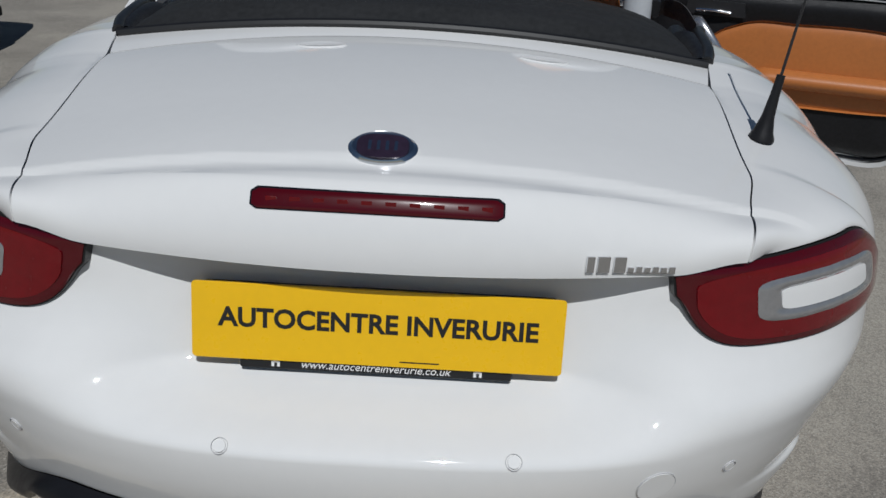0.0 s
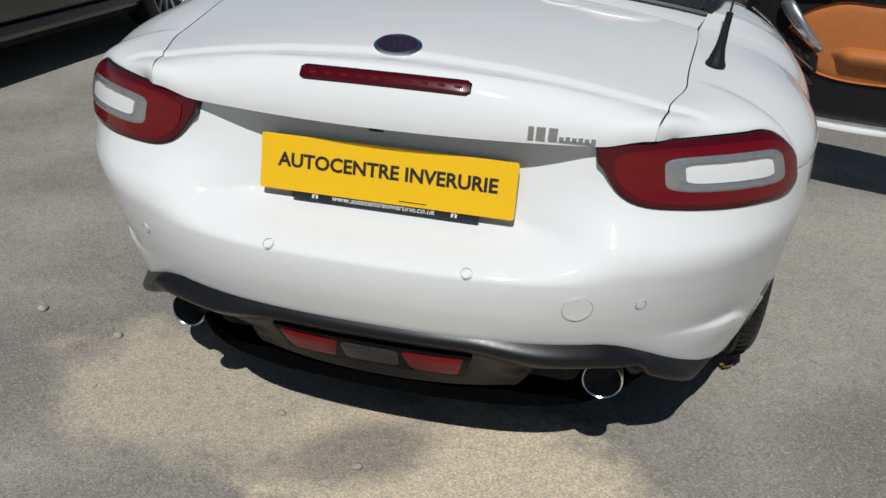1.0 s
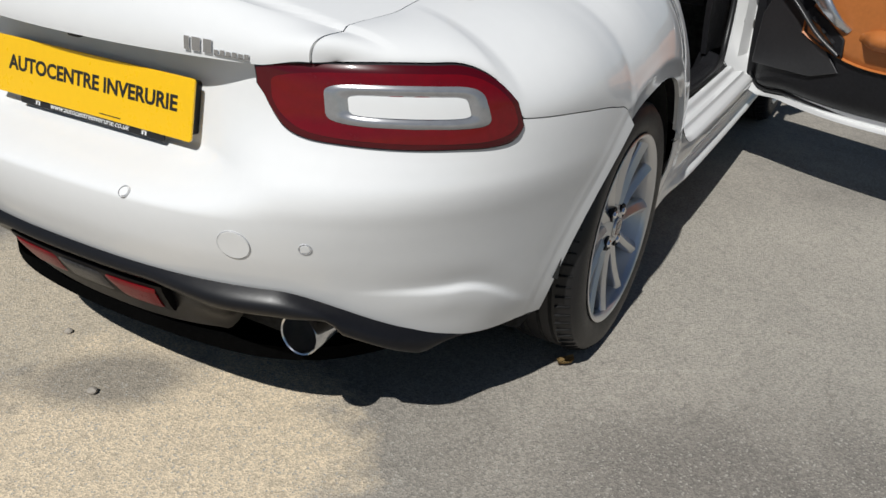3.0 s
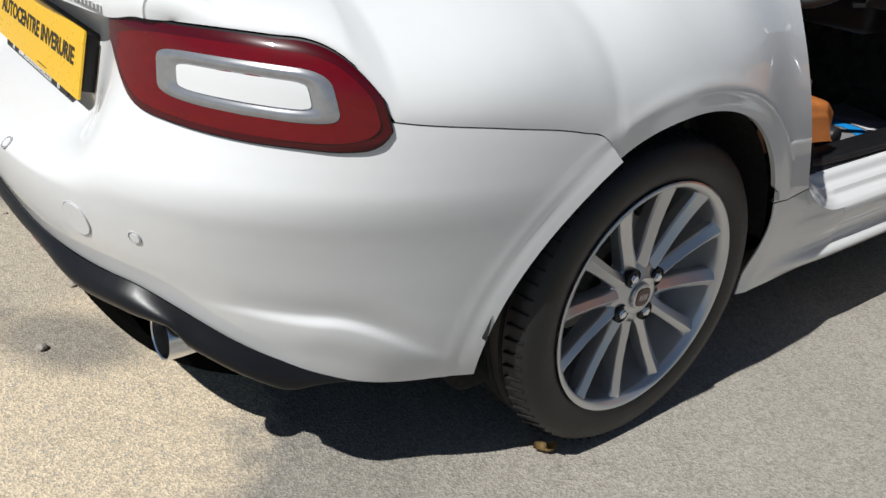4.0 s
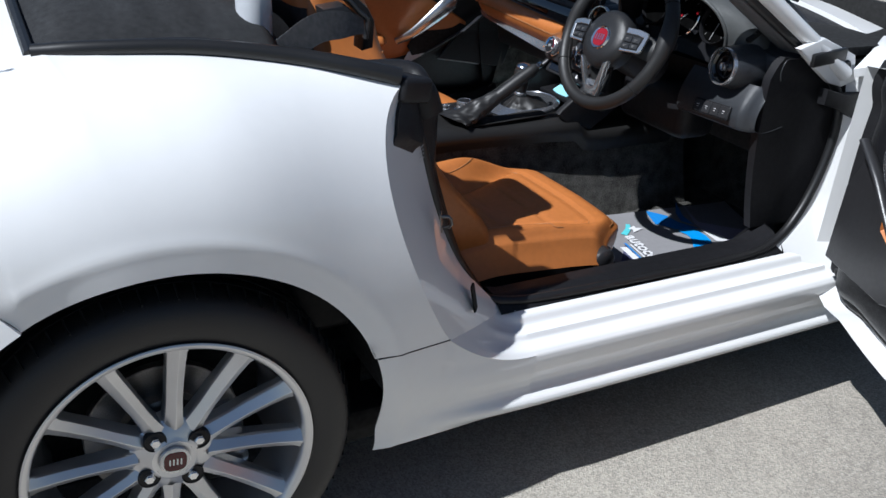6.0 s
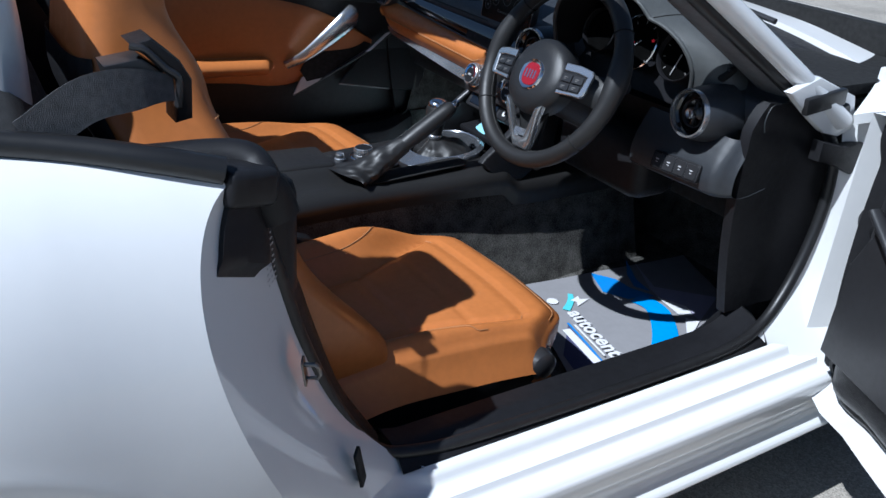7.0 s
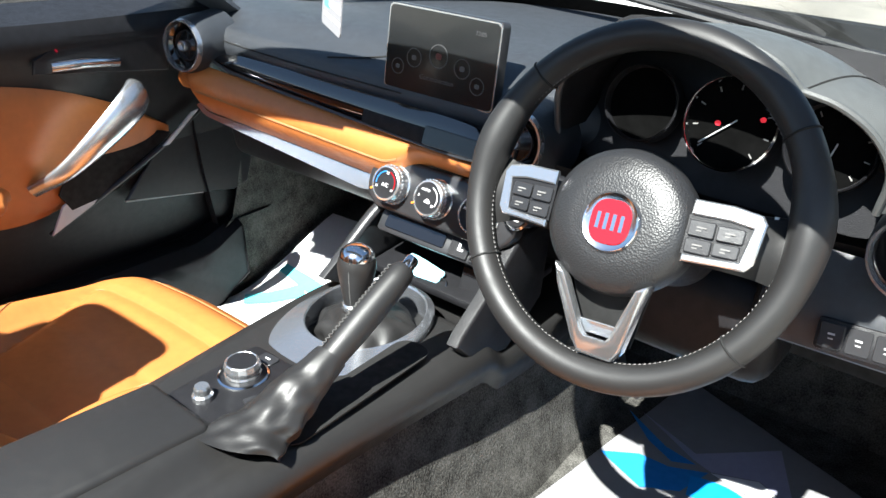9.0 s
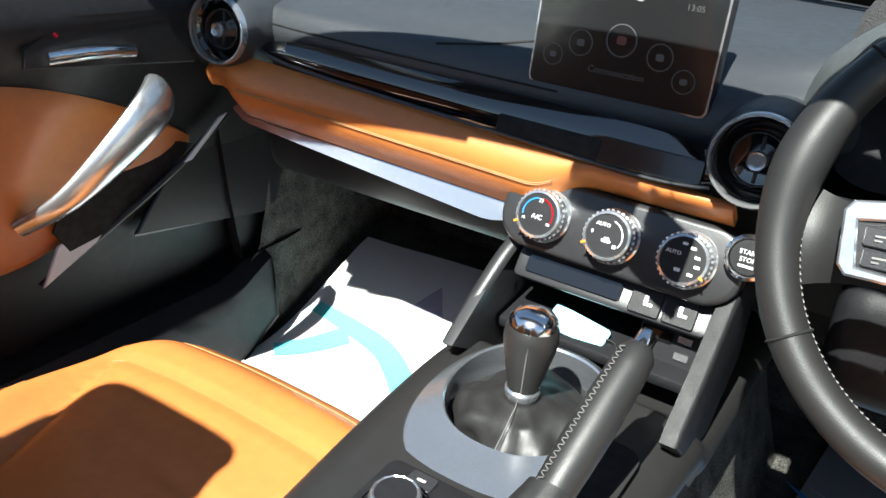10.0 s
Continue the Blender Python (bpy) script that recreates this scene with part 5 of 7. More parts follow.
    for rx, ry, dy, h in ((0.094, 0.122, -0.020, -0.004), (0.094, 0.122, -0.020, 0.003), (0.092, 0.119, -0.020, 0.006), (0.081, 0.087, 0.004, 0.0095), (0.0790, 0.0845, 0.006, 0.0105), (0.0772, 0.0825, 0.006, 0.0085), (0.0765, 0.0815, 0.006, -0.026)):
        rows.append([ring.verts.new((rx * math.copysign(abs(math.cos(a)) ** 0.85, math.cos(a)), ry * math.sin(a) + dy, h)) for a in (2 * math.pi * k / N for k in range(N))])
    for a, b in zip(rows, rows[1:]):
        for k in range(N):
            ring.faces.new((a[k], a[(k + 1) % N], b[(k + 1) % N], b[k]))
    part("shifter_surround", moved(ring, m), PLATE, con, "satin grey metal gear lever surround")
    part("surround_floor", moved(slab(ellipse(0.078, 0.083, 40), 0.002), m @ pose(0, 0.006, -0.026)), DARK, con)
    m = m @ pose(0.008, -0.022, 0)
    prof = [(0.068, -0.025), (0.065, -0.008), (0.052, 0.006), (0.036, 0.017), (0.024, 0.027), (0.0165, 0.032), (0.014, 0.040)]
    curve = spline([(r, h, 0) for r, h in prof])
    fine_prof = [(curve(k / 20).x, curve(k / 20).y) for k in range(21)]
    gait = lathe(fine_prof, 72)
    for v in gait.verts:
        a, r = math.atan2(v.co.y, v.co.x) + 0.5, math.hypot(v.co.x, v.co.y)
        w = min(1, max(0, (r - 0.015) / 0.03))
        sq = (abs(math.cos(a)) ** 4 + abs(math.sin(a)) ** 4) ** -0.25
        f = 1 + w * (0.85 * (sq - 1) - 0.04 + 0.16 * noise.noise(Vector((2.5 * math.cos(a), 2.5 * math.sin(a), 45 * v.co.z))))
        v.co.x = v.co.x * f - 0.006 * w
        v.co.y = v.co.y * f + 0.022 * w
        v.co.z += 0.006 * w * noise.noise(Vector((60 * v.co.x, 60 * v.co.y, 2)))
    gaiter = part("gear_gaiter", moved(gait, m), BLACK_HIDE, con, "creased black leather gear gaiter")
    seam_line = [m @ Vector((0.004, -r * 1.03 - 0.001, h + 0.0012)) for r, h in fine_prof[3:]]
    part("gaiter_seam", tube(seam_line, 0.0004, 5), STITCH_GREY, gaiter)
    base = m @ Vector((0, 0, 0.033))
    km = frame_at(base, (1, 0, 0), (0.03, 0.02, 1))
    part("gaiter_collar", moved(lathe([(0.0155, 0), (0.0170, 0.003), (0.0170, 0.008), (0.0150, 0.010)], 28), km), SILVER, gaiter)
    knob = part("gear_knob", moved(lathe([(0.0140, 0.008), (0.0170, 0.020), (0.0205, 0.036), (0.0240, 0.052), (0.0255, 0.062), (0.0250, 0.072), (0.0225, 0.078)], 32), km), BLACK_HIDE, con, "leather gear knob with a chrome cap")
    part("knob_cap", moved(lathe([(0.0228, 0.077), (0.0220, 0.083), (0.0170, 0.089), (0.009, 0.092), (0, 0.0925)], 32), km), CHROME, knob)
    part("knob_seam", moved(tube([(0.0143, 0, 0.010), (0.0208, 0, 0.036), (0.0257, 0, 0.062), (0.0228, 0, 0.078)], 0.0006, 6), km @ pose(0, 0, 0, 0, 0, -70)), STITCH_GREY, knob)
    # handbrake
    a, b = Vector((0.070, 0.950, 0.580)), Vector((0.091, 1.130, 0.708))
    ax = (b - a).normalized()
    hb = part("handbrake", tube([a.lerp(b, k) for k in (0.30, 0.4, 0.5, 0.6, 0.7, 0.8, 0.9, 0.97, 1.0)], lambda s: 0.0148 + 0.0030 * math.sin(math.pi * min(1, s * 1.1)) - 0.004 * smooth01((s - 0.9) / 0.1), 20), BLACK_HIDE, con, "leather-wrapped handbrake lever")
    part("release_button", moved(lathe([(0.0085, 0), (0.0085, 0.012), (0.0065, 0.015), (0, 0.0155)], 20), frame_at(b, (1, 0, 0), ax)), CHROME, hb)
    bm = bmesh.new()
    up = Vector((1, 0, 0)).cross(ax).normalized()
    for k in range(48):
        p = a.lerp(b, lerp(0.34, 0.95, k / 47)) + (up * 0.9 - Vector((1, 0, 0)) * 0.44) * 0.0185
        v = bmesh.ops.create_cube(bm, size=1)["verts"]
        bmesh.ops.transform(bm, matrix=frame_at(p, ax, up) @ pose(0, 0, 0, 0, 0, 28 if k % 2 else -28) @ Matrix.Diagonal((0.0009, 0.0042, 0.0010, 1)), verts=v)
    tagged(part("lever_stitching", bm, STITCH_PALE, hb), kind="stuff")

    def boot(u, v):
        ang = 2 * math.pi * u
        c0 = spline([(0.056, 0.915, 0.566), (0.064, 0.950, 0.580), (0.070, 0.988, 0.606), (0.077, 1.022, 0.631)])(v)
        fold = noise.noise(Vector((2.2 * math.cos(ang), 2.2 * math.sin(ang), 7 * v))) + 0.5 * noise.noise(Vector((2.4 * math.cos(ang) + 3, 2.4 * math.sin(ang), 8 * v)))
        rx = lerp(0.050, 0.019, v**0.7) * (1 + 0.17 * fold * (1 - v) ** 0.7)
        rz = lerp(0.024, 0.019, v) * (1 + 0.26 * fold * (1 - v) ** 0.5)
        n = ax * 0.0 + up
        return c0 + Vector((1, 0, 0)) * rx * math.cos(ang) + n * rz * math.sin(ang) + Vector((0, -0.035, 0)) * (1 - v) * max(0, -math.cos(ang + 1.2))
    sheet("handbrake_boot", boot, 56, 36, BLACK_HIDE, hb, "wrinkled leather handbrake boot", flip=True)
    part("lever_slot", moved(slab(round_rect(0.050, 0.24, 0.02), 0.002), pose(0.075, 1.06, 0.566, 3)), DARK, con)
    # slim strut on the passenger's side, broad fin on the driver's side
    strut = spline([(-0.138, 1.215, 0.578), (-0.134, 1.272, 0.624), (-0.126, 1.318, 0.664), (-0.112, 1.350, 0.684)])
    part("console_strut", tube([strut(k / 20) for k in range(21)], lambda q: 0.0046 + 0.0016 * math.sin(math.pi * q), 12, squash=1.5, up=(1, 0, 0)), SATIN, con, "slim curved strut beside the centre stack")
    bm = slab([(0.004, 0.000), (0.014, 0.012), (0.060, 0.048), (0.135, 0.115), (0.21, 0.118), (0.20, 0.0), (0.12, -0.055), (0.04, -0.036)], 0.018, 0.005, 3)
    part("stack_cheek", moved(bm, frame_at((0.104, 1.195, 0.578), (0, 1, 0), (1, 0, 0))), PLASTIC, con, "broad black fin beside the centre stack")
    bm = slab([(0, 0), (0.13, 0.085), (0.19, 0.02), (0.17, -0.10), (0.10, -0.06)], 0.012, 0.003)
    part("stack_cheek", moved(bm, frame_at((-0.138, 1.205, 0.585), (0, 1, 0), (1, 0, 0))), SATIN, con)
    # oddments tray with switches under the dials
    box("stack_shelf", (0.225, 0.16, 0.014), pose(-0.010, 1.375, 0.585, 6), PLASTIC, con, bevel=0.004)
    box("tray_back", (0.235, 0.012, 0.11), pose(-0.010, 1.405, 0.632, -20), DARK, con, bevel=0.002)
    m = frame_at((-0.006, 1.318, 0.647), (1, 0, 0), (0, -0.82, 0.57))
    strip = part("switch_strip", moved(slab(round_rect(0.215, 0.034, 0.006), 0.010, 0.002), m), SATIN, con, "switch strip under the climate dials")
    part("blank_tray", moved(slab(round_rect(0.110, 0.020, 0.004), 0.002, 0.001, 1), m @ pose(-0.040, 0, 0.010)), PIANO, strip)
    for x in (0.042, 0.078):
        b = part("seat_heater_switch", moved(slab(round_rect(0.033, 0.029, 0.003), 0.004, 0.001, 1), m @ pose(x, 0, 0.010)), PLASTIC, strip)
        bars([(0, 0.002, 0.004, 0.008), (0.003, -0.003, 0.009, 0.003)], m @ pose(x, 0, 0.0142), WHITE_INK, b, "printed_mark", 0.0003)
    m = frame_at((0.072, 1.332, 0.604), (1, 0, 0), (0, -0.95, 0.3))
    usb = part("socket_panel", moved(slab(round_rect(0.085, 0.050, 0.004), 0.006, 0.001, 1), m), PLASTIC, con, "socket panel")
    for x, y in ((0.006, 0.008), (0.006, -0.010)):
        part("usb_socket", moved(slab(round_rect(0.015, 0.007, 0.001), 0.002), m @ pose(x, y, 0.006)), SILVER, usb)
    part("card_slot", moved(slab(round_rect(0.034, 0.012, 0.002), 0.003, 0.001, 1), m @ pose(-0.024, 0.006, 0.006)), PIANO, usb)


build_console()


# ---- dashboard ----
def vent(at, r, nrm, parent):
    m = frame_at(at, (1, 0, 0), nrm)
    ring = part("air_vent", moved(lathe([(r, -0.030), (r * 1.0, 0.006), (r * 0.97, 0.010), (r * 0.91, 0.010), (r * 0.885, 0.004), (r * 0.87, -0.012)], 48), m), RING, parent, "round air vent with a chrome ring")
    part("vent_housing", moved(lathe([(r * 1.30, -0.075), (r * 1.16, -0.030), (r * 1.06, -0.004), (r * 1.0, 0.001)], 40), m), DASH, ring)
    part("vent_bowl", moved(lathe([(r * 0.86, 0.000), (r * 0.72, -0.008), (r * 0.70, -0.010), (r * 0.60, -0.004), (r * 0.55, -0.008), (0, -0.012)], 40), m), PIANO, ring)
    part("vent_louvre", moved(lathe([(r * 0.58, -0.010), (r * 0.57, -0.002), (r * 0.545, -0.002), (r * 0.535, -0.010)], 40, True), m), SATIN, ring)
    part("vent_vane", moved(rbox((0.003, r * 1.04, 0.012), 0.001, 1), m @ pose(0, 0, -0.012)), SATIN, ring)
    part("vent_knob", moved(lathe([(r * 0.22, -0.012), (r * 0.22, 0.006), (r * 0.19, 0.008), (r * 0.15, 0.0075), (r * 0.14, 0.004), (0, 0.004)], 28), m), SILVER, ring)
    return ring


def build_dash():
    # upper pad: profile swept from door to door
    def pad(u, v):
        x = lerp(-0.665, 0.665, u)
        bulge = math.exp(-(((x - 0.345) / 0.21) ** 4))
        front = 1.345 + 0.095 * bulge + 0.05 * (x / 0.665) ** 4
        mid = Vector((x, front + 0.030, 0.868 + 0.028 * bulge - 0.012 * (x / 0.66) ** 2))
        prof = [Vector((x, front, 0.806)), Vector((x, front - 0.006, 0.828)), Vector((x, front + 0.004, 0.852 + 0.01 * bulge)), mid,
                Vector((x, front + 0.10 - 0.05 * bulge, 0.895 + 0.030 * bulge - 0.020 * (x / 0.66) ** 2)), Vector((x, 1.60, 0.905 + 0.018 * bulge - 0.045 * (x / 0.66) ** 2)), Vector((x, 1.73 - 0.19 * (x / 0.66) ** 2, 0.915 - 0.058 * (x / 0.66) ** 2))]
        return spline(prof)(v)
    dash = sheet("dashboard", pad, 72, 36, DASH, car, "soft black dashboard", flip=True)

    # moulded crease across the pad beside the screen
    crease = spline([pad(0.30, 0.36), pad(0.345, 0.46), pad(0.385, 0.535), pad(0.425, 0.58)])
    part("pad_crease", tube([Vector(crease(k / 24)) + Vector((0, -0.0005, 0.0005)) for k in range(25)], 0.0014, 6), DARK, dash)
    seam = [Vector(pad(lerp(0.06, 0.42, k / 40), 0.215)) + Vector((0, -0.0006, 0.0003)) for k in range(41)]
    part("pad_crease", tube(seam, 0.0012, 6), DARK, dash)

    # lower body of the dash
    def lower(u, v):
        x = lerp(-0.655, 0.655, u)
        y = lerp(1.335, 1.44, v) + 0.05 * (x / 0.665) ** 4 + 0.02 * math.sin(math.pi * v)
        return (x, y, lerp(0.800, 0.615, v))
    sheet("dash_lower", lower, 40, 14, PLASTIC, dash, "black lower dashboard", flip=True)

    # piano-black band
    def band(u, v):
        x = lerp(-0.520, 0.078, u)
        t = 1 - abs(2 * u - 1) ** 10
        hgt = 0.016 + 0.010 * u
        return (x, 1.337 - 0.022 * u + 0.010 * v - 0.006 * math.sin(math.pi * v), 0.807 - 0.008 * u + (2 * v - 1) * hgt * (0.35 + 0.65 * t))
    bnd = sheet("gloss_band", band, 50, 10, PIANO, dash, "glossy black trim band", flange=0.012)

    def lip(u, v):
        x = lerp(-0.515, 0.074, u)
        a = 2 * math.pi * v
        return (x, 1.330 - 0.023 * u + 0.0026 * math.cos(a), 0.796 - 0.018 * u + 0.0022 * math.sin(a) + 0.010 * abs(2 * u - 1) ** 8)
    sheet("band_lip", lip, 40, 8, SATIN, bnd)
    box("storage_slot", (0.155, 0.014, 0.024), pose(-0.085, 1.3215, 0.792, -18, 0, -2.2), DARK, bnd, bevel=0.004)
    part("display_slot", moved(slab(round_rect(0.105, 0.026, 0.004), 0.002, 0.001, 1), frame_at((0.012, 1.3125, 0.7965), (1, -0.03, 0), (0, -1, 0.34))), SCREEN, bnd)

    # tan leather strip that swells over the climate dials
    def strip(u, v):
        x = lerp(-0.605, 0.098, u)
        dip = smooth01((u - 0.70) / 0.10)
        top = Vector((x, lerp(1.334, 1.318, u), lerp(0.795, 0.776, u) - 0.02 * smooth01((0.06 - u) / 0.06)))
        low_z = lerp(0.718, 0.702, min(u / 0.7, 1)) + 0.044 * dip - 0.0 * u
        tip = smooth01((0.10 - u) / 0.10)
        low = Vector((x, lerp(1.330, 1.335, u), lerp(low_z, top.z - 0.03, tip)))
        c = top.lerp(low, 0.5)
        c.y -= lerp(0.055, 0.040, u) * (1 - 0.6 * tip) * (1 - 0.35 * dip)
        c.z += 0.012
        return (1 - v) ** 2 * top + 2 * (1 - v) * v * c + v * v * low
    st = sheet("leather_strip", strip, 70, 16, TAN, dash, "tan leather strip across the dashboard", flip=True, flange=0.01)
    for off in (-0.012, 0.012):
        s_pts = [Vector(strip(lerp(0.10, 0.74, k / 50), 0.56 + off)) + Vector((0, -0.0012, 0)) for k in range(51)]
        part("strip_stitching", tube(s_pts, 0.0008, 5), STITCH, st)

    def under(u, v):
        x = lerp(-0.56, -0.115, u)
        p = Vector(strip(lerp(0.065, 0.697, u), 1.0))
        return p + Vector((0, 0.002 - 0.010 * v, -0.002 - (0.004 + 0.022 * u) * v * min(1, 6 * (1 - u) + 0.3)))
    sheet("strip_underside", under, 30, 4, SILVER, st, "pale grey lower edge of the strip", flip=True)

    # glovebox area behind
    box("glovebox", (0.46, 0.14, 0.11), pose(-0.36, 1.475, 0.672, 12), SATIN, dash, "black glovebox", bevel=0.02)
    def knee(u, v):
        """Curved lower panel under the outer vent, with a rolled lower edge."""
        x = lerp(0.415, 0.662, u)
        end = smooth01((0.10 - u) / 0.10)
        z = lerp(0.790 - 0.03 * end, 0.684 + 0.010 * u + 0.020 * end, min(1.0, v / 0.8))
        y = 1.352 - 0.034 * math.sin(math.pi * min(1.0, v / 0.8) * 0.62) + 0.05 * end**2 + 0.03 * smooth01((u - 0.85) / 0.15) ** 2
        if v > 0.8:
            q = (v - 0.8) / 0.2
            y += 0.09 * q**1.5
            z -= 0.010 * math.sin(math.pi * q)
        return (x, y, z)
    sheet("knee_panel", knee, 36, 30, DASH, dash, "black lower panel under the steering wheel", flip=True)

    # climate dials in their black housing
    hm = frame_at((-0.009, 1.318, 0.708), (1, -0.02, 0), (0, -0.93, 0.36))
    hs = part("climate_housing", moved(slab(round_rect(0.262, 0.078, 0.036, 8), 0.022, 0.006, 3), hm @ pose(0, 0, -0.014)), SATIN, dash, "black housing of three climate dials")
    for k, x in enumerate((-0.078, -0.001, 0.077)):
        m = hm @ pose(x, 0, 0.008) @ Matrix.Diagonal((0.86, 0.86, 0.94, 1))
        dial = part("climate_dial", moved(lathe([(0.0335, 0), (0.0335, 0.004), (0.0310, 0.006), (0.0305, 0.019), (0.0285, 0.0245), (0.0258, 0.0260), (0.0250, 0.0245)], 60), m), RING, hs, "knurled chrome climate dial")
        part("dial_face", moved(lathe([(0, 0.0245), (0.0250, 0.0242), (0.0256, 0.022)], 40), m), PLASTIC, dial)
        bm = bmesh.new()
        for q in range(30):
            v = bmesh.ops.create_cube(bm, size=1)["verts"]
            bmesh.ops.transform(bm, matrix=m @ pose(0, 0, 0, 0, 0, 12 * q) @ pose(0.0308, 0, 0.0125) @ Matrix.Diagonal((0.0018, 0.0030, 0.012, 1)), verts=v)
        tagged(part("knurling", bm, RING, dial), kind="stuff")
        f = m @ pose(0, 0, 0.0247)
        part("dial_marker", moved(rbox((0.006, 0.003, 0.0012), 0.0005, 1), m @ pose(0, 0, 0, 0, 0, -150 if k < 2 else -30) @ pose(0.0285, 0, 0.0262)), ORANGE_MARK, dial)
        if k == 0:
            text("A/C", 0.0085, f @ pose(0, -0.003, 0), WHITE_INK, dial)
            text("22", 0.006, f @ pose(0, 0.017, 0), WHITE_INK, dial)
            text("15", 0.005, f @ pose(-0.017, -0.008, 0), WHITE_INK, dial)
            text("29", 0.005, f @ pose(0.016, -0.009, 0), WHITE_INK, dial)
            for a0, a1, mt in ((100, 190, MAT_BLUE), (-20, 80, BADGE_RED)):
                part("scale_arc", moved(tube([(0.0195 * math.cos(radians(lerp(a0, a1, q / 12))), 0.0195 * math.sin(radians(lerp(a0, a1, q / 12))), 0) for q in range(13)], 0.0011, 5), f), mt, dial)
        elif k == 1:
            text("AUTO", 0.0062, f @ pose(-0.007, 0.012, 0), WHITE_INK, dial)
            text("0", 0.006, f @ pose(-0.018, 0.001, 0), WHITE_INK, dial)
            part("scale_arc", moved(tube([(0.019 * math.cos(radians(lerp(-30, 75, q / 12))), 0.019 * math.sin(radians(lerp(-30, 75, q / 12))), 0) for q in range(13)], 0.0008, 5), f), WHITE_INK, dial)
            bars([(0.001, -0.006, 0.011, 0.003), (0.001, -0.003, 0.006, 0.003), (0.012, -0.010, 0.004, 0.004)], f, WHITE_INK, dial, "printed_mark", 0.0003)
        else:
            text("AUTO", 0.0062, f @ pose(-0.012, 0.006, 0), WHITE_INK, dial)
            bars([(-0.002, 0.018, 0.006, 0.003), (0.008, 0.015, 0.006, 0.003), (0.015, 0.006, 0.006, 0.003), (0.017, -0.004, 0.006, 0.003), (0.012, -0.014, 0.006, 0.003), (-0.003, -0.012, 0.007, 0.004)], f, WHITE_INK, dial, "printed_mark", 0.0003)
    # starter button
    m = frame_at((0.122, 1.312, 0.730), (1, 0, 0), (0, -0.95, 0.32))
    sb = part("starter_button", moved(lathe([(0.022, -0.01), (0.022, 0.006), (0.019, 0.008), (0.0175, 0.006)], 36), m), CHROME, dash, "round engine starter button")
    part("button_face", moved(lathe([(0, 0.0065), (0.0165, 0.006), (0.0176, 0.003)], 32), m), PLASTIC, sb)
    text("START", 0.0062, m @ pose(0, 0.0045, 0.0067), WHITE_INK, sb)
    text("STOP", 0.0062, m @ pose(0, -0.0025, 0.0067), WHITE_INK, sb)
    bars([(0, -0.0085, 0.014, 0.0022)], m @ pose(0, 0, 0.0066), WHITE_INK, sb, "small_print", 0.0003)

    # two boxes added behind the instruments to stop sun leaking onto the mat
    box("dash_light_stop", (0.50, 0.16, 0.19), pose(0.37, 1.515, 0.70), DARK, dash, "unseen dark box that stops sun under the dashboard", bevel=0.01)
    box("column_light_stop", (0.26, 0.12, 0.13), pose(0.33, 1.388, 0.662), PLASTIC, dash, "added black box that stops sun under the steering column", bevel=0.03, seg=3)

    # moulded ends that close the dashboard towards the doors
    def dash_end(u, v):
        y = lerp(1.362, 1.60, u)
        zt = lerp(0.862, 0.838, u) - 0.05 * smooth01((0.15 - u) / 0.15) ** 2
        z = lerp(zt, 0.44, v)
        return (0.664 - 0.004 * math.sin(math.pi * v) + 0.016 * smooth01((u - 0.5) / 0.5), y + 0.05 * v * v * (1 - u), z)
    for mirrored in (False, True):
        sheet("dash_end", dash_end, 16, 16, PLASTIC, dash, "black end panel of the dashboard", mirror=mirrored, flip=True, flange=0.02)

    # vents
    vent((-0.566, 1.312, 0.826), 0.044, (0.12, -1, 0.08), dash)
    vent((0.569, 1.312, 0.820), 0.043, (-0.05, -1, 0.10), dash)
    vent((0.110, 1.306, 0.824), 0.043, (0.06, -1, 0.16), dash)
    box("demister_vent", (0.075, 0.012, 0.036), pose(0.540, 1.392, 0.884, -50, 0, -14), DARK, dash, bevel=0.008)
    for k in range(4):
        box("demister_slat", (0.070, 0.004, 0.004), pose(0.540, 1.384 + 0.004 * k, 0.876 + 0.008 * k, -50, 0, -14), SATIN, dash, bevel=0.001, seg=1)

    # screen
    m = frame_at((-0.047, 1.349, 0.8965), (1, -0.02, 0), (0, -1, 0.10))
    sc = part("touch_screen", moved(slab(round_rect(0.192, 0.118, 0.008), 0.016, 0.003), m @ pose(0, 0, -0.016)), SATIN, dash, "upright infotainment screen")
    part("screen_rim", moved(slab(round_rect(0.190, 0.116, 0.008), 0.001, 0), m), SILVER, sc)
    part("screen_face", moved(slab(round_rect(0.186, 0.112, 0.007), 0.002, 0.0004, 1), m), SCREEN, sc, "dark glossy display with a menu of round icons")
    f = m @ pose(0, 0, 0.0022)
    for x, y, r, mt in ((-0.001, -0.0005, 0.0160, ICON_RED), (-0.043, -0.0095, 0.0130, ICON), (0.040, -0.0095, 0.0132, ICON), (-0.071, -0.0255, 0.0110, ICON), (0.067, -0.0275, 0.0115, ICON)):
        icon = part("menu_icon", moved(lathe([(r * 0.92, 0), (r * 0.92, 0.0004), (r, 0.0004), (r, 0)], 36), f @ pose(x, y, 0)), ICON, sc)
        part("icon_glyph", moved(slab(round_rect(r * 0.62, r * 0.52, r * 0.15, 2), 0.0004), f @ pose(x, y, 0)), mt, icon)
    text("Communication", 0.0092, f @ pose(-0.001, -0.0325, 0), ICON, sc)
    text("13:05", 0.0080, f @ pose(0.064, 0.0395, 0), ICON, sc)

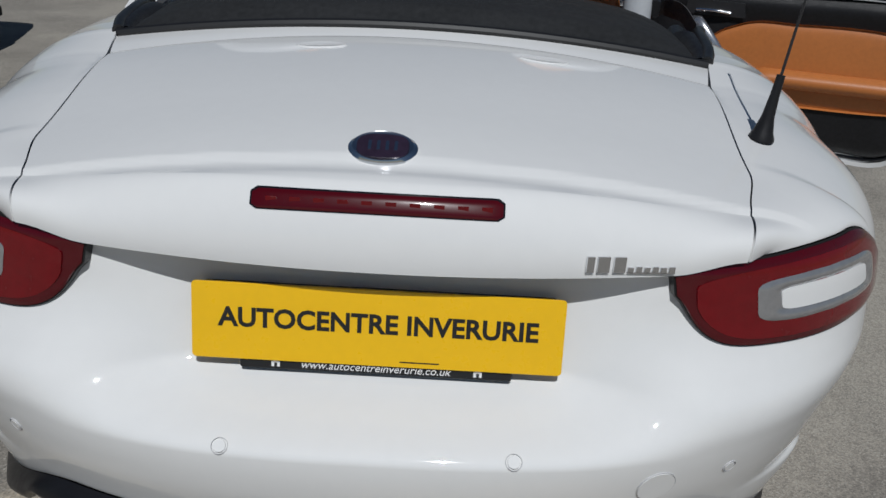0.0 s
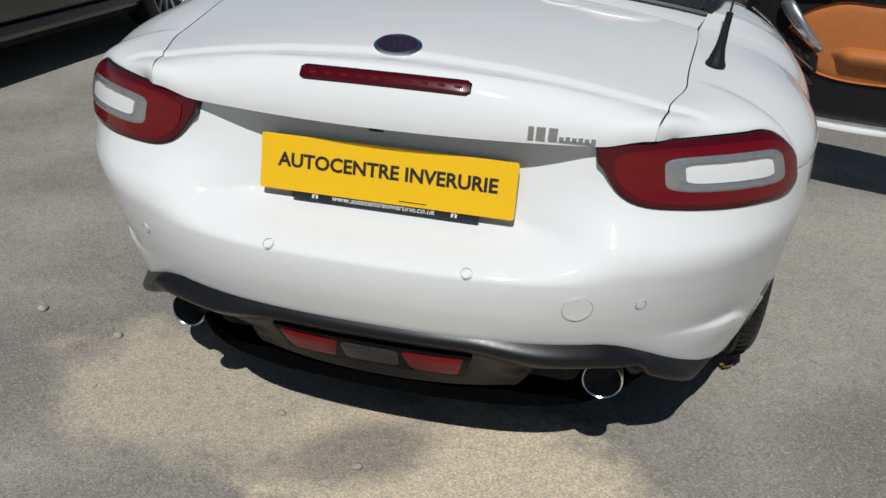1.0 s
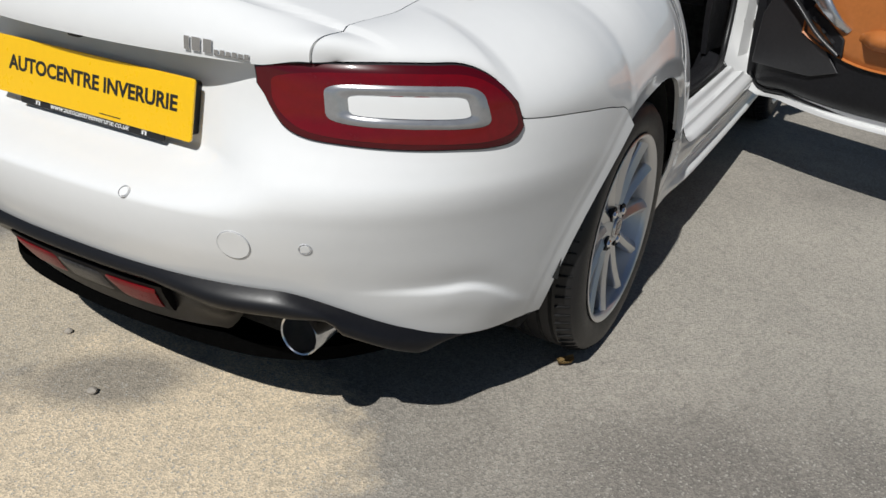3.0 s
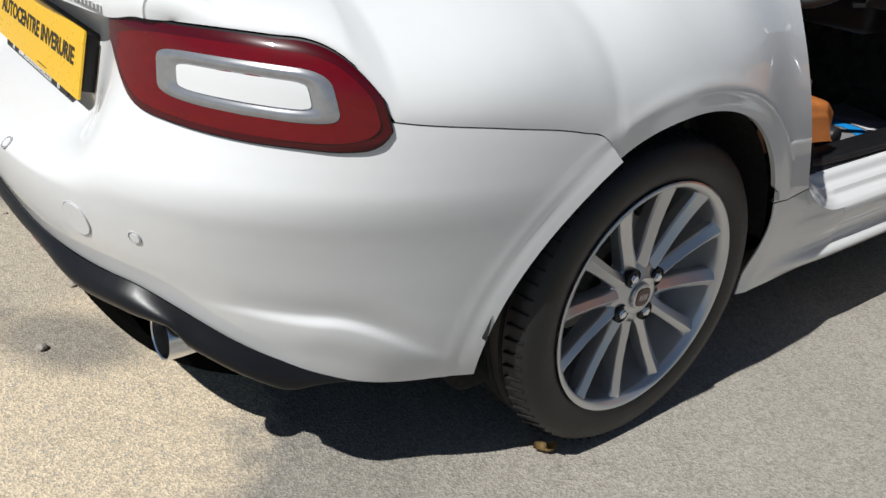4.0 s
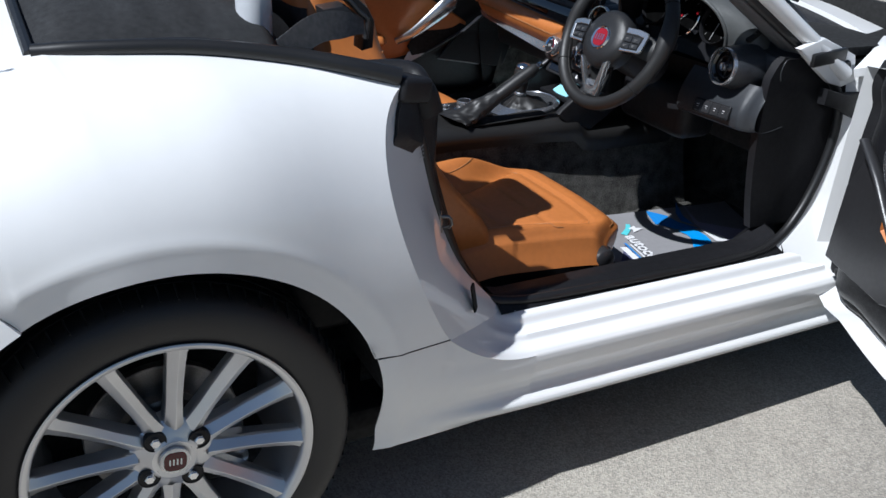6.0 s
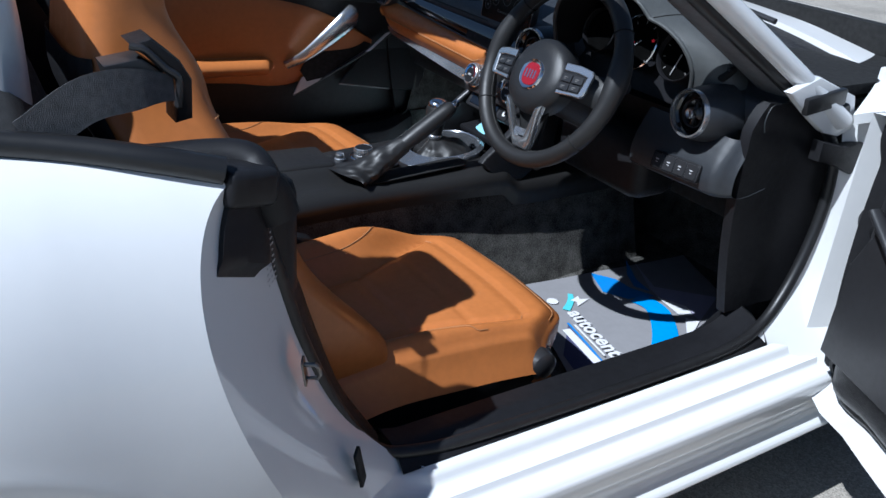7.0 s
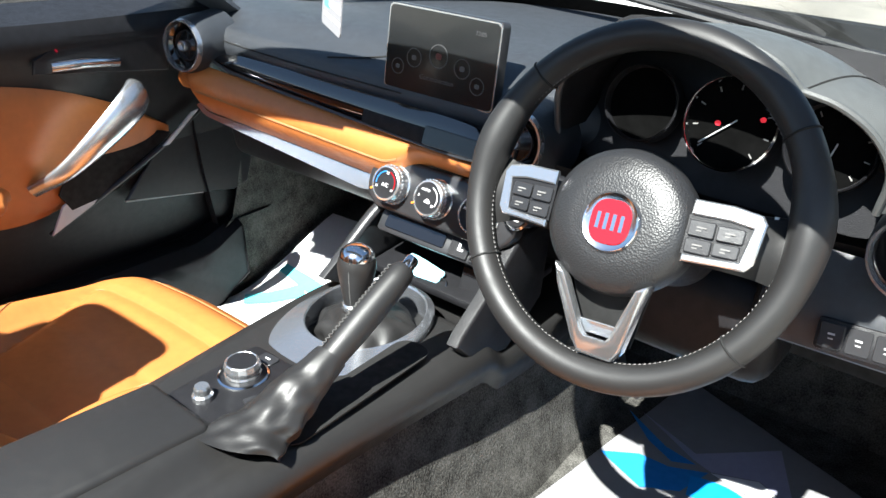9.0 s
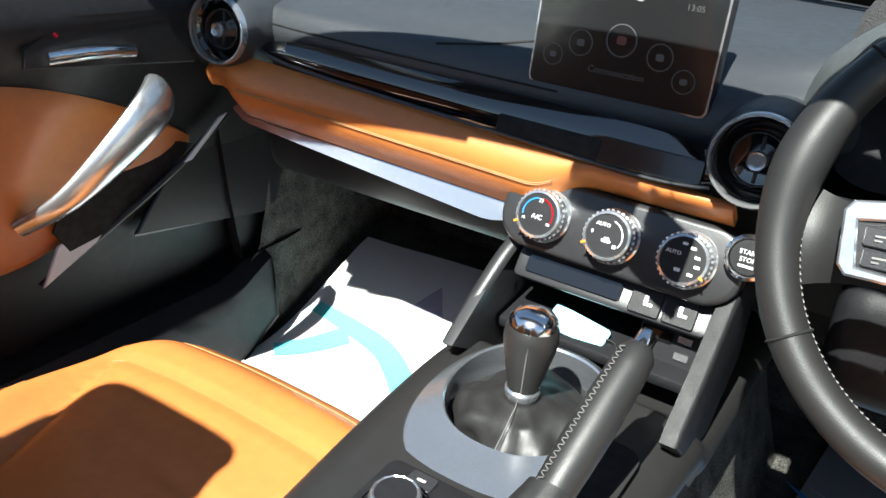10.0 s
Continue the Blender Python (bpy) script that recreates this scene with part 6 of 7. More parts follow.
    # instrument hood and dials
    # the mouth of the hood: a high arch over the tachometer, a lower one over the outer gauge, and a cusp between
    mouth_a = spline([(0.150, 1.340, 0.840), (0.158, 1.320, 0.900), (0.192, 1.306, 0.952), (0.262, 1.299, 0.985), (0.345, 1.297, 0.996), (0.402, 1.301, 0.982), (0.432, 1.312, 0.955)])
    mouth_b = spline([(0.432, 1.312, 0.955), (0.468, 1.318, 0.946), (0.502, 1.330, 0.922), (0.522, 1.344, 0.884), (0.518, 1.356, 0.838)])
    seat_line = spline([(0.118, 1.43, 0.850), (0.138, 1.44, 0.895), (0.200, 1.465, 0.928), (0.270, 1.475, 0.944), (0.345, 1.48, 0.950), (0.42, 1.475, 0.945), (0.475, 1.465, 0.934), (0.525, 1.455, 0.918), (0.565, 1.44, 0.894), (0.588, 1.42, 0.866), (0.596, 1.40, 0.835)])

    def mouth(u):
        return mouth_a(u / 0.62) if u < 0.62 else mouth_b((u - 0.62) / 0.38)

    def hood(u, v):
        a, b = mouth(u), seat_line(u)
        p = a.lerp(b, v)
        p.z += 0.020 * math.sin(math.pi * v) * (0.5 + 0.5 * math.sin(math.pi * u))
        p.x += 0.014 * math.sin(math.pi * v) * (2 * u - 1)
        return p
    hd = sheet("instrument_hood", hood, 100, 14, HOOD_HIDE, dash, "grained hood over the instruments", flip=True)
    part("hood_seam", tube([Vector(hood(0.62, k / 14)) + Vector((0, 0, 0.0004)) for k in range(15)], 0.0011, 6), DARK, hd)
    part("hood_lip", tube([mouth(k / 100) for k in range(101)], 0.0042, 8), HOOD_HIDE, hd)

    def hood_in(u, v):
        a = mouth(u)
        c = Vector((0.345, 1.415, 0.885))
        b = Vector((lerp(c.x, a.x, 0.93), 1.415 + 0.25 * (0.885 - a.z), lerp(c.z, a.z, 0.86)))
        return a.lerp(b, v)
    sheet("hood_lining", hood_in, 80, 8, PLASTIC, dash, flip=False)
    part("cluster_panel", moved(slab(round_rect(0.40, 0.19, 0.05), 0.004), frame_at((0.345, 1.418, 0.885), (1, 0, 0), (0, -1, 0.25))), PLASTIC, dash)
    for x, r in ((0.238, 0.046), (0.347, 0.0535), (0.456, 0.048)):
        m = frame_at((x, 1.385, 0.886), (1, 0, 0), (0, -1, 0.30))
        g = part("gauge", moved(lathe([(r, -0.01), (r, 0.012), (r * 0.965, 0.014), (r * 0.93, 0.011), (r * 0.92, 0.0)], 56), m), CHROME if r > 0.05 else PLASTIC, dash, "round gauge with a chrome ring" if r > 0.05 else "round gauge in a black ring")
        # face colour kept near-black so that no sun patch shows on it
        part("gauge_face", moved(lathe([(0, 0.002), (r * 0.93, 0.002)], 40), m), SHADE_BLACK, g)
        if x < 0.3:
            continue
        for q in range(9):
            a = radians(225 - 33.75 * q)
            bars([(0, 0, 0.006, 0.0016)], m @ pose(r * 0.78 * math.cos(a), r * 0.78 * math.sin(a), 0.0024, 0, 0, math.degrees(a)), STITCH_GREY, g, "gauge_tick", 0.0003)
        a = radians(222 if r > 0.05 else 262)
        part("gauge_needle", moved(tube([(0.1 * r, 0.1 * r, 0.006), (0.78 * r * math.cos(a), 0.78 * r * math.sin(a), 0.005)], 0.0009, 6), m), GREY_INK, g)
        if r > 0.05:
            for px, py in ((-0.016, -0.002), (0.032, 0.012)):
                part("warning_light", moved(slab(ellipse(0.0035, 0.003, 12), 0.0006), m @ pose(px, py, 0.0026)), WARN, g)
    # switches low on the outer side
    m = frame_at((0.557, 1.316, 0.716), (1, 0, 0.07), (0, -0.93, 0.30))
    sw = part("switch_panel", moved(slab(round_rect(0.112, 0.034, 0.005), 0.006, 0.002), m), PLASTIC, dash, "row of switches under the outer vent")
    for k in range(4):
        b = part("dash_switch", moved(slab(round_rect(0.024, 0.027, 0.003), 0.002, 0.0008, 1), m @ pose(-0.040 + 0.0268 * k, 0, 0.006)), SATIN, sw)
        bars([(0, 0.002, 0.007, 0.002), (0, -0.003, 0.005, 0.0014)], m @ pose(-0.040 + 0.0268 * k, 0, 0.0082), GREY_INK, b, "printed_mark", 0.0003)


build_dash()


# ---- steering wheel ----
def build_steering():
    m = frame_at((0.338, 1.155, 0.836), (1, 0, 0), (0, -0.90, 0.43)) @ pose(0, 0, 0, 0, 0, 4.5)
    mr = frame_at((0.331, 1.181, 0.8425), (1, 0, 0), (0, -0.921, 0.389))
    R, r = 0.1700, 0.0158

    def rim(u, v):
        a, b = 2 * math.pi * u, 2 * math.pi * v
        thumb = 0.004 * sum(math.exp(-(((math.degrees(a) - c + 180) % 360 - 180) / 14) ** 2) for c in (10, 170))
        rr = r + thumb
        return mr @ Vector(((R + rr * math.cos(b)) * math.cos(a), (R + rr * math.cos(b)) * math.sin(a), rr * 1.12 * math.sin(b)))
    wheel_ob = sheet("steering_wheel", rim, 140, 24, BLACK_HIDE, car, "three-spoke leather steering wheel", flip=False)

    def sunk(bm, deep=0.038, lift=0.014):
        """Spokes fall back from the boss to the rim, which lies deeper."""
        for v in bm.verts:
            w = smooth01((math.hypot(v.co.x, v.co.y) - 0.068) / 0.085)
            v.co.z -= deep * w
            v.co.y += lift * w * smooth01(abs(v.co.x) / 0.10)
        return bm
    # seams of the leather cover
    for ang in (38, 142, 215, 325):
        ca, sa = math.cos(radians(ang)), math.sin(radians(ang))
        ring = [mr @ Vector(((R + (r + 0.0006) * math.cos(b)) * ca, (R + (r + 0.0006) * math.cos(b)) * sa, (r * 1.12 + 0.0006) * math.sin(b))) for b in (2 * math.pi * k / 24 for k in range(24))]
        part("cover_seam", tube(ring, 0.0012, 5, closed=True), DARK, wheel_ob)
    bm = bmesh.new()
    for k in range(150):
        a = radians(130 + 280 * k / 149)
        p = mr @ Vector(((R - r * 0.98) * math.cos(a), (R - r * 0.98) * math.sin(a), 0.002))
        v = bmesh.ops.create_cube(bm, size=1)["verts"]
        bmesh.ops.transform(bm, matrix=Matrix.Translation(p) @ mr.to_3x3().to_4x4() @ pose(0, 0, 0, 0, 0, math.degrees(a) + 20) @ Matrix.Diagonal((0.0012, 0.0034, 0.0012, 1)), verts=v)
    tagged(part("rim_stitching", bm, STITCH_GREY, wheel_ob), kind="stuff")
    # airbag boss
    boss = part("airbag_boss", moved(lathe([(0, 0.024), (0.044, 0.0235), (0.066, 0.020), (0.077, 0.011), (0.081, -0.004), (0.076, -0.030)], 56), m @ Matrix.Diagonal((0.93, 0.89, 1, 1))), BOSS_HIDE, wheel_ob, "round grained airbag boss")
    em = m @ pose(0, -0.004, 0.0232) @ Matrix.Diagonal((1.04, 1.04, 1, 1))
    badge = part("wheel_badge", moved(lathe([(0, 0.003), (0.0235, 0.003), (0.0265, 0.0042), (0.0285, 0.001), (0.029, -0.002)], 44), em), CHROME, boss, "round badge, red in a chrome ring")
    part("badge_field", moved(slab(ellipse(0.0196, 0.0205, 40, 2.8), 0.0012, 0.0006, 1), em @ pose(0, 0, 0.0028)), BADGE_RED, badge)
    bars([(x, 0, 0.0036, 0.015) for x in (-0.0115, -0.0038, 0.0038, 0.0115)], em @ pose(0, 0, 0.004), CHROME, badge, "raised_mark", 0.0008)
    bars([(0, -0.047, 0.016, 0.002), (0, -0.052, 0.012, 0.002)], m @ pose(0, 0, 0.0195), PIANO, boss, "moulded_mark", 0.0005)
    # side spokes: a leather wing to the rim, a silver frame, a pad of buttons
    for sx in (-1, 1):
        def side(outline):
            return outline if sx > 0 else [(-x, y) for x, y in outline][::-1]

        def wing(u, v):
            x = lerp(0.050, 0.166, u)
            w = smooth01((x - 0.068) / 0.085)
            y0, y1 = 0.026 + 0.018 * u**4, -0.024 - 0.016 * u**4
            return m @ Vector((sx * x, lerp(y0, y1, v) + 0.004 * w, 0.002 - 0.036 * w * w + 0.010 * math.sin(math.pi * v)))
        sp = sheet("spoke", wing, 20, 14, BLACK_HIDE, wheel_ob, "black leather side spoke", flip=sx > 0, thick=0.004)
        trim = [(0.070, 0.034), (0.104, 0.034), (0.129, 0.030), (0.134, 0.023), (0.131, -0.014), (0.125, -0.021), (0.104, -0.021), (0.070, -0.023), (0.070, -0.016), (0.100, -0.015), (0.119, -0.014), (0.124, 0.017), (0.104, 0.020), (0.070, 0.020)]
        part("spoke_trim", moved(sunk(slab(side(trim), 0.006, 0.0015, 1), 0.010, 0.002), m @ pose(0, 0, 0.013)), SILVER, sp, "silver frame round the buttons")
        part("button_pad", moved(sunk(slab(side([(0.068, 0.020), (0.104, 0.020), (0.124, 0.017), (0.119, -0.014), (0.068, -0.016)]), 0.003), 0.010, 0.002), m @ pose(0, 0, 0.013)), PLASTIC, sp)
        for bx, by, bw, bh in ((0.082, 0.0085, 0.023, 0.0145), (0.107, 0.0080, 0.023, 0.0135), (0.082, -0.0075, 0.023, 0.0130), (0.106, -0.0065, 0.022, 0.0120)):
            b = part("wheel_button", moved(sunk(moved(slab(round_rect(bw, bh, 0.002), 0.003, 0.0008, 1), pose(sx * bx, by, 0)), 0.010, 0.002), m @ pose(0, 0, 0.0155)), SATIN, sp)
            w = smooth01((math.hypot(bx, by) - 0.068) / 0.085)
            bars([(0, 0.001, 0.009, 0.0014), (-0.002, -0.002, 0.005, 0.0012)], m @ pose(sx * bx, by + 0.002 * w, 0.0188 - 0.010 * w), STITCH_GREY, b, "printed_mark", 0.0004)
    # forked lower spoke: two silver arms that meet in a foot, a recess between them
    out = [(-0.044, -0.050), (0.044, -0.050), (0.026, -0.120), (-0.026, -0.120)]
    part("lower_spoke", moved(sunk(slab(out, 0.004)), m @ pose(0, 0, -0.014)), DARK, wheel_ob, "black heart of the forked lower spoke")
    fork = [(-0.050, -0.052), (-0.037, -0.060), (-0.015, -0.112), (-0.011, -0.116), (0.011, -0.116), (0.015, -0.112), (0.037, -0.060), (0.050, -0.052), (0.044, -0.072), (0.027, -0.124), (0.018, -0.136), (-0.018, -0.136), (-0.027, -0.124), (-0.044, -0.072)]
    arm = part("fork_arm", moved(sunk(slab(fork, 0.014, 0.003)), m @ pose(0, 0, 0.004)), SILVER, wheel_ob, "silver forked lower spoke")
    part("fork_recess", moved(sunk(slab([(-0.020, -0.100), (0.020, -0.100), (0.014, -0.113), (-0.014, -0.113)], 0.006, 0.001, 1)), m @ pose(0, 0, 0.000)), SILVER, arm)
    foot = [Vector((x, -0.140 - 0.010 * abs(x) / 0.05, 0)) for x in (-0.050, -0.025, 0, 0.025, 0.050)]
    part("spoke_foot", moved(tube(foot, 0.013, 12, squash=0.9, up=(0, 0, 1)), m @ pose(0, 0, -0.036)), BLACK_HIDE, wheel_ob)
    # column shroud and stalks
    col = part("column_shroud", moved(lathe([(0.050, -0.17), (0.052, -0.09), (0.048, -0.035), (0.030, -0.025), (0, -0.024)], 36), m), PLASTIC, car, "black steering column shroud")
    for sx in (-1, 1):
        part("column_stalk", moved(tube([(sx * 0.04, 0.02, -0.055), (sx * 0.10, 0.026, -0.050), (sx * 0.165, 0.030, -0.045)], lambda s: 0.008 + 0.004 * s, 12), m), PLASTIC, col, "black column stalk")
        bars([(sx * 0.13, 0.036, 0.004, 0.003), (sx * 0.145, 0.036, 0.004, 0.003)], m @ pose(0, 0, -0.033), WHITE_INK, col, "printed_mark", 0.0004)


build_steering()


# ---- seats ----
def build_seat(cx, sx, nm, label, dy=0.0, dz=0.0, dyb=0.0):
    """cx: middle of the seat; sx: +1 where the outer side is to the right."""
    hw = 0.205

    def rim_k(y):
        """Where the bolster's seam runs: it swings out to the side towards the front."""
        return lerp(0.54, 0.88, smooth01((y - 0.80) / 0.28))

    def shape(k, t):
        """k across -1..1, t along 0 (rear) .. 1 (front)."""
        y = lerp(0.56, 1.135, t) - (0.018 * k * k + 0.060 * smooth01((abs(k) - 0.66) / 0.34) ** 2) * t
        kb = rim_k(y)
        tall = (1 - 0.92 * smooth01((y - 0.84) / 0.26)) * (1.15 if k < 0 else 1 - 0.45 * smooth01((y - 0.70) / 0.2))
        bol = smooth01((abs(k) - kb) / lerp(0.34, 0.16, smooth01((y - 0.8) / 0.28)))
        z = 0.412 + 0.052 * t + 0.010 * math.sin(math.pi * t) + 0.056 * bol * tall
        z -= 0.030 * smooth01((abs(k) - 0.84) / 0.16) ** 2
        z -= 0.034 * smooth01((t - 0.88) / 0.12) ** 2
        # stitched channels
        z -= 0.007 * math.exp(-(((abs(k) - kb + 0.02) / 0.022) ** 2)) * smooth01((1.06 - y) / 0.05)
        for at, deep in ((0.465, 0.005), (0.655, 0.003), (0.835, 0.005)):
            z -= deep * math.exp(-(((t - at) / 0.011) ** 2)) * smooth01((kb - abs(k)) / 0.06)
        z += 0.0016 * noise.noise(Vector((k * 3 + cx, t * 5, 0.3)))
        return Vector((cx + sx * hw * k, y + dy * t, z + dz))

    def cushion(u, v):
        # the sides fold down past the border
        k, t = 2.5 * u - 1.25, 1.14 * v
        kk, tt = max(-1, min(1, k)), max(0.0, min(1, t))
        p = shape(kk, tt)
        dk, dt = max(0.0, (abs(k) - 1) / 0.25), max(0.0, (t - 1) / 0.14)
        drop = min(1.0, math.hypot(dk, dt))
        outer = k > 1
        p.z -= (0.062 if outer else 0.105) * drop**1.25
        p.x += sx * math.copysign((0.004 if outer else 0.012) * math.sin(math.pi * min(dk, 1)) - (0.030 if outer else 0.016) * dk, k) if dk else 0
        p.y += 0.012 * math.sin(math.pi * min(dt, 1)) - 0.030 * dt
        return p
    seat = sheet(nm, cushion, 84, 80, TAN, car, label, flip=sx < 0, sharp=60)

    def seam(name, pts, parent):
        part(name, tube(pts, 0.0010, 5), STITCH, parent)
    for s in (-1, 1):
        seam("cushion_seam", [shape(s * min(0.93, rim_k(lerp(0.56, 1.135, t)) + 0.20), t) + Vector((0, 0, 0.0008)) for t in (lerp(0.05, 0.72, q / 40) for q in range(41))], seat)
    for t in (0.465, 0.835):
        seam("cushion_seam", [shape(lerp(-1, 1, q / 30) * (rim_k(lerp(0.56, 1.135, t)) - 0.03), t) + Vector((0, 0, 0.0008)) for q in range(31)], seat)
    seam("front_seam", [shape(lerp(-0.86, 0.86, q / 30), 0.965) + Vector((0, 0, 0.0008)) for q in range(31)], seat)
    # backrest with integral headrest
    lean = 0.495

    def back(u, v):
        ang = 2 * math.pi * u
        h = v
        z = lerp(0.40, 1.20, h)
        wmax = table([(0, 0.180), (0.09, 0.202), (0.25, 0.212), (0.42, 0.208), (0.50, 0.196), (0.56, 0.174), (0.62, 0.146), (0.68, 0.126), (0.74, 0.116), (0.90, 0.105), (0.97, 0.085), (1.0, 0.02)])(h)
        d = table([(0, 0.048), (0.3, 0.046), (0.7, 0.050), (0.9, 0.048), (1.0, 0.008)])(h)
        yc = 0.636 - lean * (z - 0.45) + 0.165 * smooth01((z - 0.86) / 0.34) + dyb
        c, s = math.cos(ang), math.sin(ang)
        xk = math.copysign(abs(c) ** 0.36, c)
        yk = math.copysign(abs(s) ** 0.8, s)
        bol = 0.062 * smooth01((abs(xk) - 0.55) / 0.3) * (1 if s > 0 else 0) * smooth01((0.80 - h) / 0.15)
        bol *= 1 + 0.9 * smooth01((0.34 - h) / 0.24)
        groove = -0.004 * math.exp(-(((abs(xk) - 0.55) / 0.04) ** 2)) * (1 if s > 0 else 0) - 0.005 * math.exp(-(((h - 0.60) / 0.012) ** 2)) * (1 if s > 0 and abs(xk) < 0.6 else 0)
        return Vector((cx + sx * wmax * xk, yc + d * yk + bol + groove, z))
    bk = sheet("backrest", back, 64, 60, TAN, seat, "tan leather backrest with integral headrest", flip=sx < 0, sharp=60)
    line = [back(lerp(0.10, 0.40, q / 30), 0.60) + Vector((0, 0.002, 0)) for q in range(31)]
    part("backrest_seam", tube(line, 0.0011, 5), STITCH, bk)

    def shell(u, v):
        p = back(lerp(0.58, 0.92, u), lerp(0.02, 0.70, v))
        return p + Vector((0, -0.006, 0))
    sheet("backrest_shell", shell, 24, 24, PLASTIC, bk, "black backrest shell", flip=sx > 0)
    # frame, runner, recliner knob
    box("seat_base", (0.40, 0.50, 0.10), pose(cx, 0.83, 0.315), PLASTIC, seat, "black seat frame", bevel=0.02)
    for s in (-1, 1):
        box("seat_runner", (0.030, 0.54, 0.030), pose(cx + s * 0.16, 0.84, 0.272), STEEL, seat, bevel=0.004)
    box("side_valance", (0.026, 0.50, 0.115), pose(cx + sx * (hw - 0.008), 0.82, 0.345), PLASTIC, seat, "black plastic seat side", bevel=0.008)
    part("seat_knob", moved(lathe([(0, 0.030), (0.020, 0.029), (0.026, 0.024), (0.028, 0.006), (0.028, 0)], 32), frame_at((cx + sx * (hw + 0.002), 1.035, 0.385), (0, 1, 0), (sx, 0, 0))), SATIN, seat, "round black adjuster knob")
    return seat


build_seat(0.365, 1, "driver_seat", "tan leather driver's seat", 0.0, 0.0, -0.035)
build_seat(-0.340, -1, "passenger_seat", "tan leather passenger seat", 0.060, 0.020, 0.032)


def build_belt():
    """Seat belt and its guide loop by the driver's shoulder."""
    g = [(0.575, 0.373, 0.997), (0.580, 0.387, 0.993), (0.584, 0.407, 0.972), (0.586, 0.421, 0.958), (0.585, 0.419, 0.927)]
    s = spline(g)
    guide = part("belt_guide", tube([s(k / 30) for k in range(31)], 0.0048, 10, squash=1.6, up=(1, 0, 0)), SATIN, car, "black plastic seat-belt guide loop")
    # leaf of the guide, and the flap that it springs from
    leaf = slab([(0.373, 0.999), (0.396, 1.005), (0.427, 0.977), (0.440, 0.954), (0.438, 0.907), (0.418, 0.903), (0.420, 0.959), (0.389, 0.990)], 0.046, 0.006)
    part("guide_leaf", moved(leaf, Matrix(((0, 0, 1, 0.534), (1, 0, 0, 0), (0, 1, 0, 0), (0, 0, 0, 1)))), PLASTIC, guide)
    flap = slab([(0.342, 0.978), (0.384, 0.984), (0.407, 0.966), (0.402, 0.945), (0.351, 0.940)], 0.040, 0.004)
    part("guide_flap", moved(flap, Matrix(((0, 0, 1, 0.542), (1, 0, 0, 0), (0, 1, 0, 0), (0, 0, 0, 1)))), SATIN, guide)
    s = spline(((0.588, 0.414, 0.950), (0.606, 0.372, 0.957), (0.628, 0.312, 0.956), (0.648, 0.250, 0.925)))

    def web(u, v):
        a = s(u)
        t = (s(min(u + 0.02, 1)) - s(max(u - 0.02, 0))).normalized()
        side = t.cross(Vector((1, 0.4, 0.3))).normalized()
        return a + side * (v - 0.5) * lerp(0.030, 0.048, smooth01(u * 2))
    sheet("seat_belt", web, 30, 4, BELT, guide, "black woven seat belt", thick=0.0015)
    # buckle by the console
    box("belt_buckle", (0.030, 0.050, 0.085), pose(0.140, 0.745, 0.458, -20), PLASTIC, car, "black belt buckle", bevel=0.006)
    box("buckle_button", (0.020, 0.030, 0.010), pose(0.140, 0.733, 0.499, -20), BADGE_RED, car, "red buckle release", bevel=0.002)


BELT = mat("woven_belt", (0.10, 0.10, 0.105), 0.6, vary=0.3, scale=120, bump=0.8, bump_scale=900)
build_belt()


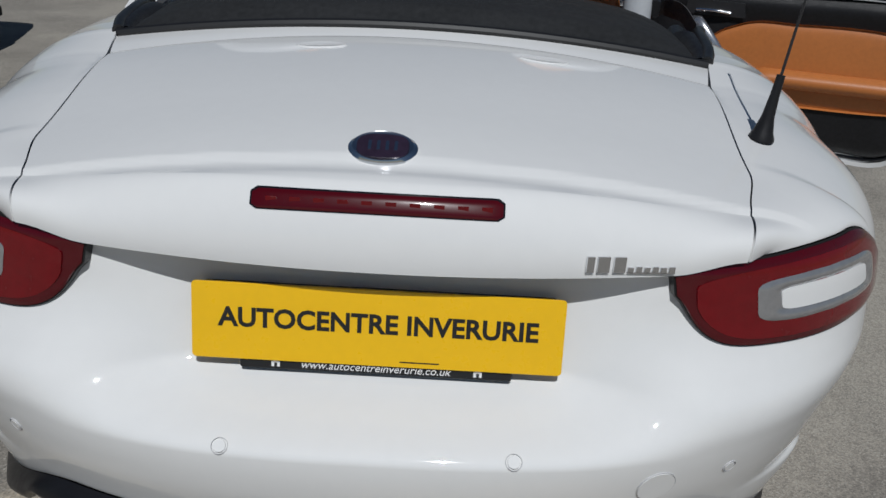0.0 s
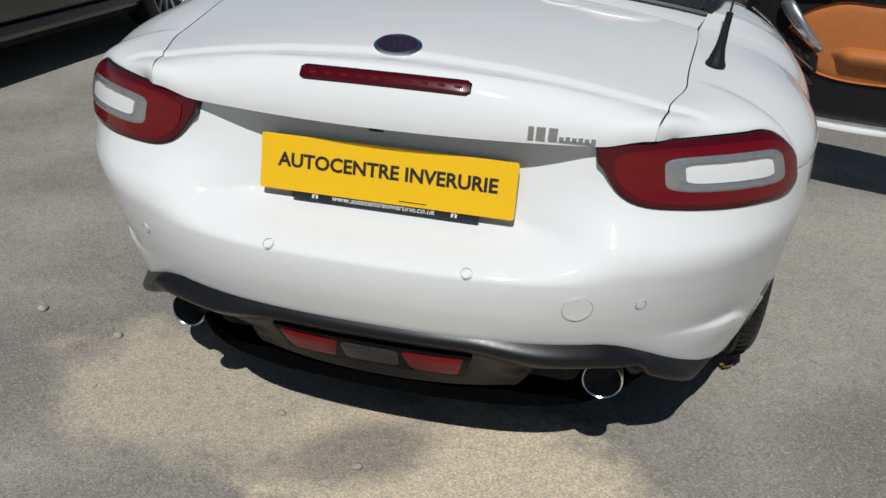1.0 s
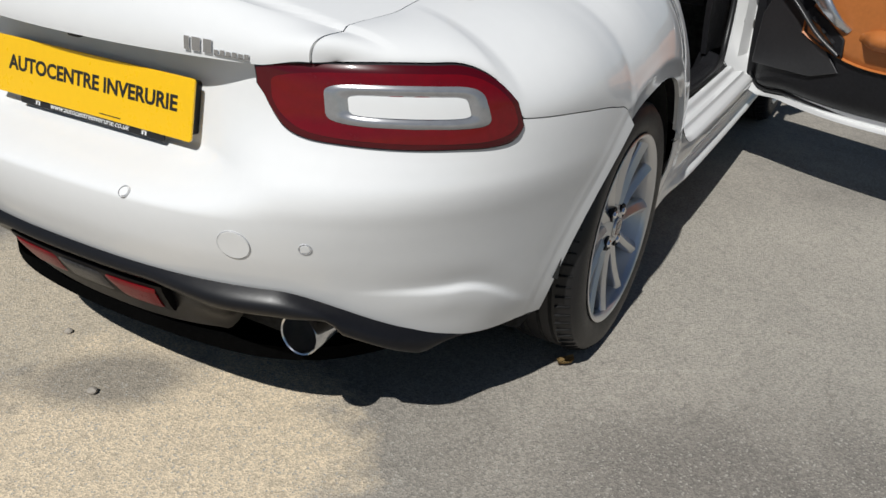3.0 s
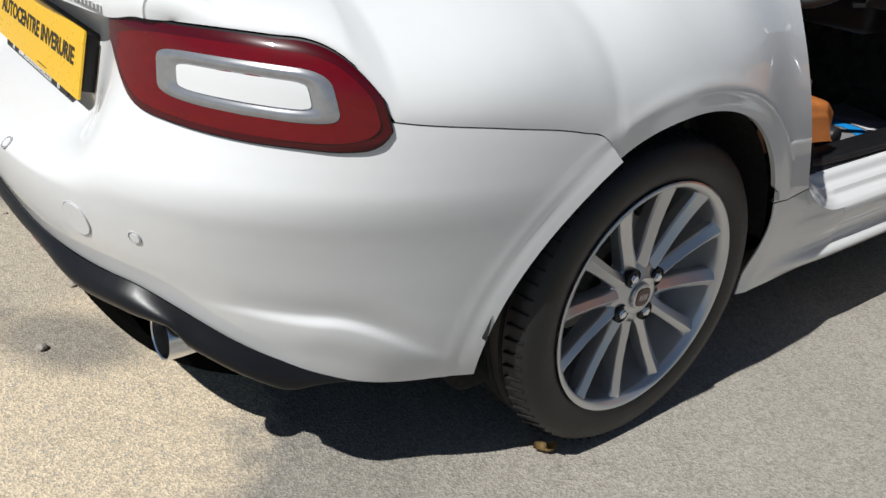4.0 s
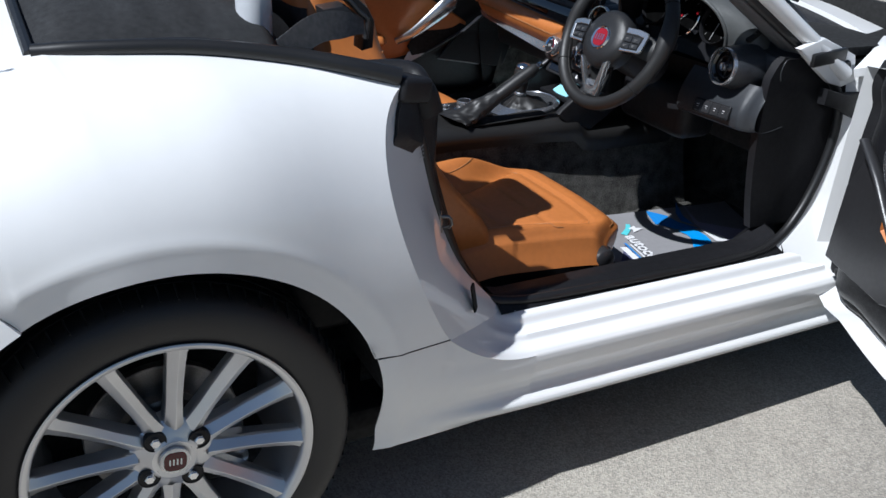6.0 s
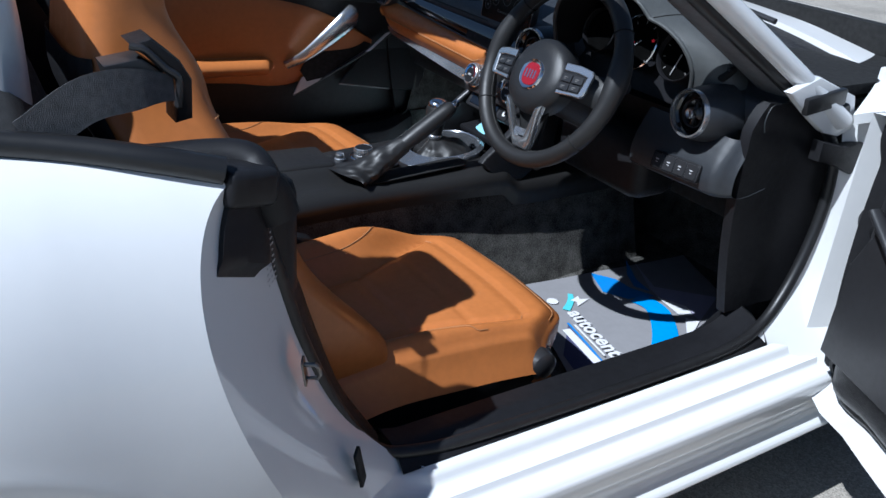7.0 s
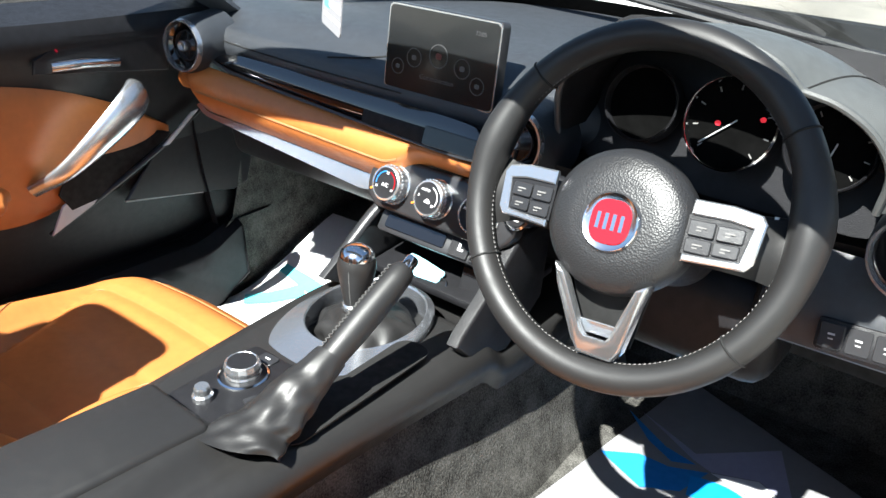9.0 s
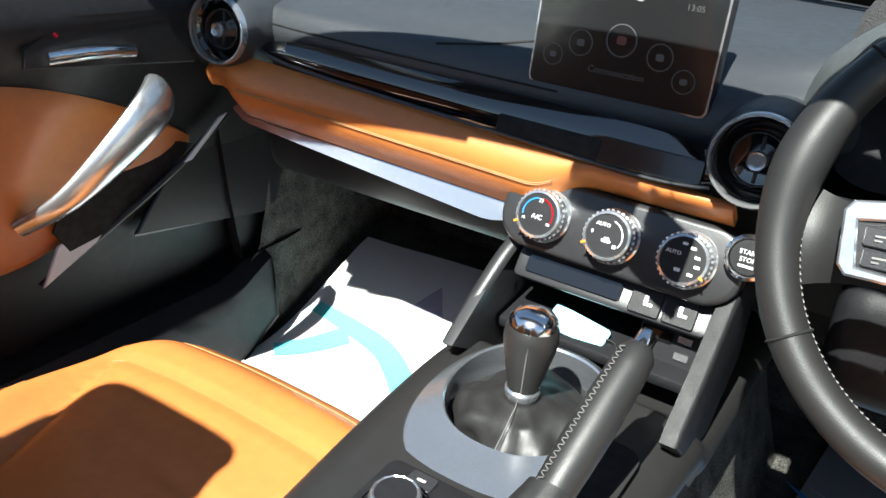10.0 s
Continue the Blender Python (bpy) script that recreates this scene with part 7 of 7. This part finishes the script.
# ---- door cards ----
def build_door(m, mirror, opened, nm, label, dx=0.0):
    """A door in its own frame: x from hinge to latch, y inwards, z up; the outer skin lies at y = 0."""
    L = 1.12
    deep, lean_in = (0.108, 0.0) if opened else (0.134, 0.16)
    door = new(nm)
    door.parent = car
    door.matrix_basis = m
    door["label"] = label
    bottom = table([(0.0, 0.40), (0.05, 0.33), (0.2, 0.305), (0.8, 0.305), (1.0, 0.33), (1.08, 0.40), (1.12, 0.50)])
    top = table([(0.0, 0.86), (0.10, 0.875), (0.5, 0.890), (0.9, 0.895), (1.04, 0.885), (1.12, 0.86)])

    def outer(u, v):
        x = L * u
        z = lerp(bottom(x), top(x), v)
        return (x, -0.012 - 0.030 * math.sin(math.pi * min(1, v * 1.05)) * (0.6 + 0.4 * math.sin(math.pi * u)) + 0.035 * smooth01((0.16 - v) / 0.16), z)
    f = not mirror
    sheet("door_skin", outer, 36, 24, PAINT, door, "white outer door skin", flange=0.016, flip=f)

    def inner_frame(u, v):
        x = L * u
        z = lerp(bottom(x) + 0.004, top(x) - 0.006, v)
        return (x, 0.055 + 0.02 * math.sin(math.pi * u), z)
    sheet("door_shell", inner_frame, 30, 20, PAINT, door, "white painted inner door frame", flange=0.06, flip=not f)
    # black card with raised top roll
    def card(u, v):
        x = lerp(0.050, L - 0.045, u)
        zb, zt = bottom(x) + (0.020 if opened else 0.045), top(x) + 0.006
        z = lerp(zb, zt, v)
        y = deep + lean_in * (z - 0.66) + 0.022 * math.sin(math.pi * v * 0.9) + 0.022 * smooth01((v - 0.80) / 0.12) - 0.05 * smooth01((v - 0.97) / 0.03)
        e = max(abs(2 * u - 1) ** 16, abs(2 * v - 1) ** 16)
        return (x, y - 0.05 * e, z)
    cd = sheet("door_card", card, 40, 30, PLASTIC, door, "black moulded door card", flange=0.03, flip=not f)

    def face(x, z, up=0.0):
        v = (z - bottom(x) - 0.045) / (top(x) + 0.006 - bottom(x) - 0.045)
        return deep + lean_in * (z - 0.66) + 0.022 * math.sin(math.pi * v * 0.9) + 0.022 * smooth01((v - 0.80) / 0.12) + up
    # tan insert
    ins_top = table([(0.24 + dx, 0.60), (0.30 + dx, 0.70), (0.40 + dx, 0.765), (0.6 + 0.8 * dx, 0.785), (1.0, 0.770), (1.06, 0.755)])
    ins_low = table([(0.24 + dx, 0.575), (0.32 + dx, 0.535), (0.42 + dx, 0.505), (0.7 + 0.5 * dx, 0.500), (1.0, 0.520), (1.06, 0.53)])

    if not opened:
        ins_top = table([(0.337, 0.668), (0.40, 0.708), (0.472, 0.744), (0.53, 0.767), (0.65, 0.797), (0.776, 0.813), (0.973, 0.803), (1.06, 0.79)])
        ins_low = table([(0.337, 0.655), (0.40, 0.625), (0.472, 0.590), (0.587, 0.552), (0.75, 0.568), (0.913, 0.582), (1.06, 0.59)])
    ins_x = 0.245 if opened else 0.337

    def insert(u, v):
        x = lerp(ins_x, 1.06, u)
        z = lerp(ins_low(x), ins_top(x), v)
        e = max(abs(2 * u - 1) ** 12, abs(2 * v - 1) ** 10)
        return (x, face(x, z, 0.010 - 0.008 * e), z)
    ins = sheet("leather_insert", insert, 40, 24, TAN, door, "tan leather door insert", flip=not f, flange=0.012)

    def arm(u, v):
        a = math.pi * v
        x = lerp(0.44, 1.06, u) if opened else lerp(0.632, 0.945, u)
        t = smooth01(u / 0.12) * (1 if opened else smooth01((1 - u) / 0.2))
        zc = 0.590 + 0.012 * u if opened else 0.616 + 0.010 * u
        hh = 0.034 if opened else 0.025
        return (x, face(x, zc, 0.008) + (0.050 * math.sin(a)) * t, zc + hh * math.cos(a) * (0.4 + 0.6 * t))
    sheet("armrest", arm, 36, 14, TAN, ins, "padded tan armrest", flip=f)
    def plate(name, outline, up, thick, material, label="", bevel=0.001):
        cx = sum(p[0] for p in outline) / len(outline)
        cz = sum(p[1] for p in outline) / len(outline)
        return part(name, moved(slab(outline, thick, bevel, 1), Matrix(((1, 0, 0, 0), (0, 0, 1, face(cx, cz) + up), (0, 1, 0, 0), (0, 0, 0, 1)))), material, door, label)

    def rod(name, pts, radius, material, label="", squash=1.5, parent=door):
        g = spline([(x, face(x, z, out), z) for x, z, out in pts])
        return part(name, tube([g(k / 30) for k in range(31)], radius, 14, squash=squash, up=(0, 1, 0)), material, parent, label)
    blade = lambda q: (0.013 + 0.016 * smooth01((1 - q) / 0.8)) * (0.35 + 0.65 * smooth01(q / 0.10))
    if opened:
        rod("grab_handle", ((0.225, 0.775, 0.018), (0.268, 0.738, 0.050), (0.325, 0.682, 0.058), (0.375, 0.632, 0.045), (0.405, 0.600, 0.010)), blade, SILVER, "sweeping satin chrome grab handle", 0.55)
        plate("lever_recess", [(0.19, 0.786), (0.41, 0.790), (0.40, 0.842), (0.20, 0.842)], 0.006, 0.004, SATIN, "black lever recess")
        rod("release_lever", ((0.235, 0.805, 0.014), (0.30, 0.808, 0.022), (0.355, 0.803, 0.014)), 0.007, CHROME, "chrome door release lever", 1.6)
        plate("speaker_grille", [(0.07, 0.42), (0.30, 0.42), (0.40, 0.455), (0.335, 0.525), (0.20, 0.66), (0.12, 0.70), (0.075, 0.60)], 0.002, 0.004, SATIN, "black speaker grille", 0.002)
        rod("card_rail", ((0.11, 0.720, 0.016), (0.20, 0.665, 0.020), (0.30, 0.575, 0.020), (0.39, 0.515, 0.014)), 0.008, SATIN, "raised rail across the door card", 1.6)
        pod = plate("switch_pod", [(0.235, 0.63), (0.30, 0.60), (0.375, 0.535), (0.405, 0.51), (0.40, 0.57), (0.33, 0.62), (0.26, 0.66)], 0.006, 0.012, PLASTIC, "black switch pod", 0.003)
        for k in range(3):
            x, z = 0.285 + 0.038 * k, 0.618 - 0.030 * k
            box("window_switch", (0.022, 0.008, 0.012), pose(x, face(x, z) + 0.020, z, 0, 40), SATIN, pod, bevel=0.003)
    else:
        rod("grab_handle", ((0.412, 0.764, 0.036), (0.450, 0.742, 0.062), (0.505, 0.695, 0.060), (0.560, 0.645, 0.044), (0.600, 0.612, 0.012)), blade, SILVER, "sweeping satin chrome grab handle", 0.55)
        plate("lever_recess", [(0.585, 0.806), (0.582, 0.828), (0.520, 0.858), (0.360, 0.852), (0.338, 0.800), (0.350, 0.778)], 0.004, 0.003, PLASTIC, "black lever recess", 0.002)
        rod("release_lever", ((0.556, 0.815, 0.012), (0.50, 0.815, 0.020), (0.442, 0.806, 0.014)), 0.0085, CHROME, "chrome door release lever", 0.8)
        rod("lock_button", ((0.548, 0.842, 0.004), (0.546, 0.838, 0.008)), 0.0022, DEEP_RED, "small red lock marker", 1.0)
        # no opening here: the pocket's inner shade is a flat near-black plate
        plate("pocket_mouth", [(0.560, 0.595), (0.535, 0.638), (0.450, 0.672), (0.372, 0.670), (0.336, 0.656), (0.395, 0.605), (0.455, 0.575), (0.540, 0.562)], 0.012, 0.002, DARK, "flat dark plate for the shade in the door pocket")
        plate("speaker_grille", [(0.432, 0.545), (0.365, 0.622), (0.290, 0.676), (0.150, 0.650), (0.136, 0.598), (0.160, 0.512), (0.195, 0.503)], 0.003, 0.006, SATIN, "black speaker grille panel", 0.002)
        rod("grille_edge", ((0.430, 0.541, 0.010), (0.310, 0.520, 0.010), (0.205, 0.502, 0.010), (0.158, 0.512, 0.010), (0.134, 0.600, 0.010)), 0.0018, GREY_INK, "grey edge of the speaker panel", 1.0)
        rod("card_rail", ((0.280, 0.690, 0.014), (0.350, 0.645, 0.018), (0.430, 0.600, 0.020), (0.576, 0.522, 0.018)), 0.0045, SATIN, "raised rail across the door card", 1.2)
        # sunlight on black pocket edge and rail, put in as pale plates
        plate("pocket_flap", [(0.425, 0.606), (0.500, 0.598), (0.555, 0.573), (0.580, 0.526), (0.490, 0.566)], 0.018, 0.004, HOOP_PAINT, "pocket edge coloured pale as if sunlit")
        plate("rail_sunlit_end", [(0.284, 0.693), (0.300, 0.690), (0.365, 0.640), (0.352, 0.640)], 0.020, 0.003, HOOP_PAINT, "rail end coloured pale as if sunlit", 0.0006)
    part("latch", moved(rbox((0.014, 0.035, 0.07), 0.003), pose(L - 0.004, 0.035, 0.60)), STEEL, door, "steel door latch")
    # weather strip along the window slot
    part("window_seal", tube([(L * k / 20, 0.045, top(L * k / 20) + 0.002) for k in range(1, 21)], 0.007, 8), SEAL, door, "black window seal")
    part("lower_seal", tube([(L * lerp(0.03, 0.97, k / 30), 0.066, bottom(L * lerp(0.03, 0.97, k / 30)) + 0.016) for k in range(31)], 0.008, 8), SEAL, door, "black lower door seal")
    # mirror
    part("mirror_foot", tube([(0.12, -0.01, 0.880), (0.10, -0.05, 0.905), (0.09, -0.09, 0.935)], lambda q: 0.024 - 0.004 * q, 12), PLASTIC, door, "black mirror foot")
    shell = bmesh.new()
    bmesh.ops.create_uvsphere(shell, u_segments=28, v_segments=16, radius=1)
    for v in shell.verts:
        x, y, z = v.co
        v.co = Vector((x * 0.062 * (1 if x < 0 else 0.45), y * 0.100, z * 0.064)) + Vector((0.09, -0.165, 0.960))
    sh = part("door_mirror", shell, PAINT, door, "white door mirror")
    part("mirror_glass", moved(slab(ellipse(0.088, 0.054, 32, 3), 0.002), frame_at((0.1195, -0.165, 0.960), (0, 1, 0), (1, 0, 0))), CHROME, sh, "mirror glass")
    return door


def door_pose(hinge, along, mirror):
    x = Vector(along).normalized()
    inw = Vector((0, 0, 1)).cross(x) if mirror else x.cross(Vector((0, 0, 1)))
    return Matrix(((x.x, inw.x, 0, hinge[0]), (x.y, inw.y, 0, hinge[1]), (x.z, inw.z, 1, hinge[2]), (0, 0, 0, 1)))


build_door(door_pose((0.800, 1.655, 0.0), (0.928, -0.372, 0), False), False, True, "driver_door", "open white door with a tan and black card")
build_door(door_pose((-0.800, 1.655, 0.0), (-0.004, -1, 0), True), True, False, "passenger_door", "closed white door with a tan and black card", 0.195)


# ---- loose things ----
def footwell_z(x, y, lift):
    return 0.276 + lift + 0.36 * smooth01((y - 1.80) / 0.16) ** 1.3 + 0.11 * smooth01((y - 1.42) / 0.36) * (x < -0.1) + 0.003 * noise.noise(Vector((x * 7, y * 7, 3)))


def place_mat(nm, label, corners, base, prints):
    """A printed paper floor mat that follows the footwell; corners near left, near right, far right, far left."""
    a, b, c, d = (Vector((x, y, 0)) for x, y in corners)

    def fn(u, v):
        p = a.lerp(b, u).lerp(d.lerp(c, u), v)
        p.z = footwell_z(p.x, p.y, 0.0)
        return p
    ob = tagged(sheet(nm, fn, 16, 24, base, None, flip=False, thick=0.001), label, "floor mat")
    for name, outline, material, lift in prints:
        bm = bmesh.new()
        bm.faces.new([bm.verts.new((x, y, 0)) for x, y in outline])
        bmesh.ops.triangulate(bm, faces=bm.faces[:])
        bmesh.ops.subdivide_edges(bm, edges=bm.edges[:], cuts=3, use_grid_fill=True)
        for v in bm.verts:
            v.co.z = footwell_z(v.co.x, v.co.y, lift)
        part(name, bm, material, ob)
    return ob


def arc_band(pts, w0, w1, n=14):
    s = spline([(x, y, 0) for x, y in pts])
    left, right = [], []
    for k in range(n + 1):
        p = s(k / n)
        t = (s(min(1, k / n + 0.02)) - s(max(0, k / n - 0.02))).normalized()
        w = lerp(w0, w1, k / n) / 2
        left.append((p.x - t.y * w, p.y + t.x * w))
        right.append((p.x + t.y * w, p.y - t.x * w))
    return left + right[::-1]


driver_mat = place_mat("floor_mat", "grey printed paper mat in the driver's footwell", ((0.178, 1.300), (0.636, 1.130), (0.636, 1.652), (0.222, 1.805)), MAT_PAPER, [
    ("dark_blue_shape", [(0.200, 1.503), (0.289, 1.466), (0.341, 1.498), (0.357, 1.571), (0.302, 1.541), (0.252, 1.539)], MAT_BLUE, 0.0025),
    ("dark_blue_shape", [(0.182, 1.639), (0.247, 1.582), (0.300, 1.556), (0.334, 1.576), (0.276, 1.586)], MAT_BLUE, 0.0027),
    ("cyan_band", arc_band([(0.345, 1.520), (0.385, 1.530), (0.425, 1.518), (0.490, 1.470), (0.556, 1.404)], 0.050, 0.060), MAT_SKY, 0.0029),
    ("lilac_star", [(0.202, 1.649), (0.322, 1.601), (0.426, 1.706), (0.487, 1.583), (0.463, 1.588), (0.426, 1.606), (0.360, 1.574), (0.325, 1.584)], MAT_LILAC, 0.0033),
    ("star_facet", [(0.360, 1.571), (0.426, 1.604), (0.463, 1.586), (0.448, 1.556)], MAT_WHITE, 0.0035),
    ("star_facet", [(0.464, 1.560), (0.543, 1.484), (0.488, 1.580)], MAT_WHITE, 0.0036),
    ("navy_panel", [(0.371, 1.292), (0.588, 1.248), (0.588, 1.172), (0.462, 1.205)], MAT_NAVY, 0.0025),
    ("small_star", [(0.278, 1.398), (0.292, 1.392), (0.300, 1.414), (0.316, 1.366), (0.300, 1.376), (0.288, 1.368)], MAT_WHITE, 0.0030),
    ("small_band", arc_band([(0.262, 1.388), (0.290, 1.366), (0.318, 1.330)], 0.012, 0.018, 8), MAT_CYAN, 0.0028),
    ("small_ring", [(0.273 + 0.014 * math.cos(0.5 * k), 1.326 + 0.014 * math.sin(0.5 * k)) for k in range(12)], MAT_WHITE, 0.0030),
    ("underline", arc_band([(0.365, 1.296), (0.46, 1.278), (0.585, 1.250)], 0.006, 0.006, 6), MAT_BLUE, 0.0034),
])
tm = frame_at((0.446, 1.318, 0.2815), (0.985, -0.17, 0), (0, 0, 1))
text("autocentre", 0.052, tm, MAT_WHITE, driver_mat, bold=0.0014)
bars([(0.0, -0.026, 0.125, 0.005)], tm, MAT_WHITE, driver_mat, "small_print", 0.0004)
bars([(0.034, -0.054, 0.17, 0.019)], tm, MAT_WHITE, driver_mat, "large_figures", 0.0004)
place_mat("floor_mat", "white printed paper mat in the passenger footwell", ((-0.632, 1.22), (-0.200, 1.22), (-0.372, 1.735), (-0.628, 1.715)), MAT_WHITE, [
    ("cyan_band", arc_band([(-0.600, 1.430), (-0.560, 1.470), (-0.515, 1.520)], 0.036, 0.040), MAT_CYAN, 0.0025),
    ("cyan_band", arc_band([(-0.608, 1.545), (-0.560, 1.540), (-0.507, 1.533), (-0.443, 1.520), (-0.395, 1.494), (-0.345, 1.450), (-0.310, 1.380)], 0.022, 0.050), MAT_CYAN, 0.0028),
    ("grey_star", [(-0.451, 1.606), (-0.424, 1.664), (-0.382, 1.604), (-0.395, 1.600)], MAT_LILAC, 0.0026),
])


def build_hanging_card():
    """A printed card on a cord from the windscreen header."""
    m = frame_at((0.059, 1.048, 1.034), (0.875, -0.485, -0.05), (-0.485, -0.875, 0.05))
    card = tagged(part("hanging_card", moved(slab(round_rect(0.066, 0.098, 0.005), 0.0012), m), MAT_PAPER), "small grey printed card hung from the windscreen header", "card")
    bars([(0.012, -0.024, 0.040, 0.007), (0.004, -0.037, 0.056, 0.0035)], m @ pose(0, 0, 0.0012), MAT_WHITE, card, "card_print", 0.0004)
    part("card_mark", moved(slab([(-0.024, -0.030), (-0.006, -0.030), (-0.008, -0.020), (-0.018, -0.010), (-0.022, -0.018)], 0.0004), m @ pose(0, 0, 0.0012)), MAT_CYAN, card)
    part("card_mark", moved(slab(ellipse(0.008, 0.008, 16), 0.0004), m @ pose(0.014, 0.004, 0.0012)), MAT_CYAN, card)
    part("cord", tube([m @ Vector((0, 0.046, 0.001)), (0.045, 1.040, 1.150), (0.042, 1.030, 1.178)], 0.0010, 6), GREY_INK, card)


build_hanging_card()


def build_key_tag():
    m = frame_at((-0.036, 1.318, 0.590), (1, -0.18, 0.02), (0.05, -0.55, 0.83))
    tag = tagged(part("key_tag", moved(slab(round_rect(0.070, 0.030, 0.005), 0.003, 0.001, 1), m), TAG_BLUE), "pale blue plastic key tag in the console tray", "key tag")
    part("tag_ring", moved(tube([(0.040 + 0.011 * math.cos(a), -0.006 + 0.011 * math.sin(a), 0.002) for a in (2 * math.pi * k / 24 for k in range(24))], 0.0011, 6, closed=True), m), CHROME, tag)
    return tag


build_key_tag()


def build_stone(x, y, r, seed):
    bm = bmesh.new()
    bmesh.ops.create_icosphere(bm, subdivisions=2, radius=r)
    for v in bm.verts:
        v.co *= 1 + 0.35 * noise.noise(v.co / r * 0.9 + Vector((seed, 0, 0)))
        v.co.z *= 0.62
    low = min(v.co.z for v in bm.verts)
    bmesh.ops.translate(bm, vec=(x, y, -low - 0.001), verts=bm.verts)
    tagged(part("stone", bm, STONE, sharp=25), "small pale loose stone on the asphalt", "stone", "loose stones")


for k, (x, y, r) in enumerate(((-1.123, -0.464, 0.014), (-0.839, -0.525, 0.013), (-0.272, -0.716, 0.010), (-0.034, -0.851, 0.012), (1.236, 0.311, 0.006), (-0.76, -0.75, 0.006), (0.62, -1.02, 0.005), (-0.42, -1.12, 0.007), (1.62, 0.42, 0.006), (1.45, 0.95, 0.005))):
    build_stone(x, y, r, 3.7 * k)


def build_leaf():
    bm = bmesh.new()
    rows = []
    for i in range(9):
        s = i / 8
        w = 0.015 * math.sin(math.pi * s) ** 0.7 + 0.0008
        rows.append([bm.verts.new(((s - 0.5) * 0.05, w * k + 0.004 * math.sin(5 * s), 0.004 + 0.008 * k * k + 0.010 * (s - 0.5) ** 2 * 4)) for k in (-1, -0.5, 0, 0.5, 1)])
    for a, b in zip(rows, rows[1:]):
        for k in range(4):
            bm.faces.new((a[k], b[k], b[k + 1], a[k + 1]))
    bmesh.ops.solidify(bm, geom=bm.faces[:], thickness=0.0006)
    tagged(part("leaf", moved(bm, pose(0.791, -0.166, 0.0, 0, 0, 70)), LEAF), "dry curled brown leaf beside the tyre", "leaf")


build_leaf()


# ---- the dark car parked alongside ----
def build_dark_car():
    dark = empty("dark_car", "black hatchback parked alongside", "car", (-3.66, 1.9, 0))
    roofline = table([(-2.1, 0.62), (-1.95, 0.95), (-1.6, 1.02), (-1.0, 1.42), (-0.2, 1.48), (0.6, 1.40), (1.25, 1.0), (1.9, 0.86), (2.1, 0.60)])

    def body(u, v):
        y = lerp(-2.1, 2.1, u)
        a = math.pi * v
        end = (1 - abs(2 * u - 1) ** 7) ** 0.5
        half = 0.86 * (0.25 + 0.75 * end)
        belt = min(0.92, roofline(y) * 0.98)
        c = math.cos(a)
        t = math.sin(a)
        if t < 0.62:
            z = lerp(0.22, belt, t / 0.62)
            x = math.copysign(half * (0.93 + 0.07 * math.sin(math.pi * t / 0.62)), c)
        else:
            k = (t - 0.62) / 0.38
            z = lerp(belt, roofline(y), math.sin(k * math.pi / 2))
            x = math.copysign(lerp(half * 0.95, 0, k**2.2), c)
        return (x, y, z)
    b = sheet("car_body", body, 60, 56, DARK_PAINT, dark, "gloss black body")
    def glass(u, v):
        y = lerp(-1.35, 0.9, u)
        z = lerp(0.97, roofline(y) - 0.09, v)
        return (0.86 - 0.30 * (z - 0.92) + 0.006, y, max(z, 0.96))
    for side in (False, True):
        sheet("side_window", glass, 24, 6, PIANO, dark, "dark tinted side window", mirror=side)
    box("car_floor", (1.5, 3.9, 0.06), pose(0, 0, 0.20), DARK, dark)
    for sx in (-1, 1):
        for y in (-1.25, 1.30):
            w = copy_thing(wheel, Matrix.Identity(4))
            w.parent = dark
            w.matrix_basis = frame_at((sx * 0.845, y, AXLE_Z), (0, 1, 0), (sx, 0, 0)) @ pose(0, 0, 0, 0, 0, 17 * y)
            w["label"] = "silver alloy wheel of the black car"
        box("sill_strip", (0.03, 2.0, 0.05), pose(sx * 0.84, 0.02, 0.28), SATIN, dark, bevel=0.01)


build_dark_car()
